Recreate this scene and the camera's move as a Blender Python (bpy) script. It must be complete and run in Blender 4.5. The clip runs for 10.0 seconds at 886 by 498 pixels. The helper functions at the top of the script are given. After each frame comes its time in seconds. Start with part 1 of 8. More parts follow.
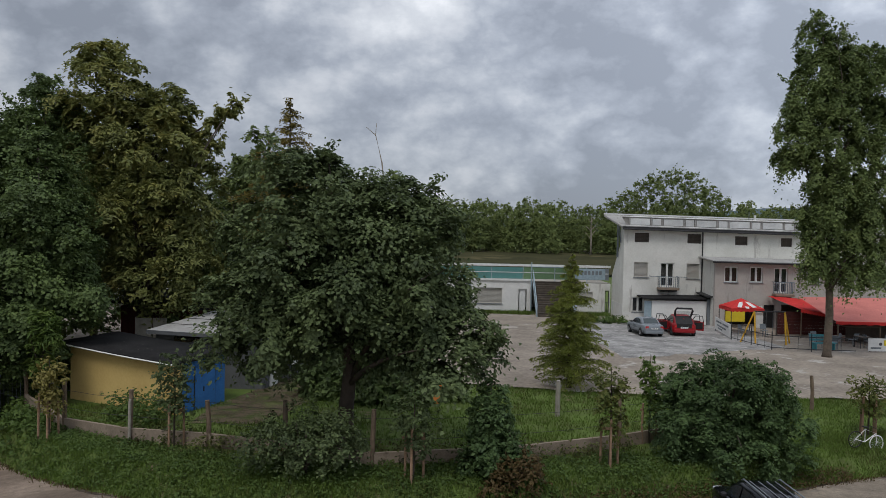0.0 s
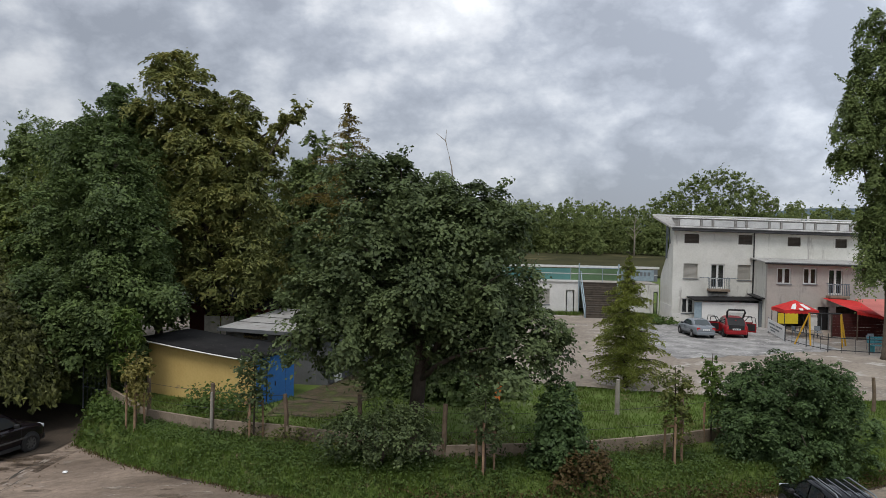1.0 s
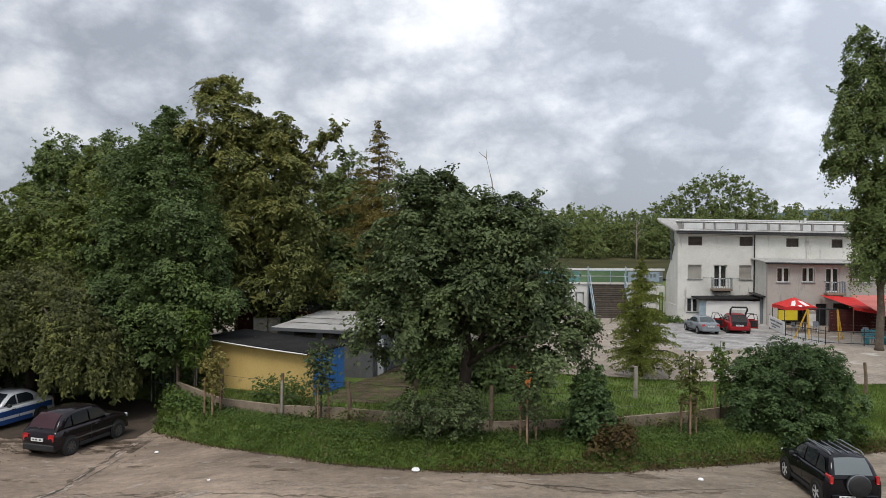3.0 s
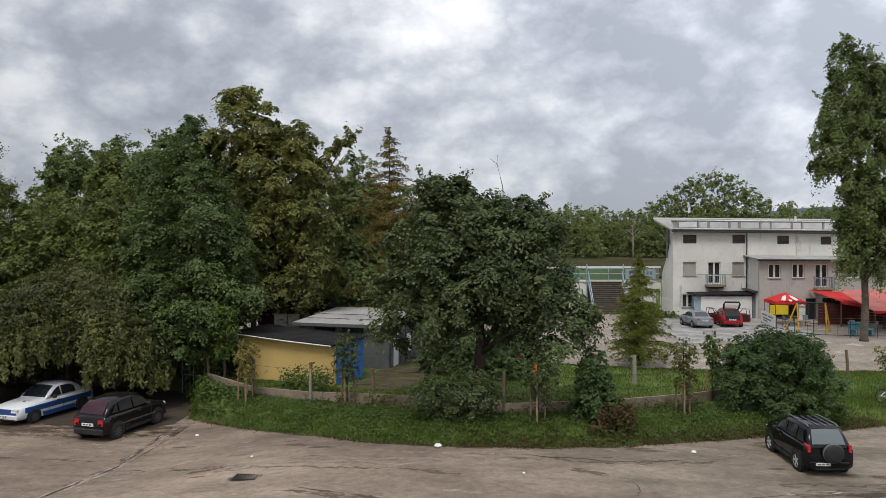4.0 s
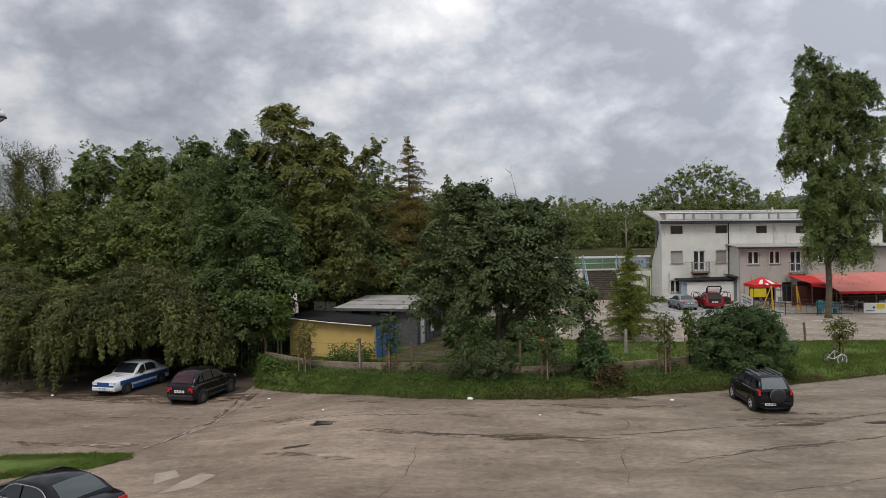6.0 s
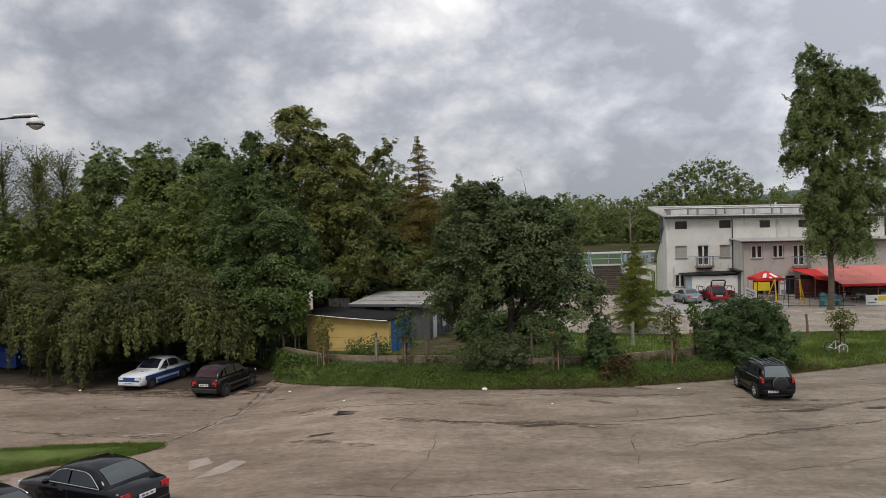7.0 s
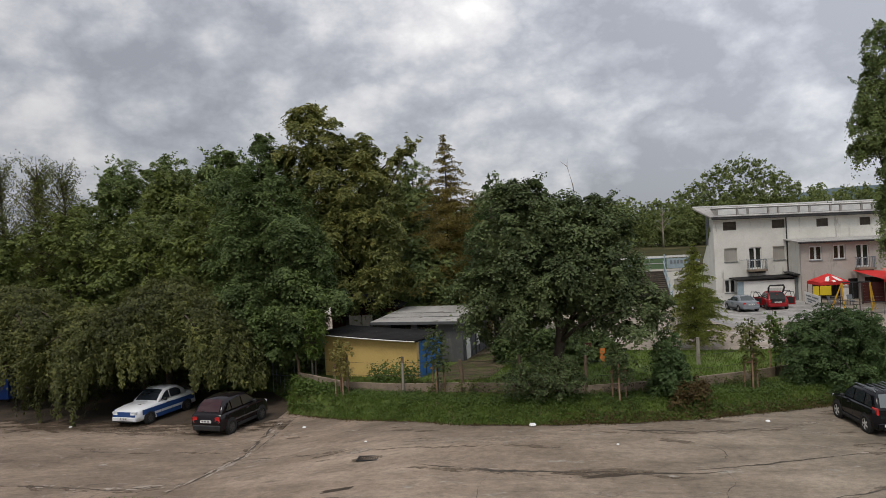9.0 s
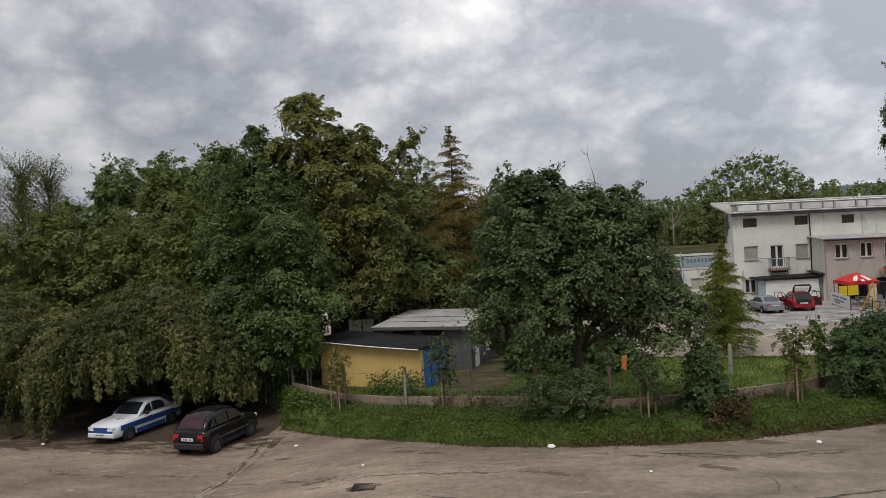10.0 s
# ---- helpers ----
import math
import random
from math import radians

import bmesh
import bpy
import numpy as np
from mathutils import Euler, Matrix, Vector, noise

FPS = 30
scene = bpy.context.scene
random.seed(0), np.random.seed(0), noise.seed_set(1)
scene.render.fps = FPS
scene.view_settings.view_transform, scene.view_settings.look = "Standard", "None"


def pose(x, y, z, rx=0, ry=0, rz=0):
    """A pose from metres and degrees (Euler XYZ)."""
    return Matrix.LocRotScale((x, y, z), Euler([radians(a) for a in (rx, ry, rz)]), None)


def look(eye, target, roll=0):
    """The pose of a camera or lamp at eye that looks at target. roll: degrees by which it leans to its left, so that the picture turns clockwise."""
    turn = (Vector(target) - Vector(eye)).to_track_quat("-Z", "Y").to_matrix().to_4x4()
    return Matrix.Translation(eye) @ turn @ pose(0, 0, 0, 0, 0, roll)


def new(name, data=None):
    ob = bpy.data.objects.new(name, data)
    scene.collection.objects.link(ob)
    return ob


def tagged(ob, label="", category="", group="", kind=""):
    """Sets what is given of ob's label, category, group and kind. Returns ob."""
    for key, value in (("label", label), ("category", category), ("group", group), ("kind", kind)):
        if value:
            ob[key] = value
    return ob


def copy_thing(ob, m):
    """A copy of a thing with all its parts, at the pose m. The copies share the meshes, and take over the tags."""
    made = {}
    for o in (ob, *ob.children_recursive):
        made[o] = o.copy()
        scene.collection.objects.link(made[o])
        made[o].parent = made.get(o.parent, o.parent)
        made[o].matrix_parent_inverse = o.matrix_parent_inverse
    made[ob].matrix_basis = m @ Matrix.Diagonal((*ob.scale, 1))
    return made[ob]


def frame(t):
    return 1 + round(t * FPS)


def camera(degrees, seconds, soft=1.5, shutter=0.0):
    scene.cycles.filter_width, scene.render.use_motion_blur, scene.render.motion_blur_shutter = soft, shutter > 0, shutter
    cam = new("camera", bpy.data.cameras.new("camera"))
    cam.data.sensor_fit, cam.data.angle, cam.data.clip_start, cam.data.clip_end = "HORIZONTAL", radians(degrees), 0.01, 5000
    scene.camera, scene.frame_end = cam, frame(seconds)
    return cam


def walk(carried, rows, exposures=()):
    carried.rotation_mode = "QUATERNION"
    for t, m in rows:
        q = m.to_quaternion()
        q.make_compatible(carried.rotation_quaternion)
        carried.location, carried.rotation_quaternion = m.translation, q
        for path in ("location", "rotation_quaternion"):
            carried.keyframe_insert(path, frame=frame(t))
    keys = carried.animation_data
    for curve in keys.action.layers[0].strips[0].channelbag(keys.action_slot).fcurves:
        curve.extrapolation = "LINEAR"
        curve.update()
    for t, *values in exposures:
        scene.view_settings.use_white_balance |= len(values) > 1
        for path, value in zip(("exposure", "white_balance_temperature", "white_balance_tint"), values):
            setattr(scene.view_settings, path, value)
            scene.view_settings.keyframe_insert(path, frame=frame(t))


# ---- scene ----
# Overcast car park and riverside grandstand, seen from a drone that backs away at first-floor to roof height.
cam = camera(64.0, 10.0, soft=0.7)
# seconds, x, y, z, yaw, pitch, lean to the right
PATH = [
    (0.00, -0.030, -1.020, 7.165, 0.860, -1.330, -1.120),
    (0.10, -0.186, -1.112, 7.166, 1.846, -1.382, -1.157),
    (0.20, -0.319, -1.191, 7.166, 2.683, -1.427, -1.188),
    (0.30, -0.408, -1.244, 7.167, 3.251, -1.457, -1.209),
    (0.40, -0.465, -1.278, 7.167, 3.610, -1.476, -1.222),
    (0.50, -0.503, -1.300, 7.167, 3.849, -1.489, -1.231),
    (1.00, -0.854, -1.821, 7.183, 3.986, -1.327, -1.080),
    (1.50, -1.168, -2.556, 7.242, 4.103, -1.236, -0.908),
    (2.00, -1.427, -3.337, 7.200, 4.193, -1.012, -0.602),
    (2.50, -1.760, -4.133, 7.158, 4.106, -0.848, -0.395),
    (4.00, -2.592, -7.413, 7.053, 3.701, -0.702, 0.231),
    (4.50, -2.852, -8.867, 7.095, 3.556, -0.831, 0.473),
    (5.00, -3.069, -10.490, 7.136, 3.478, -0.951, 0.731),
    (5.50, -3.329, -12.116, 7.164, 3.346, -1.062, 0.985),
    (7.00, -3.974, -14.679, 7.176, 3.552, -1.412, 1.752),
    (7.50, -4.087, -14.331, 7.098, 4.040, -1.231, 2.129),
    (8.00, -4.287, -13.113, 7.134, 4.572, -1.044, 2.486),
    (8.50, -4.462, -11.606, 7.185, 5.171, -0.819, 2.822),
    (9.00, -4.662, -9.987, 7.151, 5.532, -0.672, 3.079),
    (9.50, -4.823, -8.541, 7.109, 5.610, -0.681, 3.209),
    (10.00, -4.941, -7.089, 7.095, 6.038, -0.693, 3.307),
]


# the clip's own automatic brightness
EXPOSURES = [(0.0, -0.10, 6200, 10), (0.5, 0.06, 6250, 10), (1.0, 0.22, 6350, 10), (2.5, 0.46, 6450, 10), (4.0, 0.34, 6520, 10.5), (5.5, 0.20, 6580, 11), (7.5, 0.17, 6720, 11.5), (10.0, 0.13, 6720, 11.5)]


def stand(x, y, z, yaw, pitch, lean):
    return pose(x, y, z, 90 + pitch, 0, yaw) @ pose(0, 0, 0, 0, 0, -lean)


walk(cam, [(t, stand(*row)) for t, *row in PATH], EXPOSURES)

# ---- sky and sun ----
def make_world():
    w = bpy.data.worlds.new("overcast")
    w.use_nodes = True
    n, ln = w.node_tree.nodes, w.node_tree.links
    n.clear()
    out, bg = n.new("ShaderNodeOutputWorld"), n.new("ShaderNodeBackground")
    sky = n.new("ShaderNodeTexSky")
    sky.sky_type, sky.sun_disc = "NISHITA", False
    sky.sun_elevation, sky.sun_rotation = radians(38), radians(200)
    tc = n.new("ShaderNodeTexCoord")
    sep = n.new("ShaderNodeSeparateXYZ")
    ln.new(tc.outputs["Generated"], sep.inputs[0])

    def mth(op, a, b=None, c=None):
        m = n.new("ShaderNodeMath")
        m.operation = op
        for i, v in enumerate((a, b, c)):
            if v is None:
                continue
            if isinstance(v, (int, float)):
                m.inputs[i].default_value = v
            else:
                ln.new(v, m.inputs[i])
        return m.outputs[0]

    up = mth("MAXIMUM", sep.outputs["Z"], 0.0)
    com = n.new("ShaderNodeCombineXYZ")
    ln.new(mth("MULTIPLY", sep.outputs["X"], -1.0), com.inputs[0])
    ln.new(sep.outputs["Y"], com.inputs[1])
    ln.new(mth("MULTIPLY", sep.outputs["Z"], 1.55), com.inputs[2])

    def noisy(scale, detail, rough, warp, shift):
        mp = n.new("ShaderNodeMapping")
        mp.inputs["Location"].default_value = shift
        ln.new(com.outputs[0], mp.inputs[0])
        t = n.new("ShaderNodeTexNoise")
        t.inputs["Scale"].default_value, t.inputs["Detail"].default_value = scale, detail
        t.inputs["Roughness"].default_value, t.inputs["Distortion"].default_value = rough, warp
        ln.new(mp.outputs[0], t.inputs["Vector"])
        return t.outputs["Fac"]

    big, mid = noisy(2.6, 2, 0.4, 0.0, (1.3, 0.2, 0.4)), noisy(4.6, 12, 0.58, 0.0, (0.0, 0.0, 0.0))
    billow = mth("ABSOLUTE", mth("MULTIPLY_ADD", noisy(6.5, 9, 0.55, 0.0, (3.1, 1.2, 0.0)), 4.0, -2.0))
    cloud = mth("ADD", mth("ADD", mth("MULTIPLY", big, 0.26), mth("MULTIPLY", mid, 0.58)), mth("MULTIPLY", billow, 0.16))
    ramp = n.new("ShaderNodeValToRGB")
    ln.new(cloud, ramp.inputs[0])
    el = ramp.color_ramp.elements
    el[0].position, el[0].color = 0.38, (0.335, 0.362, 0.415, 1)
    el[1].position, el[1].color = 0.66, (1.0, 1.0, 1.01, 1)
    for pos, col in ((0.45, (0.445, 0.476, 0.535, 1)), (0.51, (0.59, 0.618, 0.665, 1)), (0.545, (0.69, 0.708, 0.745, 1)), (0.59, (0.78, 0.798, 0.825, 1))):
        e = el.new(pos)
        e.color = col
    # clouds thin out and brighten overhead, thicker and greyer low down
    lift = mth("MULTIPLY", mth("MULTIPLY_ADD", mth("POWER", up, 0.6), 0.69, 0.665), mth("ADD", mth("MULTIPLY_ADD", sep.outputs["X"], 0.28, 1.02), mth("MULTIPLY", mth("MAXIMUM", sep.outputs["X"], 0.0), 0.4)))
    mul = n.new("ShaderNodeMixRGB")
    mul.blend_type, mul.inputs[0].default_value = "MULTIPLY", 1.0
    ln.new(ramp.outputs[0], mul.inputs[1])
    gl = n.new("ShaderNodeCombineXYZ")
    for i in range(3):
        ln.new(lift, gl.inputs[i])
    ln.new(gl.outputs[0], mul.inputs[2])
    weak = n.new("ShaderNodeMixRGB")
    weak.blend_type, weak.inputs[0].default_value = "MULTIPLY", 1.0
    weak.inputs[2].default_value = (0.1, 0.1, 0.1, 1)
    ln.new(sky.outputs[0], weak.inputs[1])
    veil = n.new("ShaderNodeMixRGB")
    veil.inputs[0].default_value = 0.95
    ln.new(weak.outputs[0], veil.inputs[1])
    ln.new(mul.outputs[0], veil.inputs[2])
    ln.new(veil.outputs[0], bg.inputs["Color"])
    bg.inputs["Strength"].default_value = SKY
    ln.new(bg.outputs[0], out.inputs[0])
    scene.world = w


SKY = 1.0
make_world()
sun_data = bpy.data.lights.new("sun", "SUN")
sun_data.energy, sun_data.angle, sun_data.color = 1.5, radians(22), (1.0, 0.955, 0.89)
sun = new("sun", sun_data)
sun.matrix_world = look((0, 0, 60), (9, 22, 20))


# ---- materials ----
def surf(name, col, col2=None, scale=2.0, rough=0.8, bump=0.0, metal=0.0, spec=0.3, fine=14.0, fleck=None, island=0.0, runs=1.0):
    """Two scales of colour variation, fine bump, optional flecks of a third colour."""
    m = bpy.data.materials.new(name)
    m.use_nodes = True
    n, ln = m.node_tree.nodes, m.node_tree.links
    b = n["Principled BSDF"]
    b.inputs["Roughness"].default_value, b.inputs["Metallic"].default_value = rough, metal
    b.inputs["Specular IOR Level"].default_value = spec
    col2 = col2 or tuple(0.72 * v for v in col)
    tc = n.new("ShaderNodeTexCoord")
    outs = []
    for sc, det in ((scale, 5), (scale * fine, 3)):
        t = n.new("ShaderNodeTexNoise")
        t.inputs["Scale"].default_value, t.inputs["Detail"].default_value = sc, det
        t.inputs["Roughness"].default_value = 0.62
        ln.new(tc.outputs["Object"], t.inputs["Vector"])
        outs.append(t.outputs["Fac"])
    mx = n.new("ShaderNodeMath")
    mx.operation = "MULTIPLY_ADD"
    mx.inputs[1].default_value = 0.35
    ln.new(outs[1], mx.inputs[0])
    sc1 = n.new("ShaderNodeMath")
    sc1.operation = "MULTIPLY"
    sc1.inputs[1].default_value = 0.65
    ln.new(outs[0], sc1.inputs[0])
    ln.new(sc1.outputs[0], mx.inputs[2])
    r = n.new("ShaderNodeValToRGB")
    r.color_ramp.elements[0].position, r.color_ramp.elements[0].color = 0.36, (*col2, 1)
    r.color_ramp.elements[1].position, r.color_ramp.elements[1].color = 0.62, (*col, 1)
    ln.new(mx.outputs[0], r.inputs[0])
    last = r.outputs[0]
    if fleck:
        v = n.new("ShaderNodeTexNoise")
        v.inputs["Scale"].default_value, v.inputs["Detail"].default_value = fleck[1], 6
        v.inputs["Roughness"].default_value = 0.7
        mp = n.new("ShaderNodeMapping")
        mp.inputs["Scale"].default_value = (1, 1, runs)
        ln.new(tc.outputs["Object"], mp.inputs[0])
        ln.new(mp.outputs[0], v.inputs["Vector"])
        fr = n.new("ShaderNodeValToRGB")
        fr.color_ramp.elements[0].position, fr.color_ramp.elements[1].position = fleck[2], fleck[2] + 0.08
        ln.new(v.outputs["Fac"], fr.inputs[0])
        mix = n.new("ShaderNodeMixRGB")
        ln.new(fr.outputs[0], mix.inputs[0])
        ln.new(last, mix.inputs[1])
        mix.inputs[2].default_value = (*fleck[0], 1)
        last = mix.outputs[0]
    if island:
        oi = n.new("ShaderNodeObjectInfo")
        h = n.new("ShaderNodeHueSaturation")
        mr = n.new("ShaderNodeMapRange")
        mr.inputs["To Min"].default_value, mr.inputs["To Max"].default_value = 1 - island, 1 + island
        ln.new(oi.outputs["Random"], mr.inputs["Value"])
        ln.new(mr.outputs[0], h.inputs["Value"])
        ln.new(last, h.inputs["Color"])
        last = h.outputs[0]
    ln.new(last, b.inputs["Base Color"])
    if bump:
        bp = n.new("ShaderNodeBump")
        bp.inputs["Strength"].default_value, bp.inputs["Distance"].default_value = bump, 0.03
        ln.new(mx.outputs[0], bp.inputs["Height"])
        ln.new(bp.outputs[0], b.inputs["Normal"])
    return m


def worn_concrete(name):
    """Trodden concrete: broad dirt, streaks along the yard, pale scuffs, grit."""
    m = bpy.data.materials.new(name)
    m.use_nodes = True
    n, ln = m.node_tree.nodes, m.node_tree.links
    b = n["Principled BSDF"]
    b.inputs["Roughness"].default_value, b.inputs["Specular IOR Level"].default_value = 0.88, 0.3
    tc = n.new("ShaderNodeTexCoord")

    def field(sx, sy, scale, detail, rough):
        mp = n.new("ShaderNodeMapping")
        mp.inputs["Scale"].default_value = (sx, sy, 1)
        mp.inputs["Rotation"].default_value = (0, 0, 0.06)
        ln.new(tc.outputs["Object"], mp.inputs[0])
        t = n.new("ShaderNodeTexNoise")
        t.inputs["Scale"].default_value, t.inputs["Detail"].default_value, t.inputs["Roughness"].default_value = scale, detail, rough
        ln.new(mp.outputs[0], t.inputs["Vector"])
        return t.outputs["Fac"]

    def ramp(src, stops):
        r = n.new("ShaderNodeValToRGB")
        el = r.color_ramp.elements
        el[0].position, el[0].color = stops[0][0], (*stops[0][1], 1)
        el[1].position, el[1].color = stops[-1][0], (*stops[-1][1], 1)
        for p, c in stops[1:-1]:
            e = el.new(p)
            e.color = (*c, 1)
        ln.new(src, r.inputs[0])
        return r.outputs[0]

    def mix(fac, a, c, mode="MIX"):
        x = n.new("ShaderNodeMixRGB")
        x.blend_type = mode
        if isinstance(fac, float):
            x.inputs[0].default_value = fac
        else:
            ln.new(fac, x.inputs[0])
        ln.new(a, x.inputs[1])
        if isinstance(c, tuple):
            x.inputs[2].default_value = (*c, 1)
        else:
            ln.new(c, x.inputs[2])
        return x.outputs[0]

    grey = lambda v: (v, v, v)
    base = ramp(field(0.5, 1.0, 0.28, 5, 0.6), [(0.34, (0.147, 0.110, 0.081)), (0.46, (0.212, 0.161, 0.121)), (0.54, (0.252, 0.193, 0.147)), (0.66, (0.335, 0.262, 0.202))])
    streak = ramp(field(0.4, 1.5, 1.0, 8, 0.7), [(0.34, grey(0.55)), (0.5, grey(1.0)), (0.66, grey(1.3))])
    col = mix(0.5, base, streak, "MULTIPLY")
    col = mix(ramp(field(0.6, 1.6, 1.8, 8, 0.7), [(0.60, grey(0.0)), (0.70, grey(0.75))]), col, (0.36, 0.325, 0.285))
    col = mix(ramp(field(0.5, 1.5, 1.1, 8, 0.72), [(0.28, grey(0.8)), (0.40, grey(0.0))]), col, (0.095, 0.078, 0.062))
    col = mix(0.6, col, ramp(field(0.8, 1.2, 4.2, 8, 0.75), [(0.32, grey(0.5)), (0.5, grey(1.0)), (0.68, grey(1.42))]), "MULTIPLY")
    grit = field(1, 1, 26, 4, 0.7)
    col = mix(0.5, col, ramp(grit, [(0.3, grey(0.6)), (0.7, grey(1.35))]), "MULTIPLY")
    sep, east = n.new("ShaderNodeSeparateXYZ"), n.new("ShaderNodeMapRange")
    ln.new(tc.outputs["Object"], sep.inputs[0])
    east.inputs["From Min"].default_value, east.inputs["From Max"].default_value = -12.0, 6.0
    ln.new(sep.outputs["X"], east.inputs["Value"])
    col = mix(east.outputs[0], col, (0.90, 0.965, 0.965), "MULTIPLY")
    ln.new(col, b.inputs["Base Color"])
    bp = n.new("ShaderNodeBump")
    bp.inputs["Strength"].default_value, bp.inputs["Distance"].default_value = 0.35, 0.02
    ln.new(grit, bp.inputs["Height"])
    ln.new(bp.outputs[0], b.inputs["Normal"])
    return m


def patchy(m, scale=3.2, edge=0.46):
    """Lets the ground show through a stain in ragged specks."""
    n, ln = m.node_tree.nodes, m.node_tree.links
    tc, t, r = n.new("ShaderNodeTexCoord"), n.new("ShaderNodeTexNoise"), n.new("ShaderNodeMapRange")
    t.inputs["Scale"].default_value, t.inputs["Detail"].default_value, t.inputs["Roughness"].default_value = scale, 8, 0.72
    mp = n.new("ShaderNodeMapping")
    mp.inputs["Scale"].default_value = (0.6, 1.5, 1)
    ln.new(tc.outputs["Object"], mp.inputs[0])
    ln.new(mp.outputs[0], t.inputs["Vector"])
    r.inputs["From Min"].default_value, r.inputs["From Max"].default_value = edge, edge + 0.16
    r.inputs["To Max"].default_value = 0.85
    ln.new(t.outputs["Fac"], r.inputs["Value"])
    tr, mx = n.new("ShaderNodeBsdfTransparent"), n.new("ShaderNodeMixShader")
    ln.new(r.outputs[0], mx.inputs[0])
    ln.new(tr.outputs[0], mx.inputs[1])
    ln.new(n["Principled BSDF"].outputs[0], mx.inputs[2])
    ln.new(mx.outputs[0], n["Material Output"].inputs["Surface"])
    return m


def leaf(name, cols, rough=0.5, trans=0.3, spec=0.17):
    """Leaves whose colour varies a little leaf by leaf and more in sprays and broad patches over the crown."""
    m = bpy.data.materials.new(name)
    m.use_nodes = True
    n, ln = m.node_tree.nodes, m.node_tree.links
    b, out = n["Principled BSDF"], n["Material Output"]
    b.inputs["Roughness"].default_value, b.inputs["Specular IOR Level"].default_value = rough, spec
    g = n.new("ShaderNodeNewGeometry")
    tc = n.new("ShaderNodeTexCoord")
    total = None
    for src, weight, shift in ((g.outputs["Random Per Island"], 0.34, 0.0), (0.5, 1.0, -0.47), (2.4, 0.7, -0.2)):
        if isinstance(src, float):
            t = n.new("ShaderNodeTexNoise")
            t.inputs["Scale"].default_value, t.inputs["Detail"].default_value = src, 3
            ln.new(tc.outputs["Object"], t.inputs["Vector"])
            src = t.outputs["Fac"]
        a = n.new("ShaderNodeMath")
        a.operation = "MULTIPLY_ADD"
        a.inputs[1].default_value, a.inputs[2].default_value = weight, shift
        ln.new(src, a.inputs[0])
        if total is None:
            total = a.outputs[0]
        else:
            add = n.new("ShaderNodeMath")
            ln.new(total, add.inputs[0])
            ln.new(a.outputs[0], add.inputs[1])
            total = add.outputs[0]
    r = n.new("ShaderNodeValToRGB")
    el = r.color_ramp.elements
    el[0].position, el[0].color = 0.0, (*cols[0], 1)
    el[1].position, el[1].color = 1.0, (*cols[-1], 1)
    for i, c in enumerate(cols[1:-1]):
        e = el.new((i + 1) / (len(cols) - 1))
        e.color = (*c, 1)
    ln.new(total, r.inputs[0])
    ln.new(r.outputs[0], b.inputs["Base Color"])
    tr = n.new("ShaderNodeBsdfTranslucent")
    ln.new(r.outputs[0], tr.inputs["Color"])
    mix = n.new("ShaderNodeMixShader")
    mix.inputs[0].default_value = trans
    ln.new(b.outputs[0], mix.inputs[1])
    ln.new(tr.outputs[0], mix.inputs[2])
    ln.new(mix.outputs[0], out.inputs["Surface"])
    return m


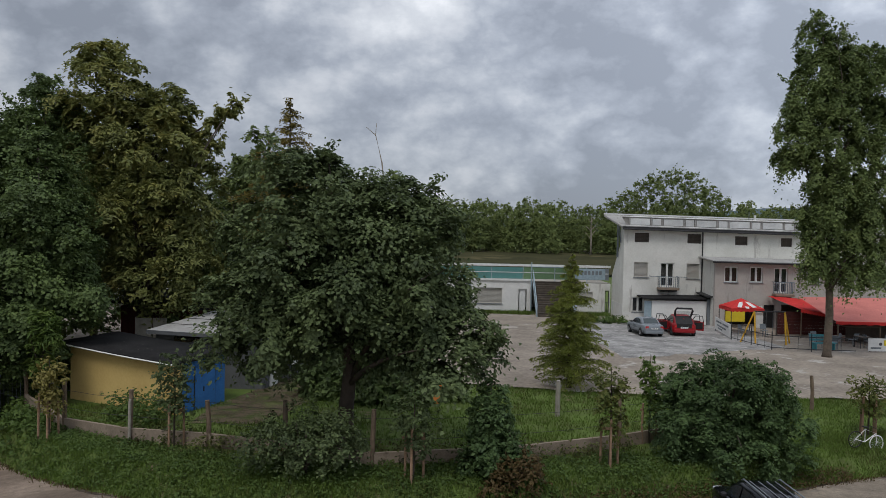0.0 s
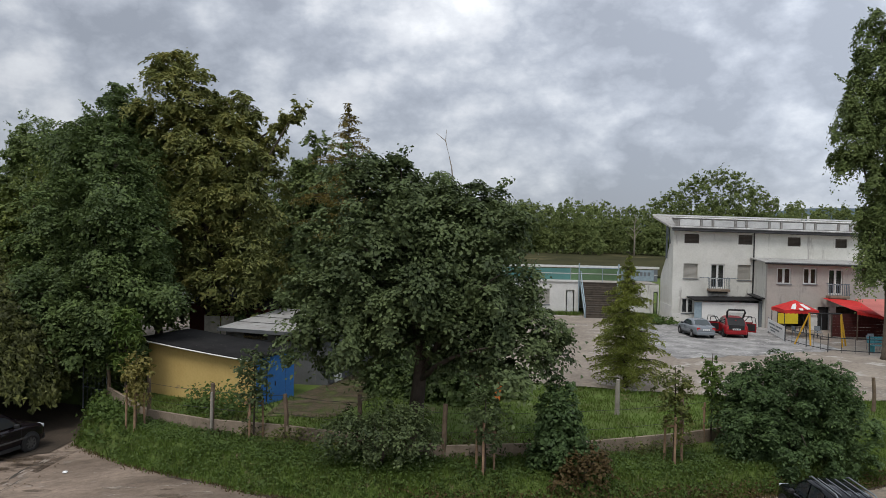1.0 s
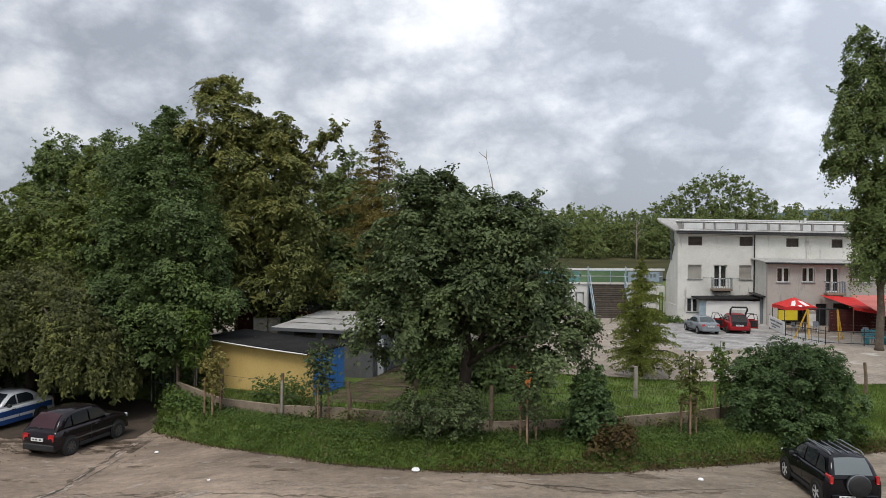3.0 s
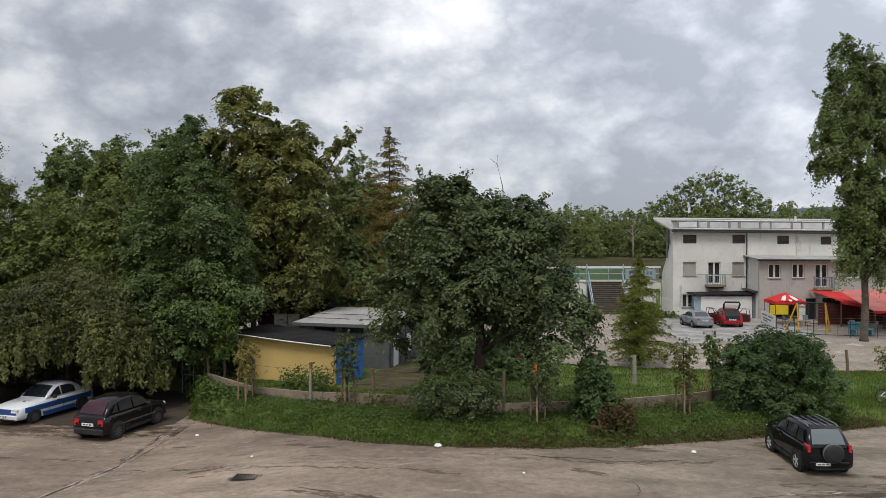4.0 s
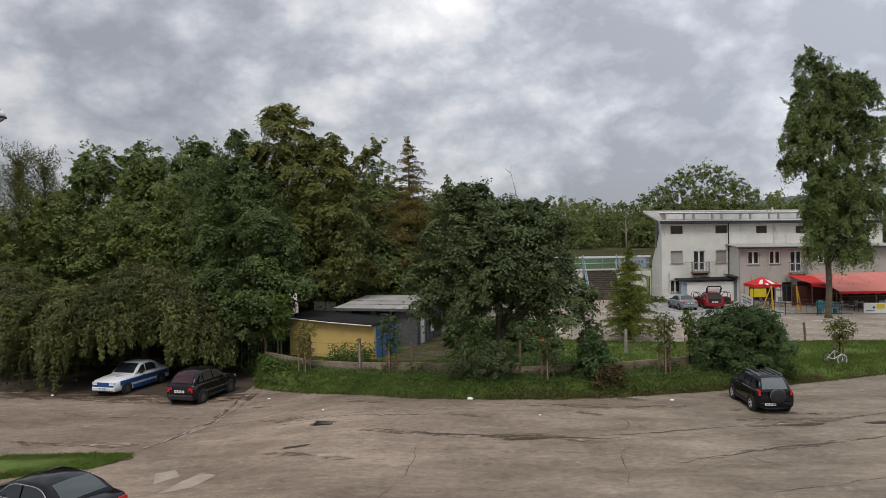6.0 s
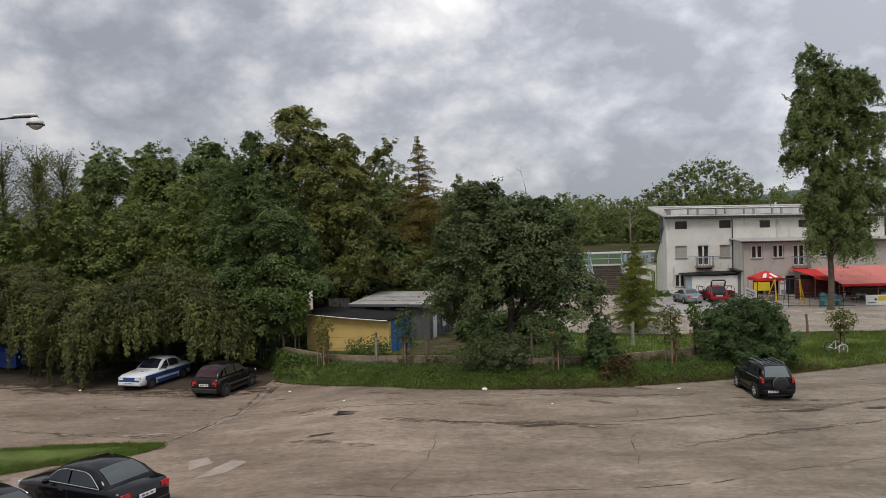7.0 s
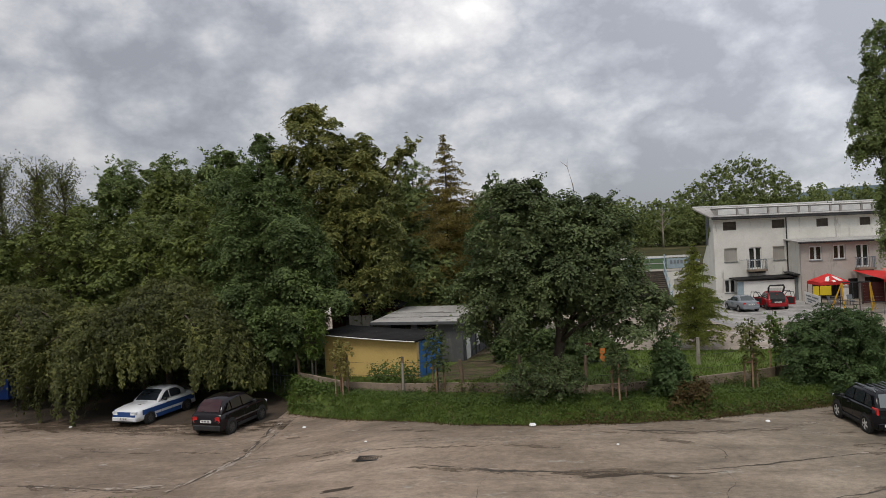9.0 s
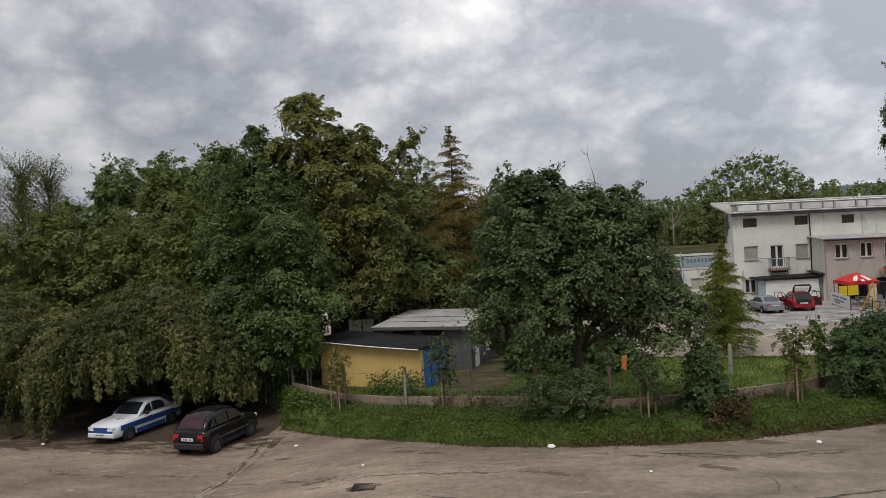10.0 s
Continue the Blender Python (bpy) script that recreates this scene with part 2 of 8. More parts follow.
M = dict(
    grass_ground=surf("grass_ground", (0.108, 0.158, 0.038), (0.074, 0.088, 0.030), 1.2, 0.95, 0.5, spec=0.08, fleck=((0.16, 0.125, 0.08), 0.8, 0.60)),
    earth=patchy(surf("earth", (0.125, 0.098, 0.066), (0.070, 0.055, 0.038), 0.9, 0.95, 0.5, spec=0.05, fleck=((0.066, 0.085, 0.028), 1.4, 0.54)), 1.6, 0.36),
    # damp soil, its colour darkened further for the shade under the trees
    soil=surf("damp_shaded_soil", (0.075, 0.056, 0.04), (0.035, 0.027, 0.02), 0.8, 0.95, 0.5, fleck=((0.13, 0.10, 0.06), 5, 0.62)),
    spill=patchy(surf("spilt_soil", (0.11, 0.082, 0.058), (0.06, 0.045, 0.033), 1.2, 0.95, 0.4, spec=0.05), 1.5, 0.43),
    concrete_road=worn_concrete("concrete_road"),
    lot=surf("lot_surface", (0.335, 0.286, 0.232), (0.185, 0.156, 0.128), 0.3, 0.95, 0.3, fine=16, spec=0.1, fleck=((0.42, 0.39, 0.35), 0.5, 0.56)),
    lot_grey=surf("worn_asphalt", (0.375, 0.36, 0.34), (0.13, 0.125, 0.118), 0.7, 0.85, 0.3, fine=9, fleck=((0.46, 0.44, 0.42), 1.2, 0.56)),
    tar=surf("tar_joint", (0.045, 0.038, 0.03), (0.09, 0.075, 0.06), 3, 0.9, 0.4),
    patch=patchy(surf("pale_patch", (0.375, 0.318, 0.26), (0.235, 0.19, 0.15), 2.5, 0.9, 0.2)),
    slab=surf("pale_concrete_slab", (0.36, 0.305, 0.255), (0.27, 0.225, 0.185), 2.0, 0.9, 0.2),
    stain=patchy(surf("damp_stain", (0.120, 0.092, 0.067), (0.175, 0.136, 0.102), 2.0, 0.85, 0.2, spec=0.1), 2.4, 0.44),
    plinth=surf("plinth_concrete", (0.30, 0.238, 0.178), (0.17, 0.132, 0.098), 1.4, 0.92, 0.4),
    concrete=surf("post_concrete", (0.36, 0.33, 0.28), (0.22, 0.2, 0.165), 3, 0.9, 0.3),
    stakewood=surf("pale_stake_wood", (0.33, 0.215, 0.135), (0.2, 0.125, 0.08), 4, 0.85, 0.3),
    wood=surf("grey_wood", (0.20, 0.145, 0.10), (0.11, 0.08, 0.055), 4, 0.85, 0.3),
    darkwood=surf("dark_planks", (0.115, 0.094, 0.074), (0.06, 0.05, 0.04), 3, 0.85, 0.3, island=0.3),
    bark=surf("bark", (0.085, 0.065, 0.05), (0.04, 0.032, 0.026), 3, 0.95, 0.8),
    deadwood=surf("bleached_deadwood", (0.36, 0.31, 0.25), (0.22, 0.19, 0.15), 3, 0.95, 0.5),
    palebark=surf("pale_bark", (0.15, 0.12, 0.09), (0.07, 0.056, 0.044), 3, 0.95, 0.8),
    plaster=surf("pale_plaster", (0.735, 0.725, 0.675), (0.60, 0.59, 0.54), 0.45, 0.9, 0.12, fine=18, fleck=((0.44, 0.42, 0.385), 1.6, 0.59), runs=0.16),
    pink=surf("greyish_pink_plaster", (0.475, 0.432, 0.392), (0.38, 0.344, 0.31), 0.5, 0.9, 0.12, fine=18, fleck=((0.33, 0.305, 0.28), 1.5, 0.59), runs=0.18),
    white=surf("white_paint", (0.78, 0.77, 0.74), (0.62, 0.61, 0.58), 0.8, 0.75, 0.08),
    cleanwhite=surf("white_frame", (0.74, 0.74, 0.72), (0.62, 0.62, 0.6), 3, 0.5),
    roofsheet=surf("pale_roof_sheet", (0.68, 0.69, 0.68), (0.48, 0.49, 0.49), 1.1, 0.55, 0.1, fleck=((0.28, 0.27, 0.26), 1.4, 0.66), island=0.16),
    fibre=surf("fibre_cement_roof", (0.42, 0.41, 0.39), (0.27, 0.26, 0.245), 0.8, 0.85, 0.2, fleck=((0.17, 0.155, 0.135), 1.6, 0.57)),
    bitumen=surf("bitumen_roof", (0.026, 0.025, 0.025), (0.014, 0.014, 0.014), 1.5, 0.92, 0.4, spec=0.15, fleck=((0.15, 0.14, 0.12), 7, 0.64)),
    darkmetal=surf("dark_metal", (0.05, 0.05, 0.052), (0.03, 0.03, 0.03), 4, 0.55, 0.0, 0.3),
    greymetal=surf("grey_metal", (0.20, 0.22, 0.235), (0.14, 0.155, 0.165), 1.5, 0.6, 0.1, 0.1),
    balconymetal=surf("blue_grey_metal", (0.17, 0.215, 0.25), (0.10, 0.125, 0.145), 2.5, 0.6, 0.1, 0.1),
    bluemetal=surf("pale_blue_metal", (0.36, 0.45, 0.50), (0.25, 0.32, 0.36), 4, 0.55, 0.0, 0.1),
    yellow=surf("yellow_render", (0.60, 0.43, 0.16), (0.50, 0.345, 0.12), 0.7, 0.9, 0.2, fleck=((0.38, 0.27, 0.12), 0.9, 0.64)),
    blue=surf("blue_paint", (0.045, 0.17, 0.42), (0.03, 0.12, 0.32), 1.0, 0.7, 0.1),
    teal=surf("teal_panel", (0.11, 0.27, 0.26), (0.08, 0.19, 0.17), 0.6, 0.7),
    green=surf("green_panel", (0.15, 0.25, 0.13), (0.10, 0.17, 0.085), 0.6, 0.7),
    shutter=surf("pale_shutter", (0.50, 0.48, 0.43), (0.42, 0.40, 0.36), 6, 0.7, 0.2),
    louvre=surf("brown_louvre", (0.12, 0.10, 0.085), (0.07, 0.06, 0.05), 6, 0.7),
    curtain=surf("window_inside", (0.035, 0.033, 0.03), (0.12, 0.09, 0.07), 1.5, 0.9),
    red=surf("red_canvas", (0.62, 0.035, 0.03), (0.45, 0.022, 0.02), 1.5, 0.75),
    salmon=surf("faded_red_canvas", (0.60, 0.20, 0.16), (0.46, 0.14, 0.115), 0.8, 0.8),
    yellowpaint=surf("yellow_steel", (0.72, 0.42, 0.03), (0.58, 0.32, 0.03), 3, 0.5),
    signyellow=surf("yellow_panel", (0.70, 0.55, 0.03), (0.60, 0.45, 0.03), 2, 0.6),
    tealbench=surf("teal_paint", (0.07, 0.30, 0.33), (0.05, 0.2, 0.23), 3, 0.6),
    redwall=surf("dark_red_board", (0.10, 0.026, 0.022), (0.055, 0.016, 0.015), 2, 0.8),
    orange=surf("orange_board", (0.55, 0.17, 0.03), (0.4, 0.12, 0.025), 2, 0.7),
    plastic_blue=surf("blue_plastic", (0.02, 0.07, 0.30), (0.015, 0.05, 0.22), 2, 0.45),
    rubber=surf("rubber", (0.018, 0.018, 0.018), (0.03, 0.028, 0.026), 6, 0.85),
    brightalloy=surf("bright_alloy", (0.78, 0.78, 0.78), (0.62, 0.62, 0.62), 6, 0.4, metal=0.35),
    alloy=surf("alloy", (0.55, 0.55, 0.55), (0.40, 0.4, 0.4), 6, 0.35, metal=0.7),
    hubgrey=surf("steel_hub", (0.12, 0.115, 0.11), (0.07, 0.066, 0.06), 6, 0.6, metal=0.3),
    chrome=surf("chrome", (0.80, 0.80, 0.80), (0.7, 0.7, 0.7), 6, 0.15, metal=1.0),
    plate=surf("plate", (0.75, 0.75, 0.73), (0.65, 0.65, 0.63), 6, 0.5),
    platebar=surf("plate_bars", (0.10, 0.10, 0.11), (0.08, 0.08, 0.09), 6, 0.5),
    tail=surf("tail_lamp", (0.65, 0.03, 0.03), (0.45, 0.02, 0.02), 8, 0.2, spec=0.6),
    head=surf("head_lamp", (0.62, 0.65, 0.66), (0.45, 0.48, 0.5), 8, 0.12, spec=0.7),
    slate=surf("slate_grey_cladding", (0.125, 0.13, 0.135), (0.08, 0.084, 0.088), 1.2, 0.7, 0.1, fleck=((0.17, 0.165, 0.155), 2.0, 0.6), runs=0.2),
    redcurtain=surf("brown_red_curtain", (0.16, 0.07, 0.055), (0.08, 0.035, 0.03), 5, 0.9),
    dimcurtain=surf("dim_net_curtain", (0.10, 0.10, 0.10), (0.035, 0.035, 0.036), 3, 0.9),
    redinside=surf("red_cloth", (0.25, 0.03, 0.04), (0.09, 0.02, 0.025), 5, 0.8),
    litter=surf("white_paper", (0.85, 0.85, 0.84), (0.75, 0.75, 0.74), 9, 0.7),
    # blue-grey because the haze of distance is mixed into the hill's colour
    far_hill=surf("far_hill_haze_tint", (0.105, 0.138, 0.158), (0.075, 0.105, 0.125), 0.01, 1.0),
    field=surf("dry_bank", (0.066, 0.062, 0.030), (0.036, 0.038, 0.020), 0.08, 1.0, 0.3, spec=0.02, fleck=((0.11, 0.095, 0.05), 0.05, 0.56)),
)


def paint(name, col, rough=0.25):
    m = bpy.data.materials.new(name)
    m.use_nodes = True
    b = m.node_tree.nodes["Principled BSDF"]
    b.inputs["Base Color"].default_value = (*col, 1)
    b.inputs["Roughness"].default_value, b.inputs["Coat Weight"].default_value = rough, 0.3
    b.inputs["Specular IOR Level"].default_value = 0.2
    b.inputs["Coat Roughness"].default_value = 0.03
    t = m.node_tree.nodes.new("ShaderNodeTexNoise")
    t.inputs["Scale"].default_value, t.inputs["Detail"].default_value = 2.5, 6
    r = m.node_tree.nodes.new("ShaderNodeMapRange")
    r.inputs["To Min"].default_value, r.inputs["To Max"].default_value = rough * 0.7, rough * 1.6
    m.node_tree.links.new(t.outputs["Fac"], r.inputs["Value"])
    m.node_tree.links.new(r.outputs[0], b.inputs["Roughness"])
    return m


def glass(name, tint=(0.02, 0.025, 0.03), rough=0.06):
    m = bpy.data.materials.new(name)
    m.use_nodes = True
    b = m.node_tree.nodes["Principled BSDF"]
    b.inputs["Base Color"].default_value = (*tint, 1)
    b.inputs["Roughness"].default_value, b.inputs["Specular IOR Level"].default_value = rough, 0.5
    b.inputs["IOR"].default_value = 1.5
    return m



def clear_glass(name):
    """A thin pane: see-through, with a sky reflection that grows at grazing angles."""
    m = bpy.data.materials.new(name)
    m.use_nodes = True
    n, ln = m.node_tree.nodes, m.node_tree.links
    n.remove(n["Principled BSDF"])
    tr, gl, fr, mx = n.new("ShaderNodeBsdfTransparent"), n.new("ShaderNodeBsdfGlossy"), n.new("ShaderNodeFresnel"), n.new("ShaderNodeMixShader")
    tr.inputs["Color"].default_value = (0.72, 0.74, 0.74, 1)
    gl.inputs["Roughness"].default_value = 0.04
    fr.inputs["IOR"].default_value = 1.6
    ln.new(fr.outputs[0], mx.inputs[0])
    ln.new(tr.outputs[0], mx.inputs[1])
    ln.new(gl.outputs[0], mx.inputs[2])
    ln.new(mx.outputs[0], n["Material Output"].inputs["Surface"])
    return m


M.update(
    black_paint=paint("black_paint", (0.006, 0.006, 0.008), 0.12),
    darkviolet=paint("dark_aubergine_paint", (0.010, 0.007, 0.009), 0.15),
    whitecar=paint("white_car_paint", (0.66, 0.67, 0.68), 0.35),
    bluecar=paint("blue_car_paint", (0.022, 0.068, 0.215), 0.35),
    silver=paint("silver_blue_paint", (0.19, 0.21, 0.23), 0.25),
    redcar=paint("red_car_paint", (0.27, 0.010, 0.014), 0.3),
    carglass=glass("car_glass"),
    rearglass=glass("rear_glass", (0.055, 0.068, 0.070), 0.1),
    # pale tint paints a sky reflection into the SUV's rear pane
    skytintglass=glass("rear_glass_sky_tint", (0.12, 0.14, 0.145), 0.12),
    redglass=glass("rear_glass_over_red", (0.035, 0.009, 0.012), 0.06),
    winglass=clear_glass("window_glass"),
    black=surf("black_plastic", (0.018, 0.018, 0.019), (0.03, 0.03, 0.03), 5, 0.6),
)
L = dict(
    maple=leaf("maple_leaves", [(0.041, 0.059, 0.027), (0.094, 0.124, 0.051), (0.169, 0.216, 0.088), (0.289, 0.347, 0.148)]),
    dark=leaf("dark_green_leaves", [(0.041, 0.061, 0.022), (0.092, 0.131, 0.044), (0.155, 0.213, 0.067), (0.249, 0.318, 0.109)]),
    brown=leaf("autumn_leaves", [(0.102, 0.120, 0.043), (0.180, 0.196, 0.061), (0.289, 0.273, 0.081), (0.447, 0.327, 0.112)]),
    larch=leaf("larch_needles", [(0.150, 0.126, 0.040), (0.235, 0.192, 0.055), (0.315, 0.240, 0.070), (0.285, 0.275, 0.085)]),
    weep=leaf("weeping_leaves", [(0.030, 0.034, 0.012), (0.076, 0.084, 0.026), (0.175, 0.184, 0.054), (0.345, 0.338, 0.108)]),
    back=leaf("mixed_leaves", [(0.065, 0.085, 0.029), (0.124, 0.158, 0.043), (0.193, 0.223, 0.055), (0.292, 0.302, 0.088)]),
    poplar=leaf("poplar_leaves", [(0.080, 0.110, 0.040), (0.144, 0.190, 0.064), (0.216, 0.268, 0.090), (0.312, 0.362, 0.138)]),
    shrub=leaf("shrub_leaves", [(0.044, 0.071, 0.028), (0.079, 0.127, 0.045), (0.122, 0.185, 0.064), (0.178, 0.250, 0.098)]),
    spruce=leaf("spruce_needles", [(0.130, 0.156, 0.036), (0.225, 0.262, 0.052), (0.318, 0.342, 0.068), (0.420, 0.412, 0.090)]),
    sapling=leaf("sapling_leaves", [(0.072, 0.090, 0.024), (0.120, 0.138, 0.036), (0.180, 0.174, 0.048), (0.228, 0.180, 0.066)]),
    yellowing=leaf("yellowing_leaves", [(0.150, 0.135, 0.040), (0.230, 0.205, 0.060), (0.300, 0.250, 0.085), (0.340, 0.300, 0.120)]),
    autumnsap=leaf("reddish_leaves", [(0.064, 0.042, 0.018), (0.093, 0.064, 0.025), (0.119, 0.083, 0.033), (0.145, 0.100, 0.044)]),
    bright=leaf("bright_leaves", [(0.070, 0.115, 0.027), (0.110, 0.165, 0.036), (0.160, 0.210, 0.050), (0.210, 0.240, 0.072)]),
    fallen=leaf("fallen_leaves", [(0.050, 0.034, 0.021), (0.085, 0.058, 0.033), (0.120, 0.085, 0.045), (0.160, 0.125, 0.060)]),
    grass=leaf("grass_blades", [(0.095, 0.093, 0.029), (0.101, 0.153, 0.029), (0.142, 0.211, 0.040), (0.202, 0.245, 0.060)]),
    weeds=leaf("weed_leaves", [(0.045, 0.075, 0.018), (0.075, 0.118, 0.027), (0.105, 0.150, 0.036), (0.140, 0.165, 0.050)]),
    # lighter, flatter greens put the distance haze into the leaf colour
    far=leaf("far_wood_hazed_leaves", [(0.130, 0.169, 0.064), (0.176, 0.215, 0.076), (0.200, 0.236, 0.082), (0.240, 0.266, 0.090)], 0.8, 0.35, 0.1),
    forest=leaf("forest_leaves", [(0.080, 0.114, 0.047), (0.135, 0.175, 0.061), (0.188, 0.230, 0.072), (0.250, 0.276, 0.090)]),
)


# ---- helpers ----
def S(v):
    v = min(1.0, max(0.0, v))
    return v * v * (3 - 2 * v)


KERB_X = [-60, -30, -18, -16, -15.2, -11, -7, -4.3, -1.2, 2, 5.9, 10.5, 14.5, 30, 60]
KERB_Y = [36, 30, 27, 24.2, 21.7, 18.3, 16, 15.45, 15.5, 16.4, 17.9, 19.6, 21.2, 27, 38]


def kerb(x):
    return float(np.interp(x, KERB_X, KERB_Y))


def gz(x, y, bank=True):
    """Height of the ground: the yard is slightly crowned, the verge lies half a metre above it, all levels out towards the river."""
    e = S((y - kerb(x)) / 1.2) if bank else 0.0
    far = 1 - S((y - 30) / 28)
    rise = (0.5 * e + 0.4 * math.exp(-((x + 4) / 8) ** 2) * S((y - 8) / 7)) * far
    return rise - 0.5 * S((-x - 8) / 8) * (1 - e) * far


def mesh_of(name, verts, faces, mats, smooth=False):
    me = bpy.data.meshes.new(name)
    me.from_pydata([tuple(v) for v in verts], [], faces)
    for m in (mats if isinstance(mats, (list, tuple)) else [mats]):
        me.materials.append(m)
    if smooth:
        me.polygons.foreach_set("use_smooth", [True] * len(me.polygons))
    me.update()
    return me


class Bag:
    """Verts and faces of one mesh."""

    def __init__(self):
        self.v, self.f = [], []

    def add(self, verts, faces):
        o = len(self.v)
        self.v += [tuple(p) for p in verts]
        self.f += [tuple(i + o for i in f) for f in faces]
        return self

    def box(self, x0, x1, y0, y1, z0, z1, b=0.0):
        if b <= 0:
            return self.add([(x, y, z) for z in (z0, z1) for x, y in ((x0, y0), (x1, y0), (x1, y1), (x0, y1))],
                            [(3, 2, 1, 0), (4, 5, 6, 7), (0, 1, 5, 4), (1, 2, 6, 5), (2, 3, 7, 6), (3, 0, 4, 7)])
        ring = lambda i, z: [(x0 + i, y0 + b, z), (x0 + b, y0 + i, z), (x1 - b, y0 + i, z), (x1 - i, y0 + b, z), (x1 - i, y1 - b, z), (x1 - b, y1 - i, z), (x0 + b, y1 - i, z), (x0 + i, y1 - b, z)]
        inner = lambda z: [(x0 + b, y0 + b, z), (x0 + b, y0 + b, z), (x1 - b, y0 + b, z), (x1 - b, y0 + b, z), (x1 - b, y1 - b, z), (x1 - b, y1 - b, z), (x0 + b, y1 - b, z), (x0 + b, y1 - b, z)]
        return self.rings([inner(z0), ring(0, z0 + b), ring(0, z1 - b), inner(z1)])

    def rings(self, rings, cap=True, closed=True):
        n = len(rings[0])
        vs = [p for r in rings for p in r]
        fs = []
        for i in range(len(rings) - 1):
            for j in range(n if closed else n - 1):
                k = (j + 1) % n
                fs.append((i * n + j, i * n + k, (i + 1) * n + k, (i + 1) * n + j))
        if cap:
            fs += [tuple(reversed(range(n))), tuple((len(rings) - 1) * n + j for j in range(n))]
        return self.add(vs, fs)

    def tube(self, pts, radii, n=8, cap=True):
        pts = [Vector(p) for p in pts]
        if isinstance(radii, (int, float)):
            radii = [radii] * len(pts)
        rings = []
        for i, p in enumerate(pts):
            d = (pts[min(i + 1, len(pts) - 1)] - pts[max(i - 1, 0)]).normalized()
            a = d.orthogonal().normalized() if abs(d.z) > 0.95 else Vector((0, 0, 1)).cross(d).normalized()
            c = d.cross(a)
            rings.append([p + (a * math.cos(q) + c * math.sin(q)) * radii[i] for q in (2 * math.pi * k / n for k in range(n))])
        return self.rings(rings, cap)

    def lathe(self, prof, n=24, axis="y", at=(0, 0, 0)):
        """prof: (radius, along) pairs round the axis."""
        rings = []
        for r, h in prof:
            rr = []
            for k in range(n):
                q = 2 * math.pi * k / n
                c, s = r * math.cos(q), r * math.sin(q)
                p = {"y": (c, h, s), "z": (c, s, h), "x": (h, c, s)}[axis]
                rr.append((p[0] + at[0], p[1] + at[1], p[2] + at[2]))
            rings.append(rr)
        return self.rings(rings, cap=True)

    def quad(self, a, b, c, d):
        return self.add([a, b, c, d], [(0, 1, 2, 3)])

    def slab(self, pts, t):
        """A flat polygon with thickness t downwards."""
        n = len(pts)
        top = [tuple(p) for p in pts]
        bot = [(p[0], p[1], p[2] - t) for p in pts]
        return self.add(top + bot, [tuple(range(n)), tuple(reversed(range(n, 2 * n)))] + [(i, i + n, (i + 1) % n + n, (i + 1) % n) for i in range(n)])


def fixed(me):
    bm = bmesh.new()
    bm.from_mesh(me)
    bmesh.ops.recalc_face_normals(bm, faces=bm.faces)
    bm.to_mesh(me)
    bm.free()
    return me


def part(name, bag, mat, parent=None, label="", smooth=False):
    ob = new(name, fixed(mesh_of(name, bag.v, bag.f, mat, smooth)))
    ob.parent = parent
    return tagged(ob, label)


def thing(name, m, label, category, group="", kind=""):
    ob = new(name)
    ob.matrix_world = m
    return tagged(ob, label, category, group, kind)


def struct(name, bag, mat, label, category, smooth=False):
    return tagged(part(name, bag, mat, None, "", smooth), label, category, "", "structure")


rng = np.random.default_rng(7)


def leaves(name, cen, nor, size, mat, parent=None, ratio=0.62, droop=0.25, kind="", simple=False):
    """One mesh of many folded leaves: centres, normals, sizes."""
    cen, nor = np.asarray(cen, float), np.asarray(nor, float)
    k = len(cen)
    nor = nor / np.maximum(np.linalg.norm(nor, axis=1, keepdims=True), 1e-6)
    ref = rng.normal(size=(k, 3))
    ref[:, 2] -= droop
    a = ref - (ref * nor).sum(1, keepdims=True) * nor
    a /= np.maximum(np.linalg.norm(a, axis=1, keepdims=True), 1e-6)
    b = np.cross(nor, a)
    s = np.broadcast_to(np.asarray(size, float), (k,))[:, None]
    fold = 0.16 * s * nor
    if simple:
        side = b * s * ratio * (0.5 + 0.2 * rng.uniform(size=(k, 1)))
        v = np.stack([cen - a * s * 0.4 - side, cen - a * s * 0.4 + side + fold, cen + a * s * 0.6], 1).reshape(-1, 3)
        order, cols, per = np.array([[0, 1, 2]]), 3, 1
    else:
        v = np.stack([cen - a * s * 0.5, cen + b * s * ratio * 0.5 + fold - a * s * 0.10, cen + a * s * 0.55, cen - b * s * ratio * 0.5 + fold - a * s * 0.10], 1).reshape(-1, 3)
        order, cols, per = np.array([[0, 1, 2, 0, 2, 3]]), 4, 2
    me = bpy.data.meshes.new(name)
    me.vertices.add(cols * k)
    me.vertices.foreach_set("co", v.ravel())
    me.loops.add(3 * per * k)
    me.loops.foreach_set("vertex_index", (cols * np.arange(k)[:, None] + order).ravel())
    me.polygons.add(per * k)
    me.polygons.foreach_set("loop_start", 3 * np.arange(per * k))
    me.polygons.foreach_set("loop_total", np.full(per * k, 3))
    me.materials.append(mat)
    me.update(calc_edges=True)
    ob = new(name, me)
    ob.parent = parent
    return tagged(ob, kind=kind)


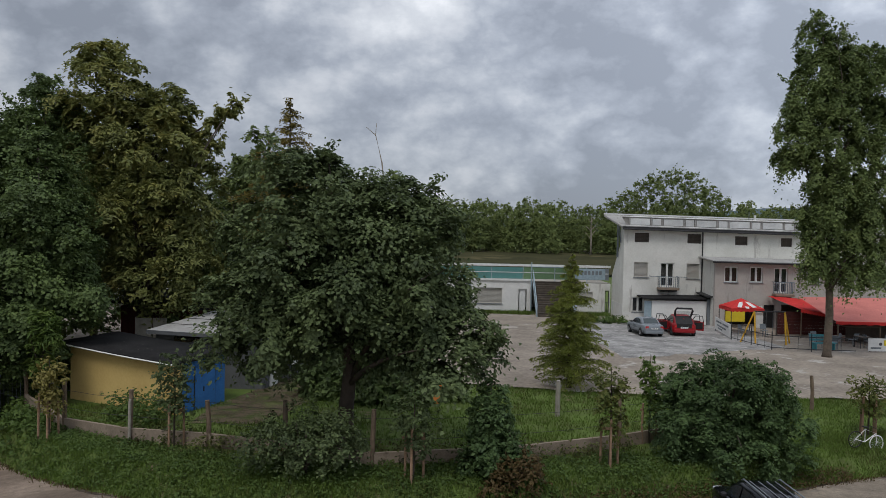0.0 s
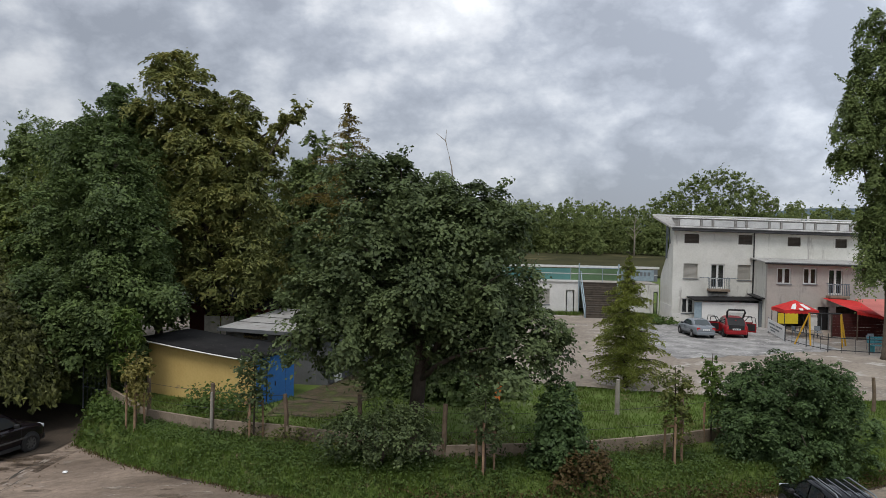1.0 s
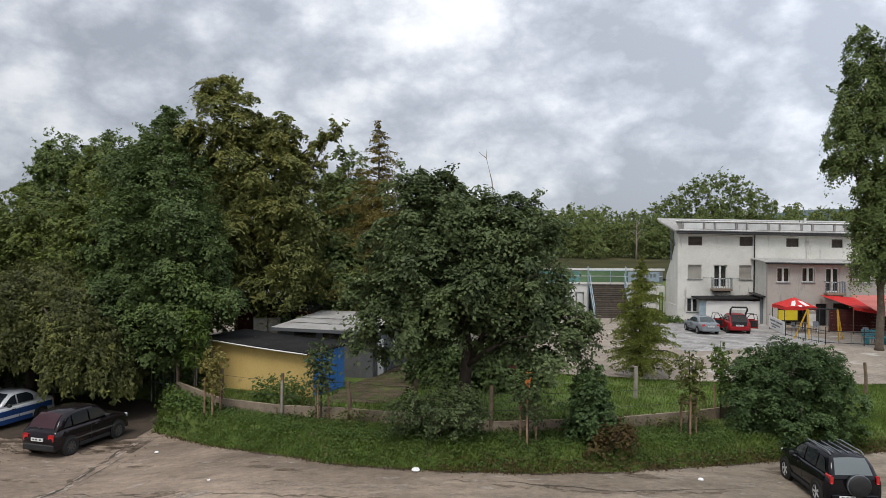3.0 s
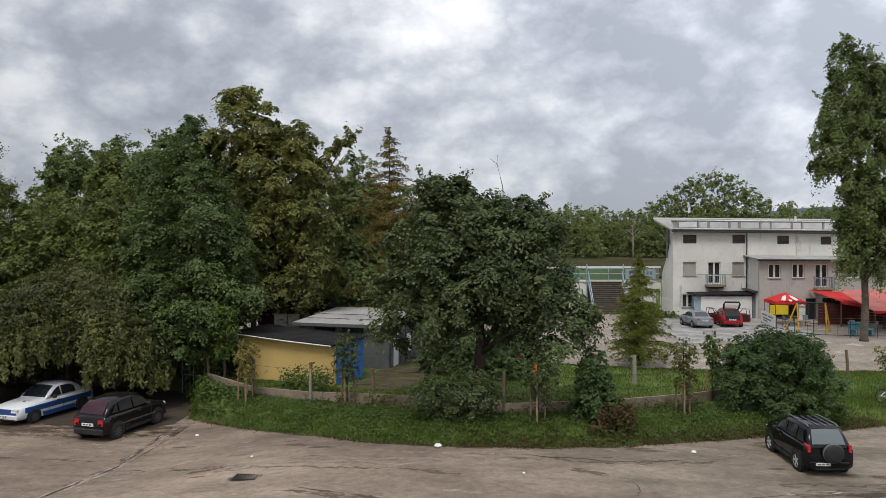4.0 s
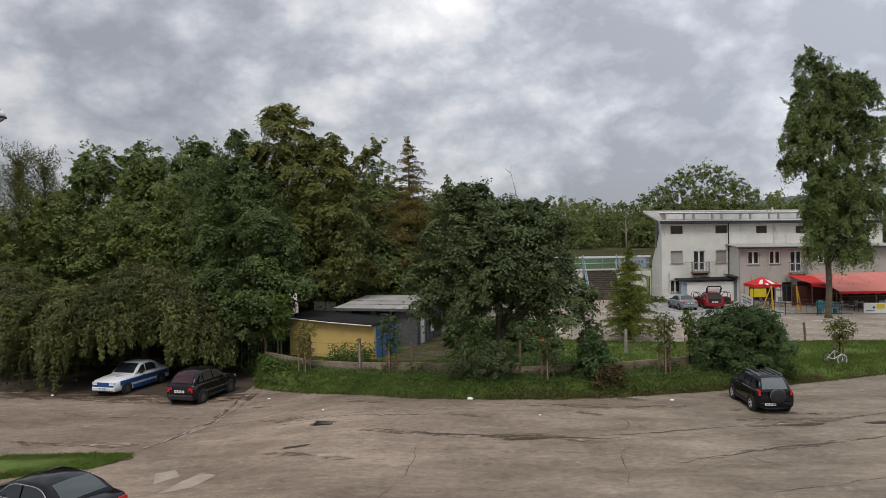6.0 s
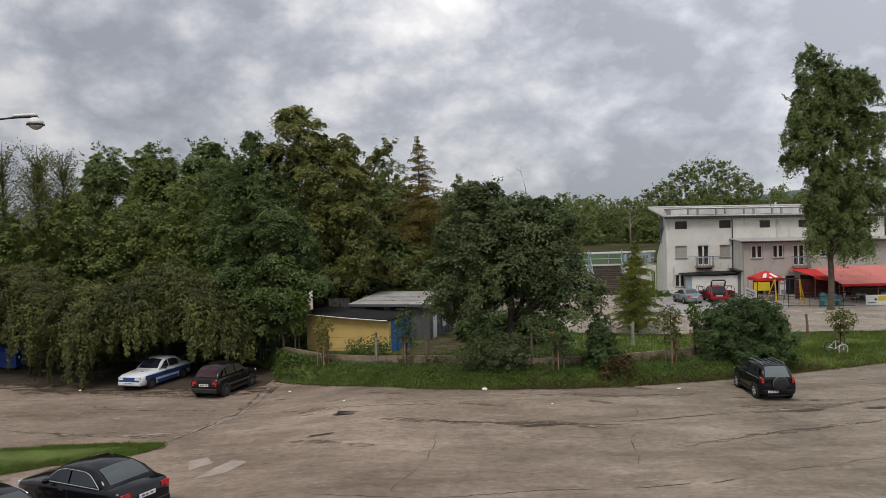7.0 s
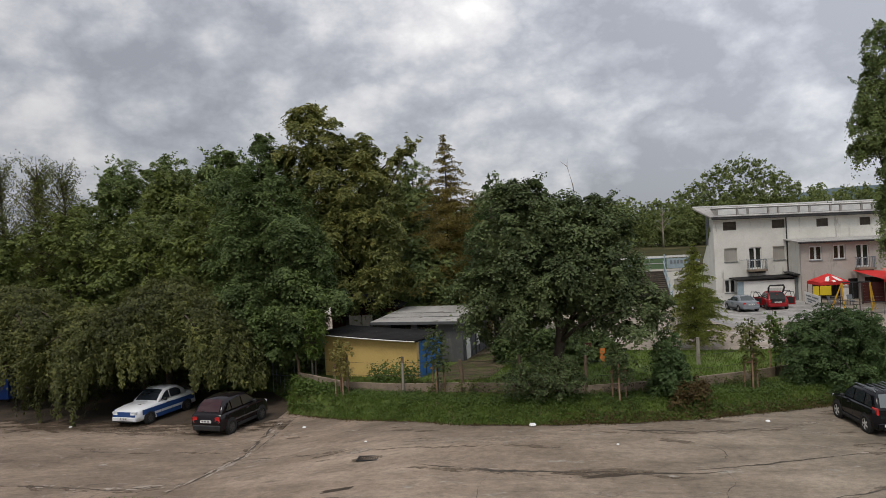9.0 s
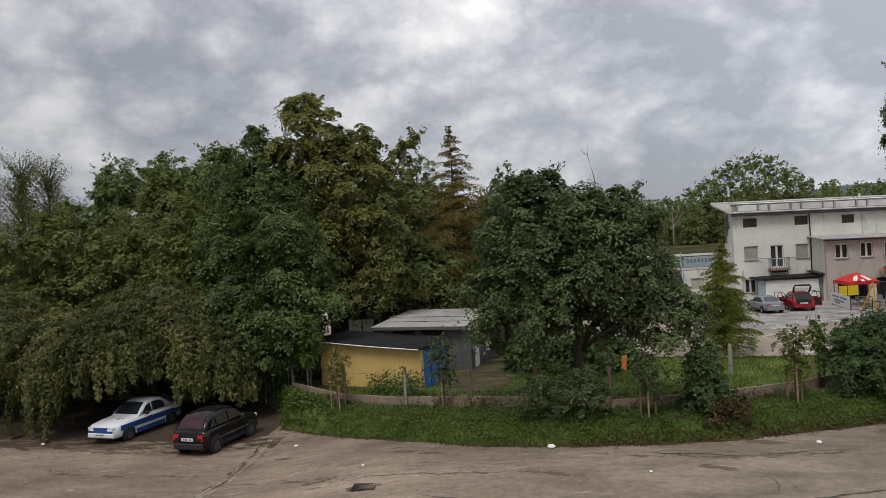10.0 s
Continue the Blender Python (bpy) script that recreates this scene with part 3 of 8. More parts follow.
def crown_points(lobes, boughs, per, reach, seed, inner=0.15, lump=0.2, sprays=9, lay=0.7, rise=0.0):
    """Leaf centres and normals. Each lobe (x, y, z, rx, ry, rz) carries boughs; a bough is a dome of tilted leaf sprays, with gaps between the boughs."""
    g = np.random.default_rng(seed)
    unit = lambda v: v / np.maximum(np.linalg.norm(v, axis=-1, keepdims=True), 1e-6)
    area = np.array([(l[3] * l[4] * l[5]) ** (2 / 3) for l in lobes])
    area /= area.sum()
    C, N = [], []
    up = np.array([0, 0, 1.0])
    for l, w in zip(lobes, area):
        k = max(4, int(boughs * w))
        i = np.arange(k) + 0.5
        th, zz = i * 2.39996 + g.uniform(0, 6.28), 1 - 1.85 * i / k
        d = unit(np.stack([np.cos(th) * np.sqrt(1 - zz ** 2), np.sin(th) * np.sqrt(1 - zz ** 2), zz], 1) + g.normal(size=(k, 3)) * 0.22)
        rad = np.array(l[3:6])
        push = g.uniform(0.64, 1.0, k) + lump * g.normal(size=k) * 0.6
        deep = g.uniform(size=k) < inner
        push = np.where(deep, g.uniform(0.3, 0.6, k), push)
        R = np.minimum(reach * g.uniform(0.6, 1.45, k), 0.8 * min(rad) + 0.12)
        cc = np.array(l[:3]) + d * np.maximum(rad[None] - 0.55 * R[:, None], 0.15) * push[:, None]
        axis = unit(unit(d / rad) + 0.55 * up + 0.25 * g.normal(size=(k, 3)))
        s = unit(axis[:, None, :] * 0.75 + g.normal(size=(k, sprays, 3)) * 0.62)
        sc = cc[:, None, :] + s * (R[:, None] * g.uniform(0.45, 1.0, (k, sprays)))[:, :, None]
        sn = unit(0.55 * s + lay * up + 0.22 * g.normal(size=(k, sprays, 3)))
        sr = R[:, None] * g.uniform(0.24, 0.55, (k, sprays))
        m = max(4, int(per / sprays * min(1.0, (0.8 * min(rad) + 0.12) / reach) ** 1.6))
        q = g.normal(size=(k, sprays, m, 3)) * 0.55
        q -= (q * sn[:, :, None, :]).sum(-1, keepdims=True) * sn[:, :, None, :] * 0.72
        dist2 = (q ** 2).sum(-1, keepdims=True)
        pts = sc[:, :, None, :] + (q - 0.34 * dist2 * up) * sr[:, :, None, None] * np.array([1, 1, 1 + rise])
        nn = sn[:, :, None, :] + 0.30 * unit(q) + 0.24 * g.normal(size=q.shape)
        C.append(pts.reshape(-1, 3))
        N.append(nn.reshape(-1, 3))
        # stray twigs at the rim
        k2, p2 = max(2, int(k * 0.8)), max(6, per // 16)
        d = g.normal(size=(k2, 3))
        d[:, 2] = np.where(d[:, 2] < -0.1, -d[:, 2], d[:, 2])
        d = unit(d)
        ax = unit(d + 0.5 * g.normal(size=(k2, 3)) + 0.25 * up)
        root = np.array(l[:3]) + d * rad * g.uniform(0.8, 0.98, k2)[:, None]
        u = g.uniform(0, 1, (k2, p2))
        pts = root[:, None, :] + ax[:, None, :] * (u * reach * g.uniform(0.4, 1.1, k2)[:, None])[:, :, None] + g.normal(size=(k2, p2, 3)) * 0.10 * reach
        C.append(pts.reshape(-1, 3))
        N.append((0.8 * up + 0.6 * g.normal(size=(k2, p2, 3))).reshape(-1, 3))
    return np.concatenate(C), np.concatenate(N)


def limb_path(a, b, g, sag=0.0):
    a, b = np.array(a, float), np.array(b, float)
    mid = (a + b) / 2 + g.normal(size=3) * 0.08 * np.linalg.norm(b - a) + np.array([0, 0, 0.12 * np.linalg.norm(b - a) - sag])
    return [tuple((1 - t) ** 2 * a + 2 * t * (1 - t) * mid + t * t * b) for t in (0, 0.25, 0.5, 0.75, 1)]


def broadleaf(name, x, y, lobes, label, mat, bark, r=0.2, fork=0.35, boughs=150, per=400, reach=0.8, size=0.2, seed=1, limbs=9, category="tree", inner=0.15, ratio=0.7, lump=0.2, z=None, group="", lay=0.7, simple=False, rise=0.0):
    """A tree at (x, y) with lobes given in world heights and offsets from the trunk."""
    z = gz(x, y) if z is None else z
    t = thing(name, pose(x, y, z - 0.05), label, category, group)
    g = np.random.default_rng(seed)
    lobes = [(l[0], l[1], l[2] - z, l[3], l[4], l[5]) for l in lobes]
    top = max(l[2] + 0.4 * l[5] for l in lobes)
    fz = top * fork
    hi = max(lobes, key=lambda l: l[2])
    pts = [(0, 0, 0), (0.06 * g.normal(), 0.06 * g.normal(), fz * 0.5), (0.1 * g.normal(), 0.1 * g.normal(), fz), (hi[0] * 0.6, hi[1] * 0.6, top * 0.75), (hi[0], hi[1], top)]
    part("trunk", Bag().tube([(0, 0, 0), (0, 0, 0.3)] + pts[1:], [r * 1.5, r * 1.12, r, r * 0.85, r * 0.4, r * 0.1], 10), bark, t, smooth=True)
    for i in range(limbs):
        l = lobes[i % len(lobes)]
        d = g.normal(size=3)
        d /= np.linalg.norm(d)
        d[2] = abs(d[2]) * 0.8
        end = np.array(l[:3]) + d * np.array(l[3:]) * 0.85
        s = np.array(pts[2]) * g.uniform(0.75, 1.0) if i % 2 else np.array(pts[2]) * 0.5 + np.array(pts[3]) * 0.5
        part("limb", Bag().tube(limb_path(s, end, g), [r * 0.45, r * 0.35, r * 0.25, r * 0.15, r * 0.05], 6), bark, t, smooth=True)
    c, n = crown_points(lobes, boughs, per, reach, seed + 50, inner=inner, lump=lump, lay=lay, rise=rise)
    leaves("crown", c, n, size * g.uniform(0.7, 1.3, len(c)), mat, t, ratio, simple=simple)
    return t
# ---- ground ----
def spaced(a, b, fine0, fine1, step):
    out = [a, a * 0.5 + fine0 * 0.5] if a < fine0 else []
    out += list(np.arange(fine0, fine1 + 0.001, step))
    out += [fine1 * 0.7 + b * 0.3, b]
    return sorted(set(round(float(v), 3) for v in out))


def far_z(x, y):
    """Beyond the grandstand a low bank rises before the wood."""
    return 1.1 * S((y - 115) / 25) + 0.5 * S((y - 160) / 30)


def make_ground():
    xs, ys = spaced(-2600, 2600, -62, 62, 1.0), spaced(-2600, 2600, -40, 200, 1.0)
    ys = [v for v in ys if v <= 66 or int(v) % 4 == 0 or v > 200]
    v = []
    for y in ys:
        for x in xs:
            z = gz(x, y) + far_z(x, y) if -62 <= x <= 62 and y >= -40 else far_z(x, y)
            on_road = y < kerb(x) + 3.0 and abs(x) <= 62 and y > -41
            on_lot = 28.6 < y < 66 and abs(x) <= 62
            v.append((x, y, z - (0.6 if on_road and y < kerb(x) + 2 else 0.1 if on_road or on_lot else 0.0)))
    w = len(xs)
    f = [(j * w + i, j * w + i + 1, (j + 1) * w + i + 1, (j + 1) * w + i) for j in range(len(ys) - 1) for i in range(w - 1)]
    b = Bag().add(v, f)
    return struct("ground", b, M["grass_ground"], "grassy uneven ground with bare earth patches", "ground", True)


def sheet(name, x0, x1, near, away, mat, label, category, lift=0.0, step=0.7, rows=28, bank=True, warp=0.0):
    """A paved sheet between two edges y = near(x) and y = away(x), draped on the ground."""
    xs = np.arange(x0, x1 + 0.01, step)
    v, f = [], []
    for x in xs:
        a, c = near(x), away(x)
        for k in range(rows + 1):
            y = a + (c - a) * k / rows
            v.append((x, y, gz(x, y, bank) + lift + 0.012 * noise.noise((x * 0.35, y * 0.35, 1.0)) + warp * noise.noise((x * 0.1, y * 0.1, 4.0))))
    n = rows + 1
    for i in range(len(xs) - 1):
        for k in range(rows):
            f.append((i * n + k, (i + 1) * n + k, (i + 1) * n + k + 1, i * n + k + 1))
    return struct(name, Bag().add(v, f), mat, label, category, True)


def wobble(x, k=1.0, s=0.0):
    return k * noise.noise((x * 0.8, s, 0.3)) * 0.22 + k * noise.noise((x * 2.6, s, 5.3)) * 0.09


make_ground()
road = sheet("road", -61, 61, lambda x: -40.0, lambda x: kerb(x) + wobble(x), M["concrete_road"], "worn grey-brown concrete yard with cracks and tar joints", "road", 0.0, 0.5, 70, bank=False)
sheet("verge", -61, 61, lambda x: kerb(x) + wobble(x) - 0.03, lambda x: kerb(x) + 4.2, M["grass_ground"], "grassy verge along the concrete yard", "verge", 0.012, 0.4, 26)
sheet("parking_lot", -61, 61, lambda x: 28.6 + 0.02 * x + wobble(x, 2.0, 3.0), lambda x: 63.9, M["lot"], "dusty beige gravelled lot before the buildings", "parking lot", 0.0, 1.0, 40)
sheet("pavement", 9.5, 22, lambda x: 38.0 + 0.55 * (x - 9.5) + wobble(x, 3, 9.0), lambda x: 58.9, M["lot_grey"], "patchy worn grey asphalt apron", "pavement", 0.012, 0.7, 24)
sheet("garden_path", -8.5, -4.1, lambda x: max(21.6, 21.4 + (x + 6.2) * 3.3) + wobble(x, 1.5, 6.0), lambda x: min(31.0, 23.4 + (x + 8.6) * 3.4) + wobble(x, 1.5, 8.0), M["earth"], "trodden brown earth path beside the shed", "path", 0.03, 0.4, 16)
# the bay's dark colour is part soil, part painted tree shade
sheet("parking_bay", -44, -15.4, lambda x: float(np.interp(x, [-44, -36, -28, -22, -17, -15.4], [25.6, 23.8, 21.8, 20.7, 20.4, 20.6])) + 1.8 * wobble(x, 2, 2.0), lambda x: kerb(x) + 0.6, M["soil"], "damp soil with leaf litter, darkened to paint in shade under the weeping trees", "ground", 0.02, 0.3, 14, bank=False)


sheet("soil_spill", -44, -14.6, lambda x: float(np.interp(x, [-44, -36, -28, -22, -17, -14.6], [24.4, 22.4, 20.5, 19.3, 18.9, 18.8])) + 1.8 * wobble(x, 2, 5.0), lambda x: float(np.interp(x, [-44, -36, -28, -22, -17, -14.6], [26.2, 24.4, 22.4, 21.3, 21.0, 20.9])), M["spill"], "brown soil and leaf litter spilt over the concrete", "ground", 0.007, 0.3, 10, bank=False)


def ribbon(path, width, mat, name, parent, seed=0, lift=0.008, jitter=0.12, step=0.1):
    """A narrow crack or joint draped on the yard along a bent line."""
    g = random.Random(seed)
    pts = []
    for (xa, ya), (xb, yb) in zip(path, path[1:]):
        n = max(2, int(math.hypot(xb - xa, yb - ya) / step))
        pts += [(xa + (xb - xa) * i / n, ya + (yb - ya) * i / n) for i in range(n)]
    pts.append(path[-1])
    v, f = [], []
    for i, (x, y) in enumerate(pts):
        q = pts[min(i + 1, len(pts) - 1)]
        p = pts[max(i - 1, 0)]
        dx, dy = q[0] - p[0], q[1] - p[1]
        d = math.hypot(dx, dy) or 1
        nx, ny = -dy / d, dx / d
        o = jitter * noise.noise((x * 1.3, y * 1.3, seed + 0.5)) + jitter * 0.5 * noise.noise((x * 5, y * 5, seed + 3.5))
        w = width * 0.66 * max(0.06, min(1.0, 0.55 + 1.3 * noise.noise((x * 1.1, y * 1.1, seed + 9.0)))) * g.uniform(0.5, 1.0) * min(1, 4 * min(i, len(pts) - 1 - i) / len(pts) + 0.15)
        for s in (-1, 1):
            a, c = x + nx * (o + s * w / 2), y + ny * (o + s * w / 2)
            v.append((a, c, gz(a, c, False) + lift + 0.012 * noise.noise((a * 0.35, c * 0.35, 1.0))))
    f = [(2 * i, 2 * i + 1, 2 * i + 3, 2 * i + 2) for i in range(len(pts) - 1)]
    return part(name, Bag().add(v, f), mat, parent)


def blotch(x, y, rx, ry, mat, name, parent, seed=0, lift=0.006, turn=0.0):
    n, v = 110, []
    for k in range(n):
        q = 2 * math.pi * k / n
        r = 1 + 0.35 * noise.noise((math.cos(q) * 1.5, math.sin(q) * 1.5, seed)) + 0.2 * noise.noise((math.cos(q) * 5, math.sin(q) * 5, seed + 7)) + 0.22 * noise.noise((math.cos(q) * 13, math.sin(q) * 13, seed + 3)) + 0.14 * noise.noise((math.cos(q) * 31, math.sin(q) * 31, seed + 5))
        dx, dy = rx * r * math.cos(q), ry * r * math.sin(q)
        a, c = x + dx * math.cos(turn) - dy * math.sin(turn), y + dx * math.sin(turn) + dy * math.cos(turn)
        v.append((a, c, gz(a, c, False) + lift + 0.012 * noise.noise((a * 0.35, c * 0.35, 1.0))))
    v.append((x, y, gz(x, y, False) + lift + 0.012 * noise.noise((x * 0.35, y * 0.35, 1.0))))
    return part(name, Bag().add(v, [(k, (k + 1) % n, n) for k in range(n)]), mat, parent)


for i, (path, w) in enumerate([
    ([(-15.2, 20.6), (-15.1, 18), (-14.9, 15.2), (-15.5, 13.2), (-15.9, 12.3), (-16.4, 11.0)], 0.30),
    ([(-14.8, 20.8), (-14.7, 18), (-14.6, 15.6)], 0.12),
    ([(-24, 13.2), (-21, 12.6), (-18.3, 12.1), (-15.9, 12.4)], 0.12),
    ([(-18.4, 11.9), (-18.7, 10.8)], 0.08),
    ([(-14.6, 14.8), (-11.5, 13.9)], 0.10),
    ([(-8.0, 11.95), (-5.4, 11.25), (-3.0, 10.95), (-0.1, 10.8)], 0.34),
    ([(-3.2, 11.0), (-1.5, 10.75), (1.2, 10.9)], 0.16),
    ([(-2.2, 14.7), (1.4, 14.5), (5.0, 15.4)], 0.2),
    ([(2.0, 8.6), (3.7, 9.1), (6.0, 10.0), (9.2, 10.9), (13, 12.4)], 0.2),
    ([(1.1, 11.0), (1.15, 10.2), (0.75, 9.3), (0.6, 8.2), (0.3, 5.5)], 0.07),
    ([(-5.7, 11.1), (-5.95, 10.0), (-6.1, 7.0), (-7.2, 4)], 0.06),
    ([(1.3, 13.4), (1.6, 12.5), (1.4, 11.9)], 0.07),
    ([(6.4, 12.4), (6.6, 11.2)], 0.06),
    ([(8.5, 13.2), (10.6, 13.9), (14, 15.2)], 0.2),
    ([(-23, 16.8), (-20.6, 16.4)], 0.10),
    ([(-30, 15), (-26, 14.2)], 0.12),
    ([(-12, 5), (-6, 4.2), (2, 5.2), (10, 8)], 0.10),
    ([(0.2, 11.0), (2.6, 11.5), (4.6, 12.1), (6.0, 12.6)], 0.16),
    ([(4.4, 9.4), (4.9, 8.6), (5.3, 8.2)], 0.05),
]):
    ribbon(path, w, M["tar"], "crack", road, i)
for i, (x, y, rx, ry, t, mt) in enumerate([
     (-17.2, 12.3, 0.8, 0.12, -0.1, "patch"), (-14.2, 14.4, 0.9, 0.14, 0.1, "patch"),
    (-10.3, 9.7, 0.9, 0.2, -0.3, "stain"), (-8.4, 9.0, 0.55, 0.16, -0.1, "stain"), (-9.75, 12.85, 0.5, 0.22, 0, "stain"), (8.6, 13.0, 0.75, 0.2, 0.3, "stain"), (6.5, 12.6, 0.9, 0.28, 0.2, "stain"),
    (-17.0, 16.0, 0.9, 0.1, -0.2, "stain"), (-19.4, 16.2, 0.6, 0.1, -0.2, "stain"), (-5, 14.0, 1.0, 0.15, 0, "patch"), (-7.4, 14.2, 1.2, 0.16, -0.1, "patch"), (-2.4, 10.95, 1.6, 0.18, 0.0, "stain"), (4.6, 12.9, 0.5, 0.1, 0.2, "patch"), (-21.5, 19.6, 2.4, 0.5, -0.2, "stain"),
]):
    blotch(x, y, rx, ry, M[mt], "stain" if mt == "stain" else "patch", road, i * 1.7 + 0.3, 0.006 + 0.002 * (i % 3), t)


def pale_slab(x, y, corners, seed):
    """A recast piece of the concrete with worn edges."""
    v = []
    for (xa, ya), (xb, yb) in zip(corners, corners[1:] + corners[:1]):
        for k in range(7):
            a, c = x + xa + (xb - xa) * k / 7, y + ya + (yb - ya) * k / 7
            a, c = a + 0.05 * noise.noise((a * 5, c * 5, seed)), c + 0.07 * noise.noise((a * 5, c * 5, seed + 4))
            v.append((a, c, gz(a, c, False) + 0.011 + 0.012 * noise.noise((a * 0.35, c * 0.35, 1.0))))
    part("patch", Bag().add(v, [tuple(range(len(v)))]), M["slab"], road)


pale_slab(-13.9, 8.5, [(-0.5, 0.38), (0.05, 0.66), (0.5, 0.0), (-0.07, -0.66)], 1.0)
pale_slab(-12.75, 7.75, [(-0.67, -0.82), (-0.35, 0.16), (0.0, 0.82), (0.65, 0.5), (0.26, -0.5)], 2.0)
pale_slab(-8.9, 9.35, [(-0.3, -0.12), (-0.25, 0.16), (0.3, 0.12), (0.35, -0.14)], 3.0)


def broken_edge(path, count, seed):
    """Pale crumbled pieces of concrete lying along both lips of a crack."""
    g = random.Random(seed)
    for i in range(count):
        k = g.randrange(len(path) - 1)
        (xa, ya), (xb, yb) = path[k], path[k + 1]
        f, d = g.random(), math.hypot(xb - xa, yb - ya)
        ux, uy = (xb - xa) / d, (yb - ya) / d
        off = g.choice((-1, 1)) * g.uniform(0.04, 0.15)
        x, y = xa + (xb - xa) * f - uy * off, ya + (yb - ya) * f + ux * off
        ln, wd = g.uniform(0.08, 0.3), g.uniform(0.03, 0.085)
        v = []
        for q in range(9):
            a, r = 2 * math.pi * q / 9, g.uniform(0.4, 1.25)
            p, o = ln * r * math.cos(a), wd * r * math.sin(a)
            px, py = x + ux * p - uy * o, y + uy * p + ux * o
            v.append((px, py, gz(px, py, False) + 0.0125 + 0.012 * noise.noise((px * 0.35, py * 0.35, 1.0))))
        part("crumbled_piece", Bag().add(v, [tuple(range(9))]), M["slab"], road)


broken_edge([(-15.1, 20.2), (-15.0, 18), (-14.9, 15.2), (-15.5, 13.2), (-16.1, 11.8)], 30, 5)
broken_edge([(-14.9, 14.6), (-15.4, 13.6)], 8, 8)
broken_edge([(-18.6, 12.15), (-17.4, 12.25), (-16.4, 12.35)], 10, 6)
broken_edge([(-22.0, 12.8), (-19.5, 12.35)], 4, 7)
broken_edge([(5.2, 12.4), (7.8, 12.9)], 5, 9)


# darker damp bands beside the joints, small pale scuffs towards the verge, grit in the holes
for i, (path, w) in enumerate([
    ([(-8.6, 11.8), (-5.4, 11.1), (-3.0, 10.8), (0.2, 10.6)], 0.85), ([(-3.4, 14.55), (1.4, 14.35), (5.2, 15.2)], 0.55), ([(2.0, 8.5), (6.0, 9.9), (13, 12.3)], 0.45),
    ([(-15.3, 20.4), (-15.0, 15.2), (-16.0, 12.2)], 0.4), ([(-24, 13.0), (-18.3, 11.95), (-15.9, 12.2)], 0.5), ([(-13.5, 14.6), (-9, 13.6), (-4, 13.2)], 0.4), ([(6, 13.1), (9.6, 13.6), (14, 15.0)], 0.6),
]):
    ribbon(path, w, M["stain"], "stain", road, 40 + i, 0.0045, 0.25)
for i, (path, w) in enumerate([([(-14.7, 19.8), (-14.6, 17), (-14.5, 15.2), (-15.3, 13.0), (-15.7, 12.3)], 0.28), ([(-20.5, 12.75), (-18.3, 12.3), (-15.9, 12.6), (-13.8, 13.2)], 0.26), ([(-12.0, 14.3), (-9.4, 14.0), (-5.0, 13.6)], 0.3)]):
    ribbon(path, w * 1.5, M["patch"], "pale_edge", road, 70 + i, 0.0065, 0.2)
# dark soil ribbon that also paints the shadow line at the verge's edge
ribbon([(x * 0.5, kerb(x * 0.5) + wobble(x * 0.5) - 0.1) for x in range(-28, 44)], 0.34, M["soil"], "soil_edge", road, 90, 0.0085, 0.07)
scuffs = random.Random(77)
for i in range(70):
    x = scuffs.uniform(-22, 14)
    y = kerb(x) - abs(scuffs.gauss(0, 1)) * 2.6 - 0.35
    k = scuffs.uniform(0.08, 0.42)
    blotch(x, y, k * 1.6, k * 0.45, M["patch"] if i % 3 else M["stain"], "scuff", road, i * 0.77, 0.0055, scuffs.uniform(-0.3, 0.3))
for i, (x, y, a, d) in enumerate([(10.6, 12.9, 0.55, 0.16), (7.9, 12.6, 0.7, 0.14), (-10.2, 10.4, 0.5, 0.12), (-2.2, 10.7, 0.8, 0.12)]):
    blotch(x, y, a, d, M["soil"], "hole", road, i * 3.1 + 50, 0.0075, 0.15)


ISLAND = [(-24, 8.6), (-20.5, 7.7), (-19.3, 8.7), (-17.4, 8.9), (-16.2, 10.7), (-16.3, 11.0), (-17.9, 11.1), (-20.6, 10.9), (-23.5, 10.3), (-26, 10.3), (-26, 8.8)]


def on_island(x, y):
    inside = False
    for (xa, ya), (xb, yb) in zip(ISLAND, ISLAND[1:] + ISLAND[:1]):
        if (ya > y) != (yb > y) and x < xa + (xb - xa) * (y - ya) / (yb - ya):
            inside = not inside
    return inside


def make_island():
    """A tongue of grass in the yard, with soil spilt along its edge."""
    rim = ISLAND
    ribbon(ISLAND[1:9], 0.5, M["soil"], "soil_edge", road, 61, 0.012, 0.2)
    v = [(x, y, gz(x, y, False) + 0.02) for x, y in rim] + [(-19.5, 9.9, gz(-19.5, 9.9, False) + 0.12), (-23.5, 9.5, gz(-23.5, 9.5, False) + 0.12)]
    n = len(rim)
    f = [(k, k + 1, n) for k in range(1, 7)] + [(k, (k + 1) % n, n + 1) for k in (7, 8, 9, 10, 0)] + [(1, n, n + 1), (7, n + 1, n)]
    struct("grass_island", Bag().add(v, f), M["grass_ground"], "low tongue of grass in the concrete yard", "grass", True)


make_island()


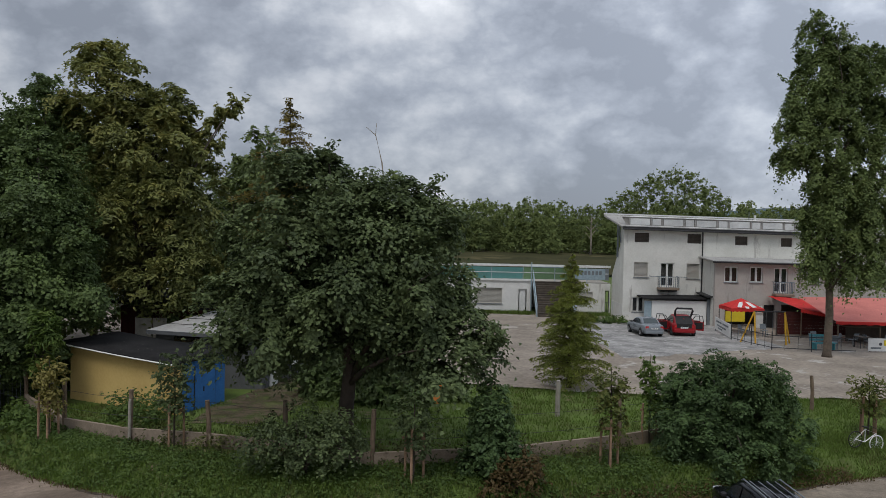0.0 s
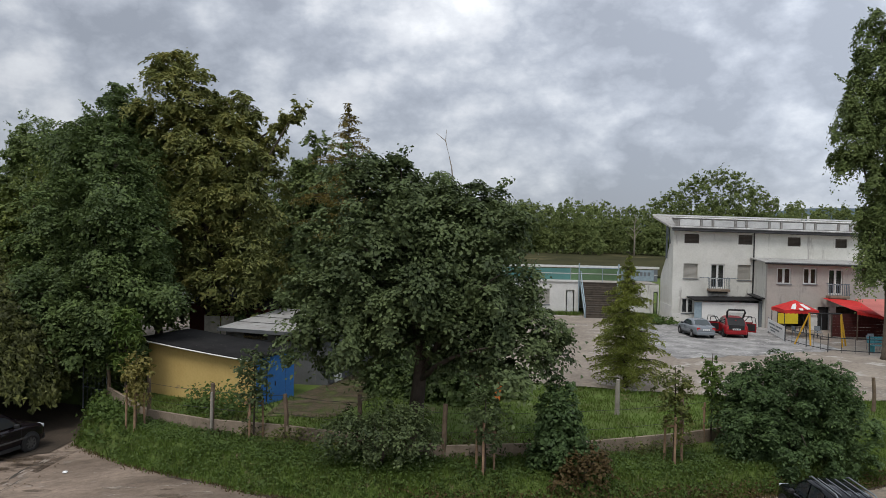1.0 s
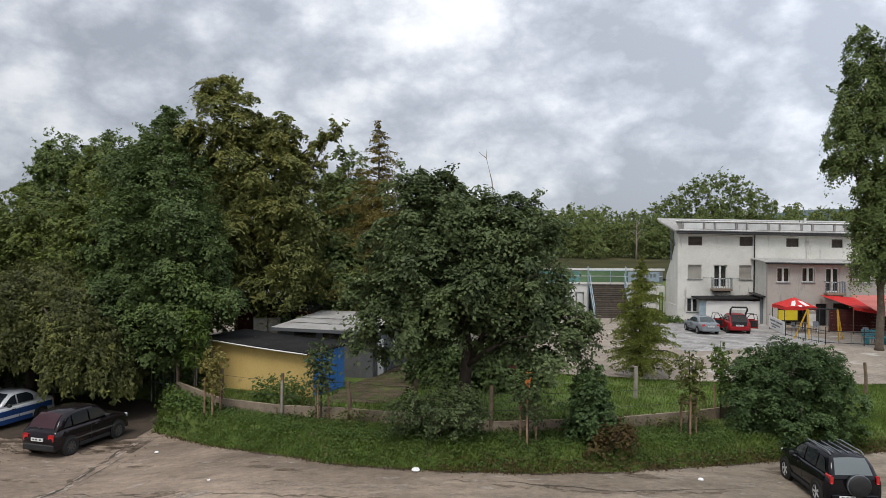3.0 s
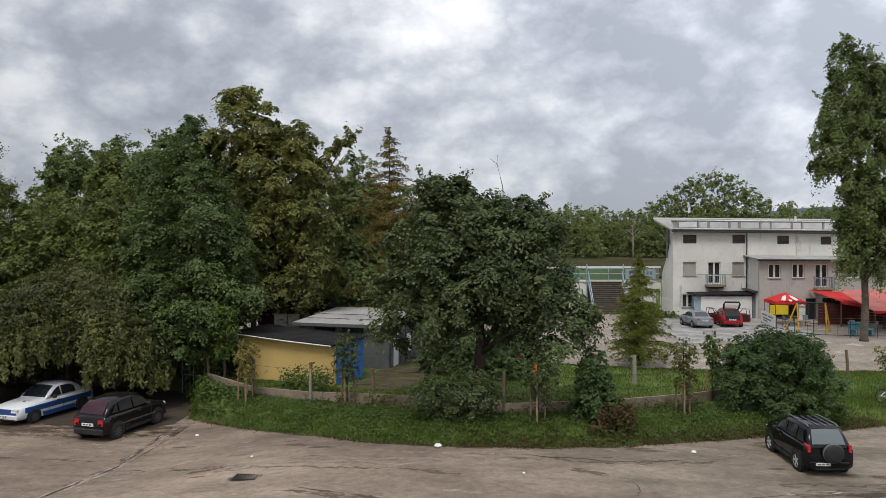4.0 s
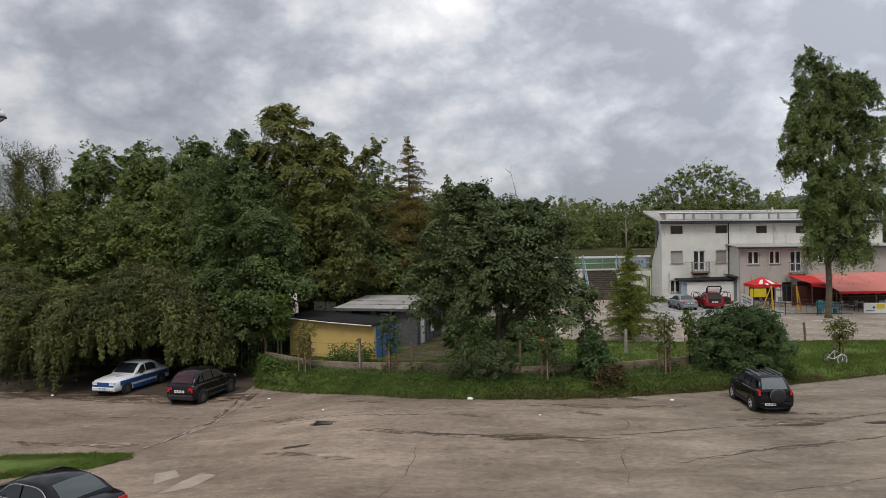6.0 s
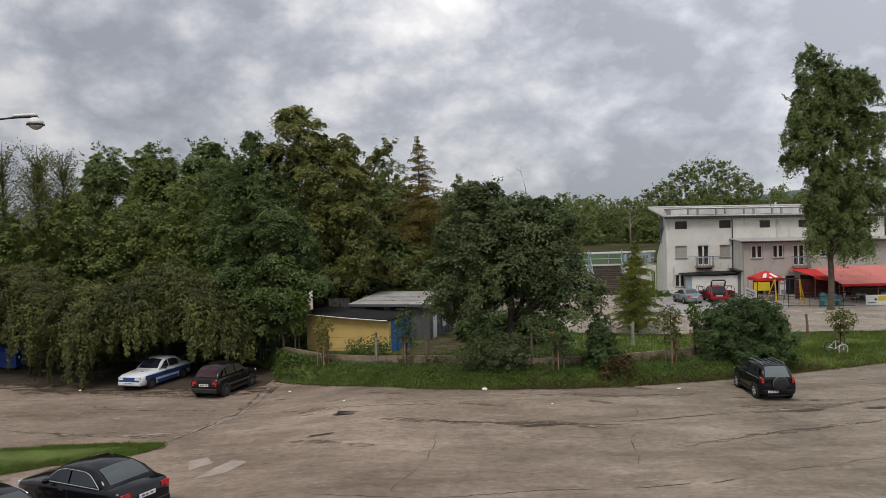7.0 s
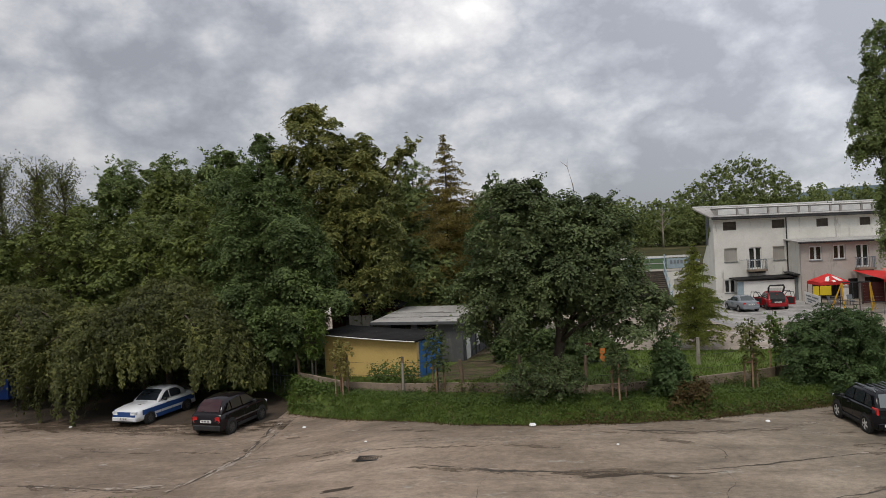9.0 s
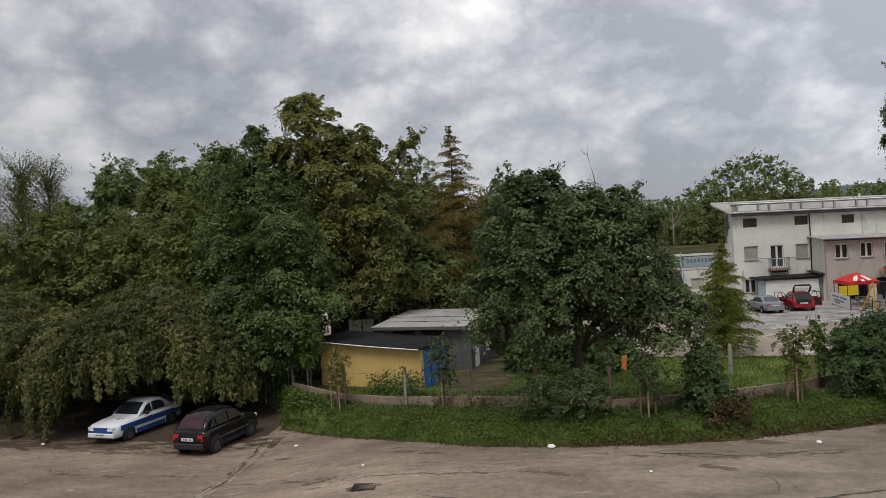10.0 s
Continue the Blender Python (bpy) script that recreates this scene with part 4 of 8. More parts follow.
# ---- boxes with openings ----
def wall_panel(name, x0, x1, z0, z1, y, t, holes, mat, parent, label=""):
    """A wall in the plane y (front) of thickness t with rectangular holes (x0, x1, z0, z1) through it."""
    xs = sorted({x0, x1, *[h[0] for h in holes], *[h[1] for h in holes]})
    zs = sorted({z0, z1, *[h[2] for h in holes], *[h[3] for h in holes]})
    b = Bag()
    ok = lambda a, c, d, e: not any(h[0] - 1e-4 <= a and c <= h[1] + 1e-4 and h[2] - 1e-4 <= d and e <= h[3] + 1e-4 for h in holes)
    for a, c in zip(xs, xs[1:]):
        for d, e in zip(zs, zs[1:]):
            if ok(a, c, d, e):
                b.quad((a, y, d), (c, y, d), (c, y, e), (a, y, e))
                b.quad((a, y + t, d), (a, y + t, e), (c, y + t, e), (c, y + t, d))
    for a, c, d, e in holes:
        b.quad((a, y, d), (a, y, e), (a, y + t, e), (a, y + t, d))
        b.quad((c, y, d), (c, y + t, d), (c, y + t, e), (c, y, e))
        b.quad((a, y, d), (a, y + t, d), (c, y + t, d), (c, y, d))
        b.quad((a, y, e), (c, y, e), (c, y + t, e), (a, y + t, e))
    b.quad((x0, y, z0), (x0, y + t, z0), (x0, y + t, z1), (x0, y, z1))
    b.quad((x1, y, z0), (x1, y, z1), (x1, y + t, z1), (x1, y + t, z0))
    b.quad((x0, y, z1), (x1, y, z1), (x1, y + t, z1), (x0, y + t, z1))
    me = mesh_of(name, b.v, b.f, mat)
    ob = new(name, me)
    ob.parent = parent
    return tagged(ob, label)


def window(parent, x0, x1, z0, z1, y, kind="casement", sill=True, cloth="dimcurtain"):
    """A window set in its opening: frame, panes or shutter slats, and a sill."""
    w = new("window")
    w.parent = parent
    w.location = (x0, y, z0)
    a, h, r = x1 - x0, z1 - z0, 0.10
    fr, fm = 0.09, M["cleanwhite"]
    if kind in ("louvre", "shutter"):
        m = M["louvre"] if kind == "louvre" else M["shutter"]
        part("frame", Bag().box(0, a, r, r + 0.06, 0, 0.05).box(0, a, r, r + 0.06, h - 0.05, h).box(0, 0.05, r, r + 0.06, 0.05, h - 0.05).box(a - 0.05, a, r, r + 0.06, 0.05, h - 0.05), m, w)
        part("backing", Bag().quad((0.02, r + 0.09, 0.02), (a - 0.02, r + 0.09, 0.02), (a - 0.02, r + 0.09, h - 0.02), (0.02, r + 0.09, h - 0.02)), M["curtain"] if kind == "louvre" else m, w)
        n = 6 if kind == "louvre" else 12
        dz = (h - 0.1) / n
        tilt = 0.03 if kind == "louvre" else 0.008
        proto = mesh_of("slat", Bag().add([(0.05, r + 0.05, 0), (a - 0.05, r + 0.05, 0), (a - 0.05, r + 0.05 - tilt, dz * 0.75), (0.05, r + 0.05 - tilt, dz * 0.75), (0.05, r + 0.07, 0), (a - 0.05, r + 0.07, 0), (a - 0.05, r + 0.07 - tilt, dz * 0.75), (0.05, r + 0.07 - tilt, dz * 0.75)], []).v,
                        [(0, 1, 2, 3), (5, 4, 7, 6), (3, 2, 6, 7), (1, 0, 4, 5)], m)
        for i in range(n):
            s = new("slat", proto)
            s.parent, s.location = w, (0, 0, 0.05 + dz * i)
    else:
        leavesn = 2
        b = Bag().box(0, a, r, r + 0.07, 0, fr).box(0, a, r, r + 0.07, h - fr, h).box(0, fr, r, r + 0.07, fr, h - fr).box(a - fr, a, r, r + 0.07, fr, h - fr)
        for k in range(1, leavesn):
            b.box(a * k / leavesn - 0.08, a * k / leavesn + 0.08, r - 0.01, r + 0.07, fr, h - fr)
        if kind == "door":
            b.box(fr, a - fr, r + 0.004, r + 0.066, 0.75, 0.85)
        part("frame", b, fm, w)
        for k in range(leavesn):
            p = part("pane", Bag().quad((a * k / leavesn + 0.06, r + 0.04, fr), (a * (k + 1) / leavesn - 0.06, r + 0.04, fr), (a * (k + 1) / leavesn - 0.06, r + 0.04, h - fr), (a * k / leavesn + 0.06, r + 0.04, h - fr)), M["winglass"], w)
            p.visible_shadow = False
        part("curtain", Bag().quad((0, r + 0.16, 0), (a, r + 0.16, 0), (a, r + 0.16, h), (0, r + 0.16, h)), M[cloth], w)
    if sill:
        part("sill", Bag().box(-0.06, a + 0.06, -0.08, r, -0.05, 0.0), M["greymetal"], w)
    return w


def balcony(parent, x0, x1, y, z, mat):
    b = new("balcony")
    b.parent, b.location = parent, (x0, y, z)
    a, d = x1 - x0, 0.75
    # darker slab and dark block below paint in the shadowed underside
    part("floor_slab", Bag().box(0, a, -d, 0, -0.2, 0, 0.02), M["plinth"], b)
    part("bracket", Bag().box(0.15, a - 0.15, -d * 0.75, 0, -0.34, -0.2, 0.02), M["darkmetal"], b)
    part("rail", Bag().tube([(0.04, 0, 0.92), (0.04, -d + 0.05, 0.92), (a - 0.04, -d + 0.05, 0.92), (a - 0.04, 0, 0.92)], 0.03, 6), mat, b)
    n = 12
    proto = fixed(mesh_of("baluster", Bag().box(-0.015, 0.015, -0.015, 0.015, 0, 0.9).v, Bag().box(-0.015, 0.015, -0.015, 0.015, 0, 0.9).f, mat))
    for i in range(n):
        o = new("baluster", proto)
        o.parent, o.location = b, (0.04 + (a - 0.08) * i / (n - 1), -d + 0.05, 0)
    for sx in (0.04, a - 0.04):
        for k in (0.33, 0.66):
            o = new("baluster", proto)
            o.parent, o.location = b, (sx, -d * k, 0)
    return b


# ---- grandstand building ----
def make_grandstand():
    g = thing("grandstand_building", pose(0, 0, 0), "three-storey pale plastered grandstand building with a slanting sheet roof", "building")
    Y, P = 59.3, 56.3
    top = 7.92
    upper = [(15.3, 16.52, 6.67, 7.47), (19.74, 20.9, 6.65, 7.45), (23.75, 24.81, 6.58, 7.33), (27.6, 28.55, 6.52, 7.25), (31.6, 32.6, 6.5, 7.22)]
    mid = [(15.28, 16.48, 3.7, 4.97), (17.53, 18.69, 2.95, 4.95), (19.73, 20.82, 3.67, 4.94)]
    low = [(15.2, 16.2, 0.75, 2.02)]
    wall_panel("front_wall", 14.4, 36.0, -0.3, top, Y, 0.3, upper + mid + low, M["plaster"], g, "pale grey-cream plaster front")
    for h in upper:
        window(g, *h, Y, "louvre", False)
    window(g, *mid[0], Y, "shutter")
    window(g, *mid[1], Y, "door", False)
    window(g, *mid[2], Y, "shutter")
    window(g, *low[0], Y, "casement")
    balcony(g, 17.25, 18.95, Y, 2.9, M["balconymetal"])
    part("washing_line", Bag().tube([(16.5, Y - 0.68, 3.84), (17.3, Y - 0.7, 3.83)], 0.02, 5).tube([(18.9, Y - 0.7, 3.83), (19.6, Y - 0.68, 3.8)], 0.02, 5).tube([(16.6, Y, 3.84), (16.6, Y - 0.68, 3.84)], 0.02, 5).tube([(19.5, Y, 3.8), (19.5, Y - 0.68, 3.8)], 0.02, 5), M["balconymetal"], g)
    # stepped side, deeper at the foot than at the eaves
    prof = [(59.6, -0.3), (63.6, -0.3), (63.6, 3.5), (63.2, 4.0), (60.7, 6.3), (60.5, top), (59.6, top)]
    b = Bag()
    for x in (14.4, 14.7):
        b.add([(x, y, z) for y, z in prof], [tuple(range(len(prof)))])
    n = len(prof)
    b.add([(14.4, y, z) for y, z in prof] + [(14.7, y, z) for y, z in prof], [(i, (i + 1) % n, (i + 1) % n + n, i + n) for i in range(n)])
    part("side_wall", b, M["plaster"], g, "pale side wall with a slanting rear edge")
    part("rear_wall", Bag().box(14.7, 36, 63.3, 63.6, -0.3, 3.5), M["plaster"], g)
    part("seating_slope", Bag().slab([(14.7, 60.75, 6.2), (36, 60.75, 6.2), (36, 63.3, 3.9), (14.7, 63.3, 3.9)], 0.25), M["concrete"], g)
    part("plinth", Bag().box(14.38, 36, Y - 0.03, Y - 0.002, -0.2, 0.75), M["white"], g, "whitewashed foot of the wall")
    part("side_plinth", Bag().box(14.37, 14.398, Y, 63.55, -0.2, 1.35), M["white"], g)
    # roof: rises towards the river, sheets between upstanding ribs
    x0, x1, ya, za, yb, zb = 14.15, 36.0, 58.85, 7.98, 60.5, 8.98
    xl = 12.9
    roof = part("roof", Bag().slab([(x0, ya, za), (x1, ya, za - 0.35), (x1, yb, zb - 0.35), (xl, yb, zb)], 0.14), M["fibre"], g, "slanting pale sheet roof with raised ribs")
    part("fascia", Bag().add([(x0, ya - 0.03, za + 0.02), (x1, ya - 0.03, za - 0.33), (x1, ya - 0.03, za - 0.53), (x0, ya - 0.03, za - 0.18), (x0, ya - 0.002, za + 0.02), (x1, ya - 0.002, za - 0.33), (x1, ya - 0.002, za - 0.53), (x0, ya - 0.002, za - 0.18)], [(0, 1, 2, 3), (4, 7, 6, 5), (0, 4, 5, 1), (3, 2, 6, 7)]), M["darkmetal"], roof)
    part("eaves_gutter", Bag().tube([(x0, ya - 0.08, za - 0.2), (x1, ya - 0.08, za - 0.55)], 0.06, 8), M["darkmetal"], roof)
    # upright band of white panels along the front edge
    zl = lambda x: za - 0.35 * (x - x0) / (x1 - x0)
    yp = ya + 0.12
    part("panel_backing", Bag().add([(x0 + 0.4, yp + 0.08, zl(x0) + 0.02), (x1, yp + 0.08, zl(x1) + 0.02), (x1, yp + 0.08, zl(x1) + 0.84), (x0 - 0.05, yp + 0.08, zl(x0) + 0.84)], [(0, 1, 2, 3)]), M["fibre"], roof)
    x, k = x0 + 0.55, 0
    while x < x1 - 1.2:
        wdt = (1.75, 0.85, 1.75, 0.8)[k % 4]
        a, c = x + 0.12, x + wdt
        part("sheet", Bag().box(a, c, yp, yp + 0.05, zl(x) + 0.17, zl(x) + 0.70, 0.012), M["roofsheet"], roof)
        part("rib", Bag().box(x - 0.035, x + 0.045, yp - 0.05, yp + 0.07, zl(x) + 0.05, zl(x) + 0.84), M["fibre"], roof)
        x += wdt + 0.1
        k += 1
    part("top_rail", Bag().tube([(x0 - 0.05, yp, zl(x0) + 0.85), (x1, yp, zl(x1) + 0.85)], 0.055, 6), M["cleanwhite"], roof)
    part("foot_rail", Bag().tube([(x0 + 0.3, yp - 0.02, zl(x0) + 0.09), (x1, yp - 0.02, zl(x1) + 0.09)], 0.05, 6), M["cleanwhite"], roof)
    part("edge_strip", Bag().add([(xl - 0.02, yb - 0.02, zb + 0.02), (x1, yb - 0.02, zb - 0.33), (x1, yb + 0.04, zb - 0.33), (xl - 0.02, yb + 0.04, zb + 0.02), (xl - 0.02, yb - 0.02, zb + 0.14), (x1, yb - 0.02, zb - 0.2), (x1, yb + 0.04, zb - 0.2), (xl - 0.02, yb + 0.04, zb + 0.14)], [(0, 1, 5, 4), (2, 3, 7, 6), (4, 5, 6, 7), (3, 0, 4, 7)]), M["cleanwhite"], roof)
    for xx in (14.5, 20, 26, 32):
        part("roof_post", Bag().tube([(xx - 0.2, 61.2, 5.3), (xx - 0.2, 61.2, 8.3), (xx - 0.35, 60.4, 8.8)], 0.08, 8), M["greymetal"], g)
        part("strut", Bag().tube([(xx - 0.15, 60.3, 6.6), (xx - 0.35, 60.4, 8.75)], 0.06, 6), M["greymetal"], g)
    vent = part("chimney", Bag().tube([(25.6, 59.9, 8.2), (25.6, 59.9, 9.15)], 0.1, 8), M["cleanwhite"], roof)
    part("mast", Bag().tube([(25.1, 59.9, 8.2), (25.1, 59.9, 9.4)], 0.03, 6), M["greymetal"], roof)
    # two-storey wing, pinkish
    wing = [(21.79, 22.88, 3.61, 4.88), (23.83, 24.87, 3.63, 4.9), (25.76, 26.86, 2.85, 4.85), (28.4, 29.5, 3.6, 4.85), (31.0, 32.1, 3.6, 4.85)]
    ground = [(21.9, 24.4, 0.0, 1.9), (25.0, 25.9, -0.05, 1.85), (26.4, 29.6, 0.3, 1.9)]
    wall_panel("wing_wall", 21.05, 36.0, -0.3, 5.3, P, 0.3, wing + ground, M["pink"], g, "pinkish grey plaster of the lower wing")
    for i, h in enumerate(wing):
        window(g, *h, P, "door" if i == 2 else "casement", i != 2, "redcurtain" if i < 2 else "dimcurtain")
    balcony(g, 25.6, 27.1, P, 2.8, M["balconymetal"])
    part("wing_side", Bag().box(21.05, 21.35, P + 0.3, Y, -0.3, 5.3), M["plaster"], g)
    ledge = part("ledge_roof", Bag().slab([(20.7, P - 0.45, 5.36), (36, P - 0.45, 5.2), (36, Y - 0.004, 5.42), (20.7, Y - 0.004, 5.58)], 0.10), M["fibre"], g, "weathered lean-to roof of the wing")
    part("gutter", Bag().tube([(20.7, P - 0.5, 5.25), (36, P - 0.5, 5.09)], 0.075, 8), M["darkmetal"], ledge)
    part("drainpipe", Bag().tube([(21.0, Y - 0.09, 7.75), (21.0, Y - 0.09, 5.75), (20.96, Y - 0.09, 0.0)], 0.055, 8), M["darkmetal"], g)
    part("ceiling_slab", Bag().box(21.35, 36, P + 0.3, Y, 2.15, 2.3), M["white"], g)
    part("partition", Bag().box(21.4, 35.9, P + 2.0, P + 2.1, 0, 2.15), M["curtain"], g)
    part("wing_floor", Bag().box(21.35, 36, P + 0.3, Y, -0.2, -0.02), M["concrete"], g)
    part("door_leaf", Bag().box(25.05, 25.85, P + 0.12, P + 0.17, 0.0, 1.82), M["black"], g, "dark entrance door")
    part("notice_panel", Bag().box(21.95, 23.5, P - 0.05, P - 0.01, 0.45, 1.28), M["signyellow"], g, "plain yellow panel")
    part("notice", Bag().box(24.5, 24.9, P - 0.03, P - 0.004, 1.2, 1.75), M["cleanwhite"], g)
    part("dado", Bag().box(24.42, 25.0, P - 0.02, P - 0.003, 0.0, 1.0), M["cleanwhite"], g)
    return g


make_grandstand()


def make_garage():
    """Low white annex before the building."""
    g = thing("garage_annex", pose(15.95, 57.2, 0), "low whitewashed annex with a dark flat roof", "annex")
    part("wall", Bag().box(0.35, 4.8, 0, 0.25, -0.1, 1.95).box(0.35, 0.6, 0.25, 2.05, -0.1, 1.95).box(4.55, 4.8, 0.25, 2.05, -0.1, 1.95), M["white"], g)
    part("roof", Bag().slab([(-0.35, -0.25, 2.12), (5.0, -0.25, 2.22), (5.0, 2.09, 2.3), (-0.35, 2.09, 2.2)], 0.09), M["bitumen"], g)
    part("blue_door", Bag().box(-0.25, 0.33, 0.05, 0.1, 0, 1.9), M["bluemetal"], g, "faded blue metal door")
    part("porch_roof", Bag().slab([(4.6, -0.55, 2.42), (5.7, -0.55, 2.42), (5.7, 2.0, 2.56), (4.6, 2.0, 2.56)], 0.1), M["darkmetal"], g)
    part("porch_door", Bag().box(4.85, 5.45, 0.0, 0.06, -0.05, 2.3), M["greymetal"], g, "grey metal door")
    part("porch_side", Bag().box(5.46, 5.52, -0.45, 2.0, -0.1, 2.35), M["darkmetal"], g)


make_garage()


# ---- low terrace along the river ----
def make_terrace():
    t = thing("terrace_building", pose(0, 0, 0), "long low white terrace building with a teal parapet fence", "building")
    y = 64.0
    holes = [(1.9, 4.5, 0.75, 2.2), (6.0, 6.75, 0.0, 2.1)]
    wall_panel("front_wall", -40, 7.2, -0.3, 2.9, y, 0.3, holes, M["white"], t)
    window(t, *holes[0], y, "shutter")
    part("door_leaf", Bag().box(6.1, 6.65, y + 0.1, y + 0.15, 0.0, 2.05), M["cleanwhite"], t)
    wall_panel("right_wall", 10.7, 14.39, -0.3, 2.75, y, 0.3, [(13.9, 14.3, 0.0, 2.15), (11.6, 12.8, 0.9, 2.0)], M["plaster"], t)
    part("gate", Bag().box(13.92, 13.97, y + 0.1, y + 0.14, 0.0, 2.1).box(14.23, 14.28, y + 0.1, y + 0.14, 0.0, 2.1).box(13.97, 14.23, y + 0.1, y + 0.14, 1.0, 1.05).box(13.97, 14.23, y + 0.1, y + 0.14, 2.05, 2.1).box(14.09, 14.11, y + 0.1, y + 0.14, 0.0, 1.0), M["darkmetal"], t)
    board = part("sign_board", Bag().box(10.95, 13.9, y + 0.06, y + 0.13, 3.1, 4.1), M["bluemetal"], t, "pale blue sign with illegible dark letters")
    for k in range(7):
        part("bar", Bag().box(11.3 + k * 0.34, 11.52 + k * 0.34, y + 0.045, y + 0.056, 3.55, 3.9), M["greymetal"], board)
    part("side_strut", Bag().tube([(1.2, y - 0.9, -0.1), (1.55, y - 0.1, 2.95)], 0.06, 6).tube([(1.2, y - 0.9, -0.1), (1.2, y - 0.1, 2.95)], 0.05, 6), M["bluemetal"], t, "pale blue steel struts")
    part("infill", Bag().box(11.6, 12.8, y + 0.12, y + 0.16, 0.9, 2.0), M["shutter"], t)
    part("deck", Bag().box(-40, 14.4, y + 0.3, y + 5, 2.6, 2.8), M["concrete"], t)
    part("rear_wall", Bag().box(-40, 14.4, y + 4.7, y + 5, -0.3, 2.6), M["white"], t)
    part("band", Bag().box(-40, 7.25, y - 0.12, y + 0.3, 2.88, 3.02), M["cleanwhite"], t, "white edge of the terrace")
    x = -40
    k = 0
    while x < 14:
        x2 = min(x + 2.9, 14.3)
        yy = y + 0.15
        part("fence_panel", Bag().box(x + 0.05, x2 - 0.05, yy, yy + 0.05, 3.06, 4.12), M["teal"] if x < 4 else M["green"] if x < 10 else M["greymetal"], t)
        part("fence_post", Bag().box(x - 0.025, x + 0.025, yy - 0.01, yy + 0.06, 2.8, 4.3), M["bluemetal"], t)
        part("stripe", Bag().box(x + 0.05, x2 - 0.05, yy - 0.02, yy - 0.004, 3.62, 3.68), M["cleanwhite"], t)
        x, k = x2, k + 1
    part("top_rail", Bag().box(-40, 14.4, y + 0.1, y + 0.3, 4.2, 4.4), M["cleanwhite"], t)
    for x in (7.12, 10.68):
        part("gate_post", Bag().tube([(x, y - 0.25, -0.1), (x, y - 0.25, 4.6)], 0.06, 6), M["bluemetal"], t, "tall pale blue steel post")
    part("gate_beam", Bag().tube([(7.12, y - 0.25, 4.2), (10.68, y - 0.25, 4.2)], 0.05, 6), M["bluemetal"], t)
    return t


make_terrace()


def make_stairs():
    s = thing("terrace_stairs", pose(7.3, 60.4, 0), "wide dark wooden outdoor stairs with pale blue railings", "stairs")
    n, run, rise, wd = 16, 0.225, 0.18, 3.3
    for i in range(n):
        part("step", Bag().box(0.06, wd - 0.06, i * run, i * run + 0.27, (i + 1) * rise - 0.06, (i + 1) * rise), M["darkwood"], s)
        part("riser", Bag().box(0.08, wd - 0.08, i * run + 0.02, i * run + 0.05, i * rise, (i + 1) * rise - 0.06), M["darkwood"], s)
    for x in (0.0, wd):
        part("stringer", Bag().add([(x - 0.04, 0, -0.05), (x + 0.04, 0, -0.05), (x + 0.04, n * run, n * rise - 0.25), (x - 0.04, n * run, n * rise - 0.25), (x - 0.04, 0, 0.25), (x + 0.04, 0, 0.25), (x + 0.04, n * run, n * rise + 0.05), (x - 0.04, n * run, n * rise + 0.05)], [(0, 1, 2, 3), (4, 5, 6, 7), (0, 1, 5, 4), (1, 2, 6, 5), (2, 3, 7, 6), (3, 0, 4, 7)]), M["bluemetal"], s)
        part("handrail", Bag().tube([(x, 0, 0.0), (x, 0, 1.0), (x, n * run, n * rise + 1.0), (x, n * run + 0.3, n * rise + 1.0)], 0.045, 6), M["bluemetal"], s)
        for k in (5, 10, 15):
            part("baluster", Bag().tube([(x, k * run, k * rise), (x, k * run, k * rise + 1.0)], 0.035, 6), M["bluemetal"], s)


make_stairs()


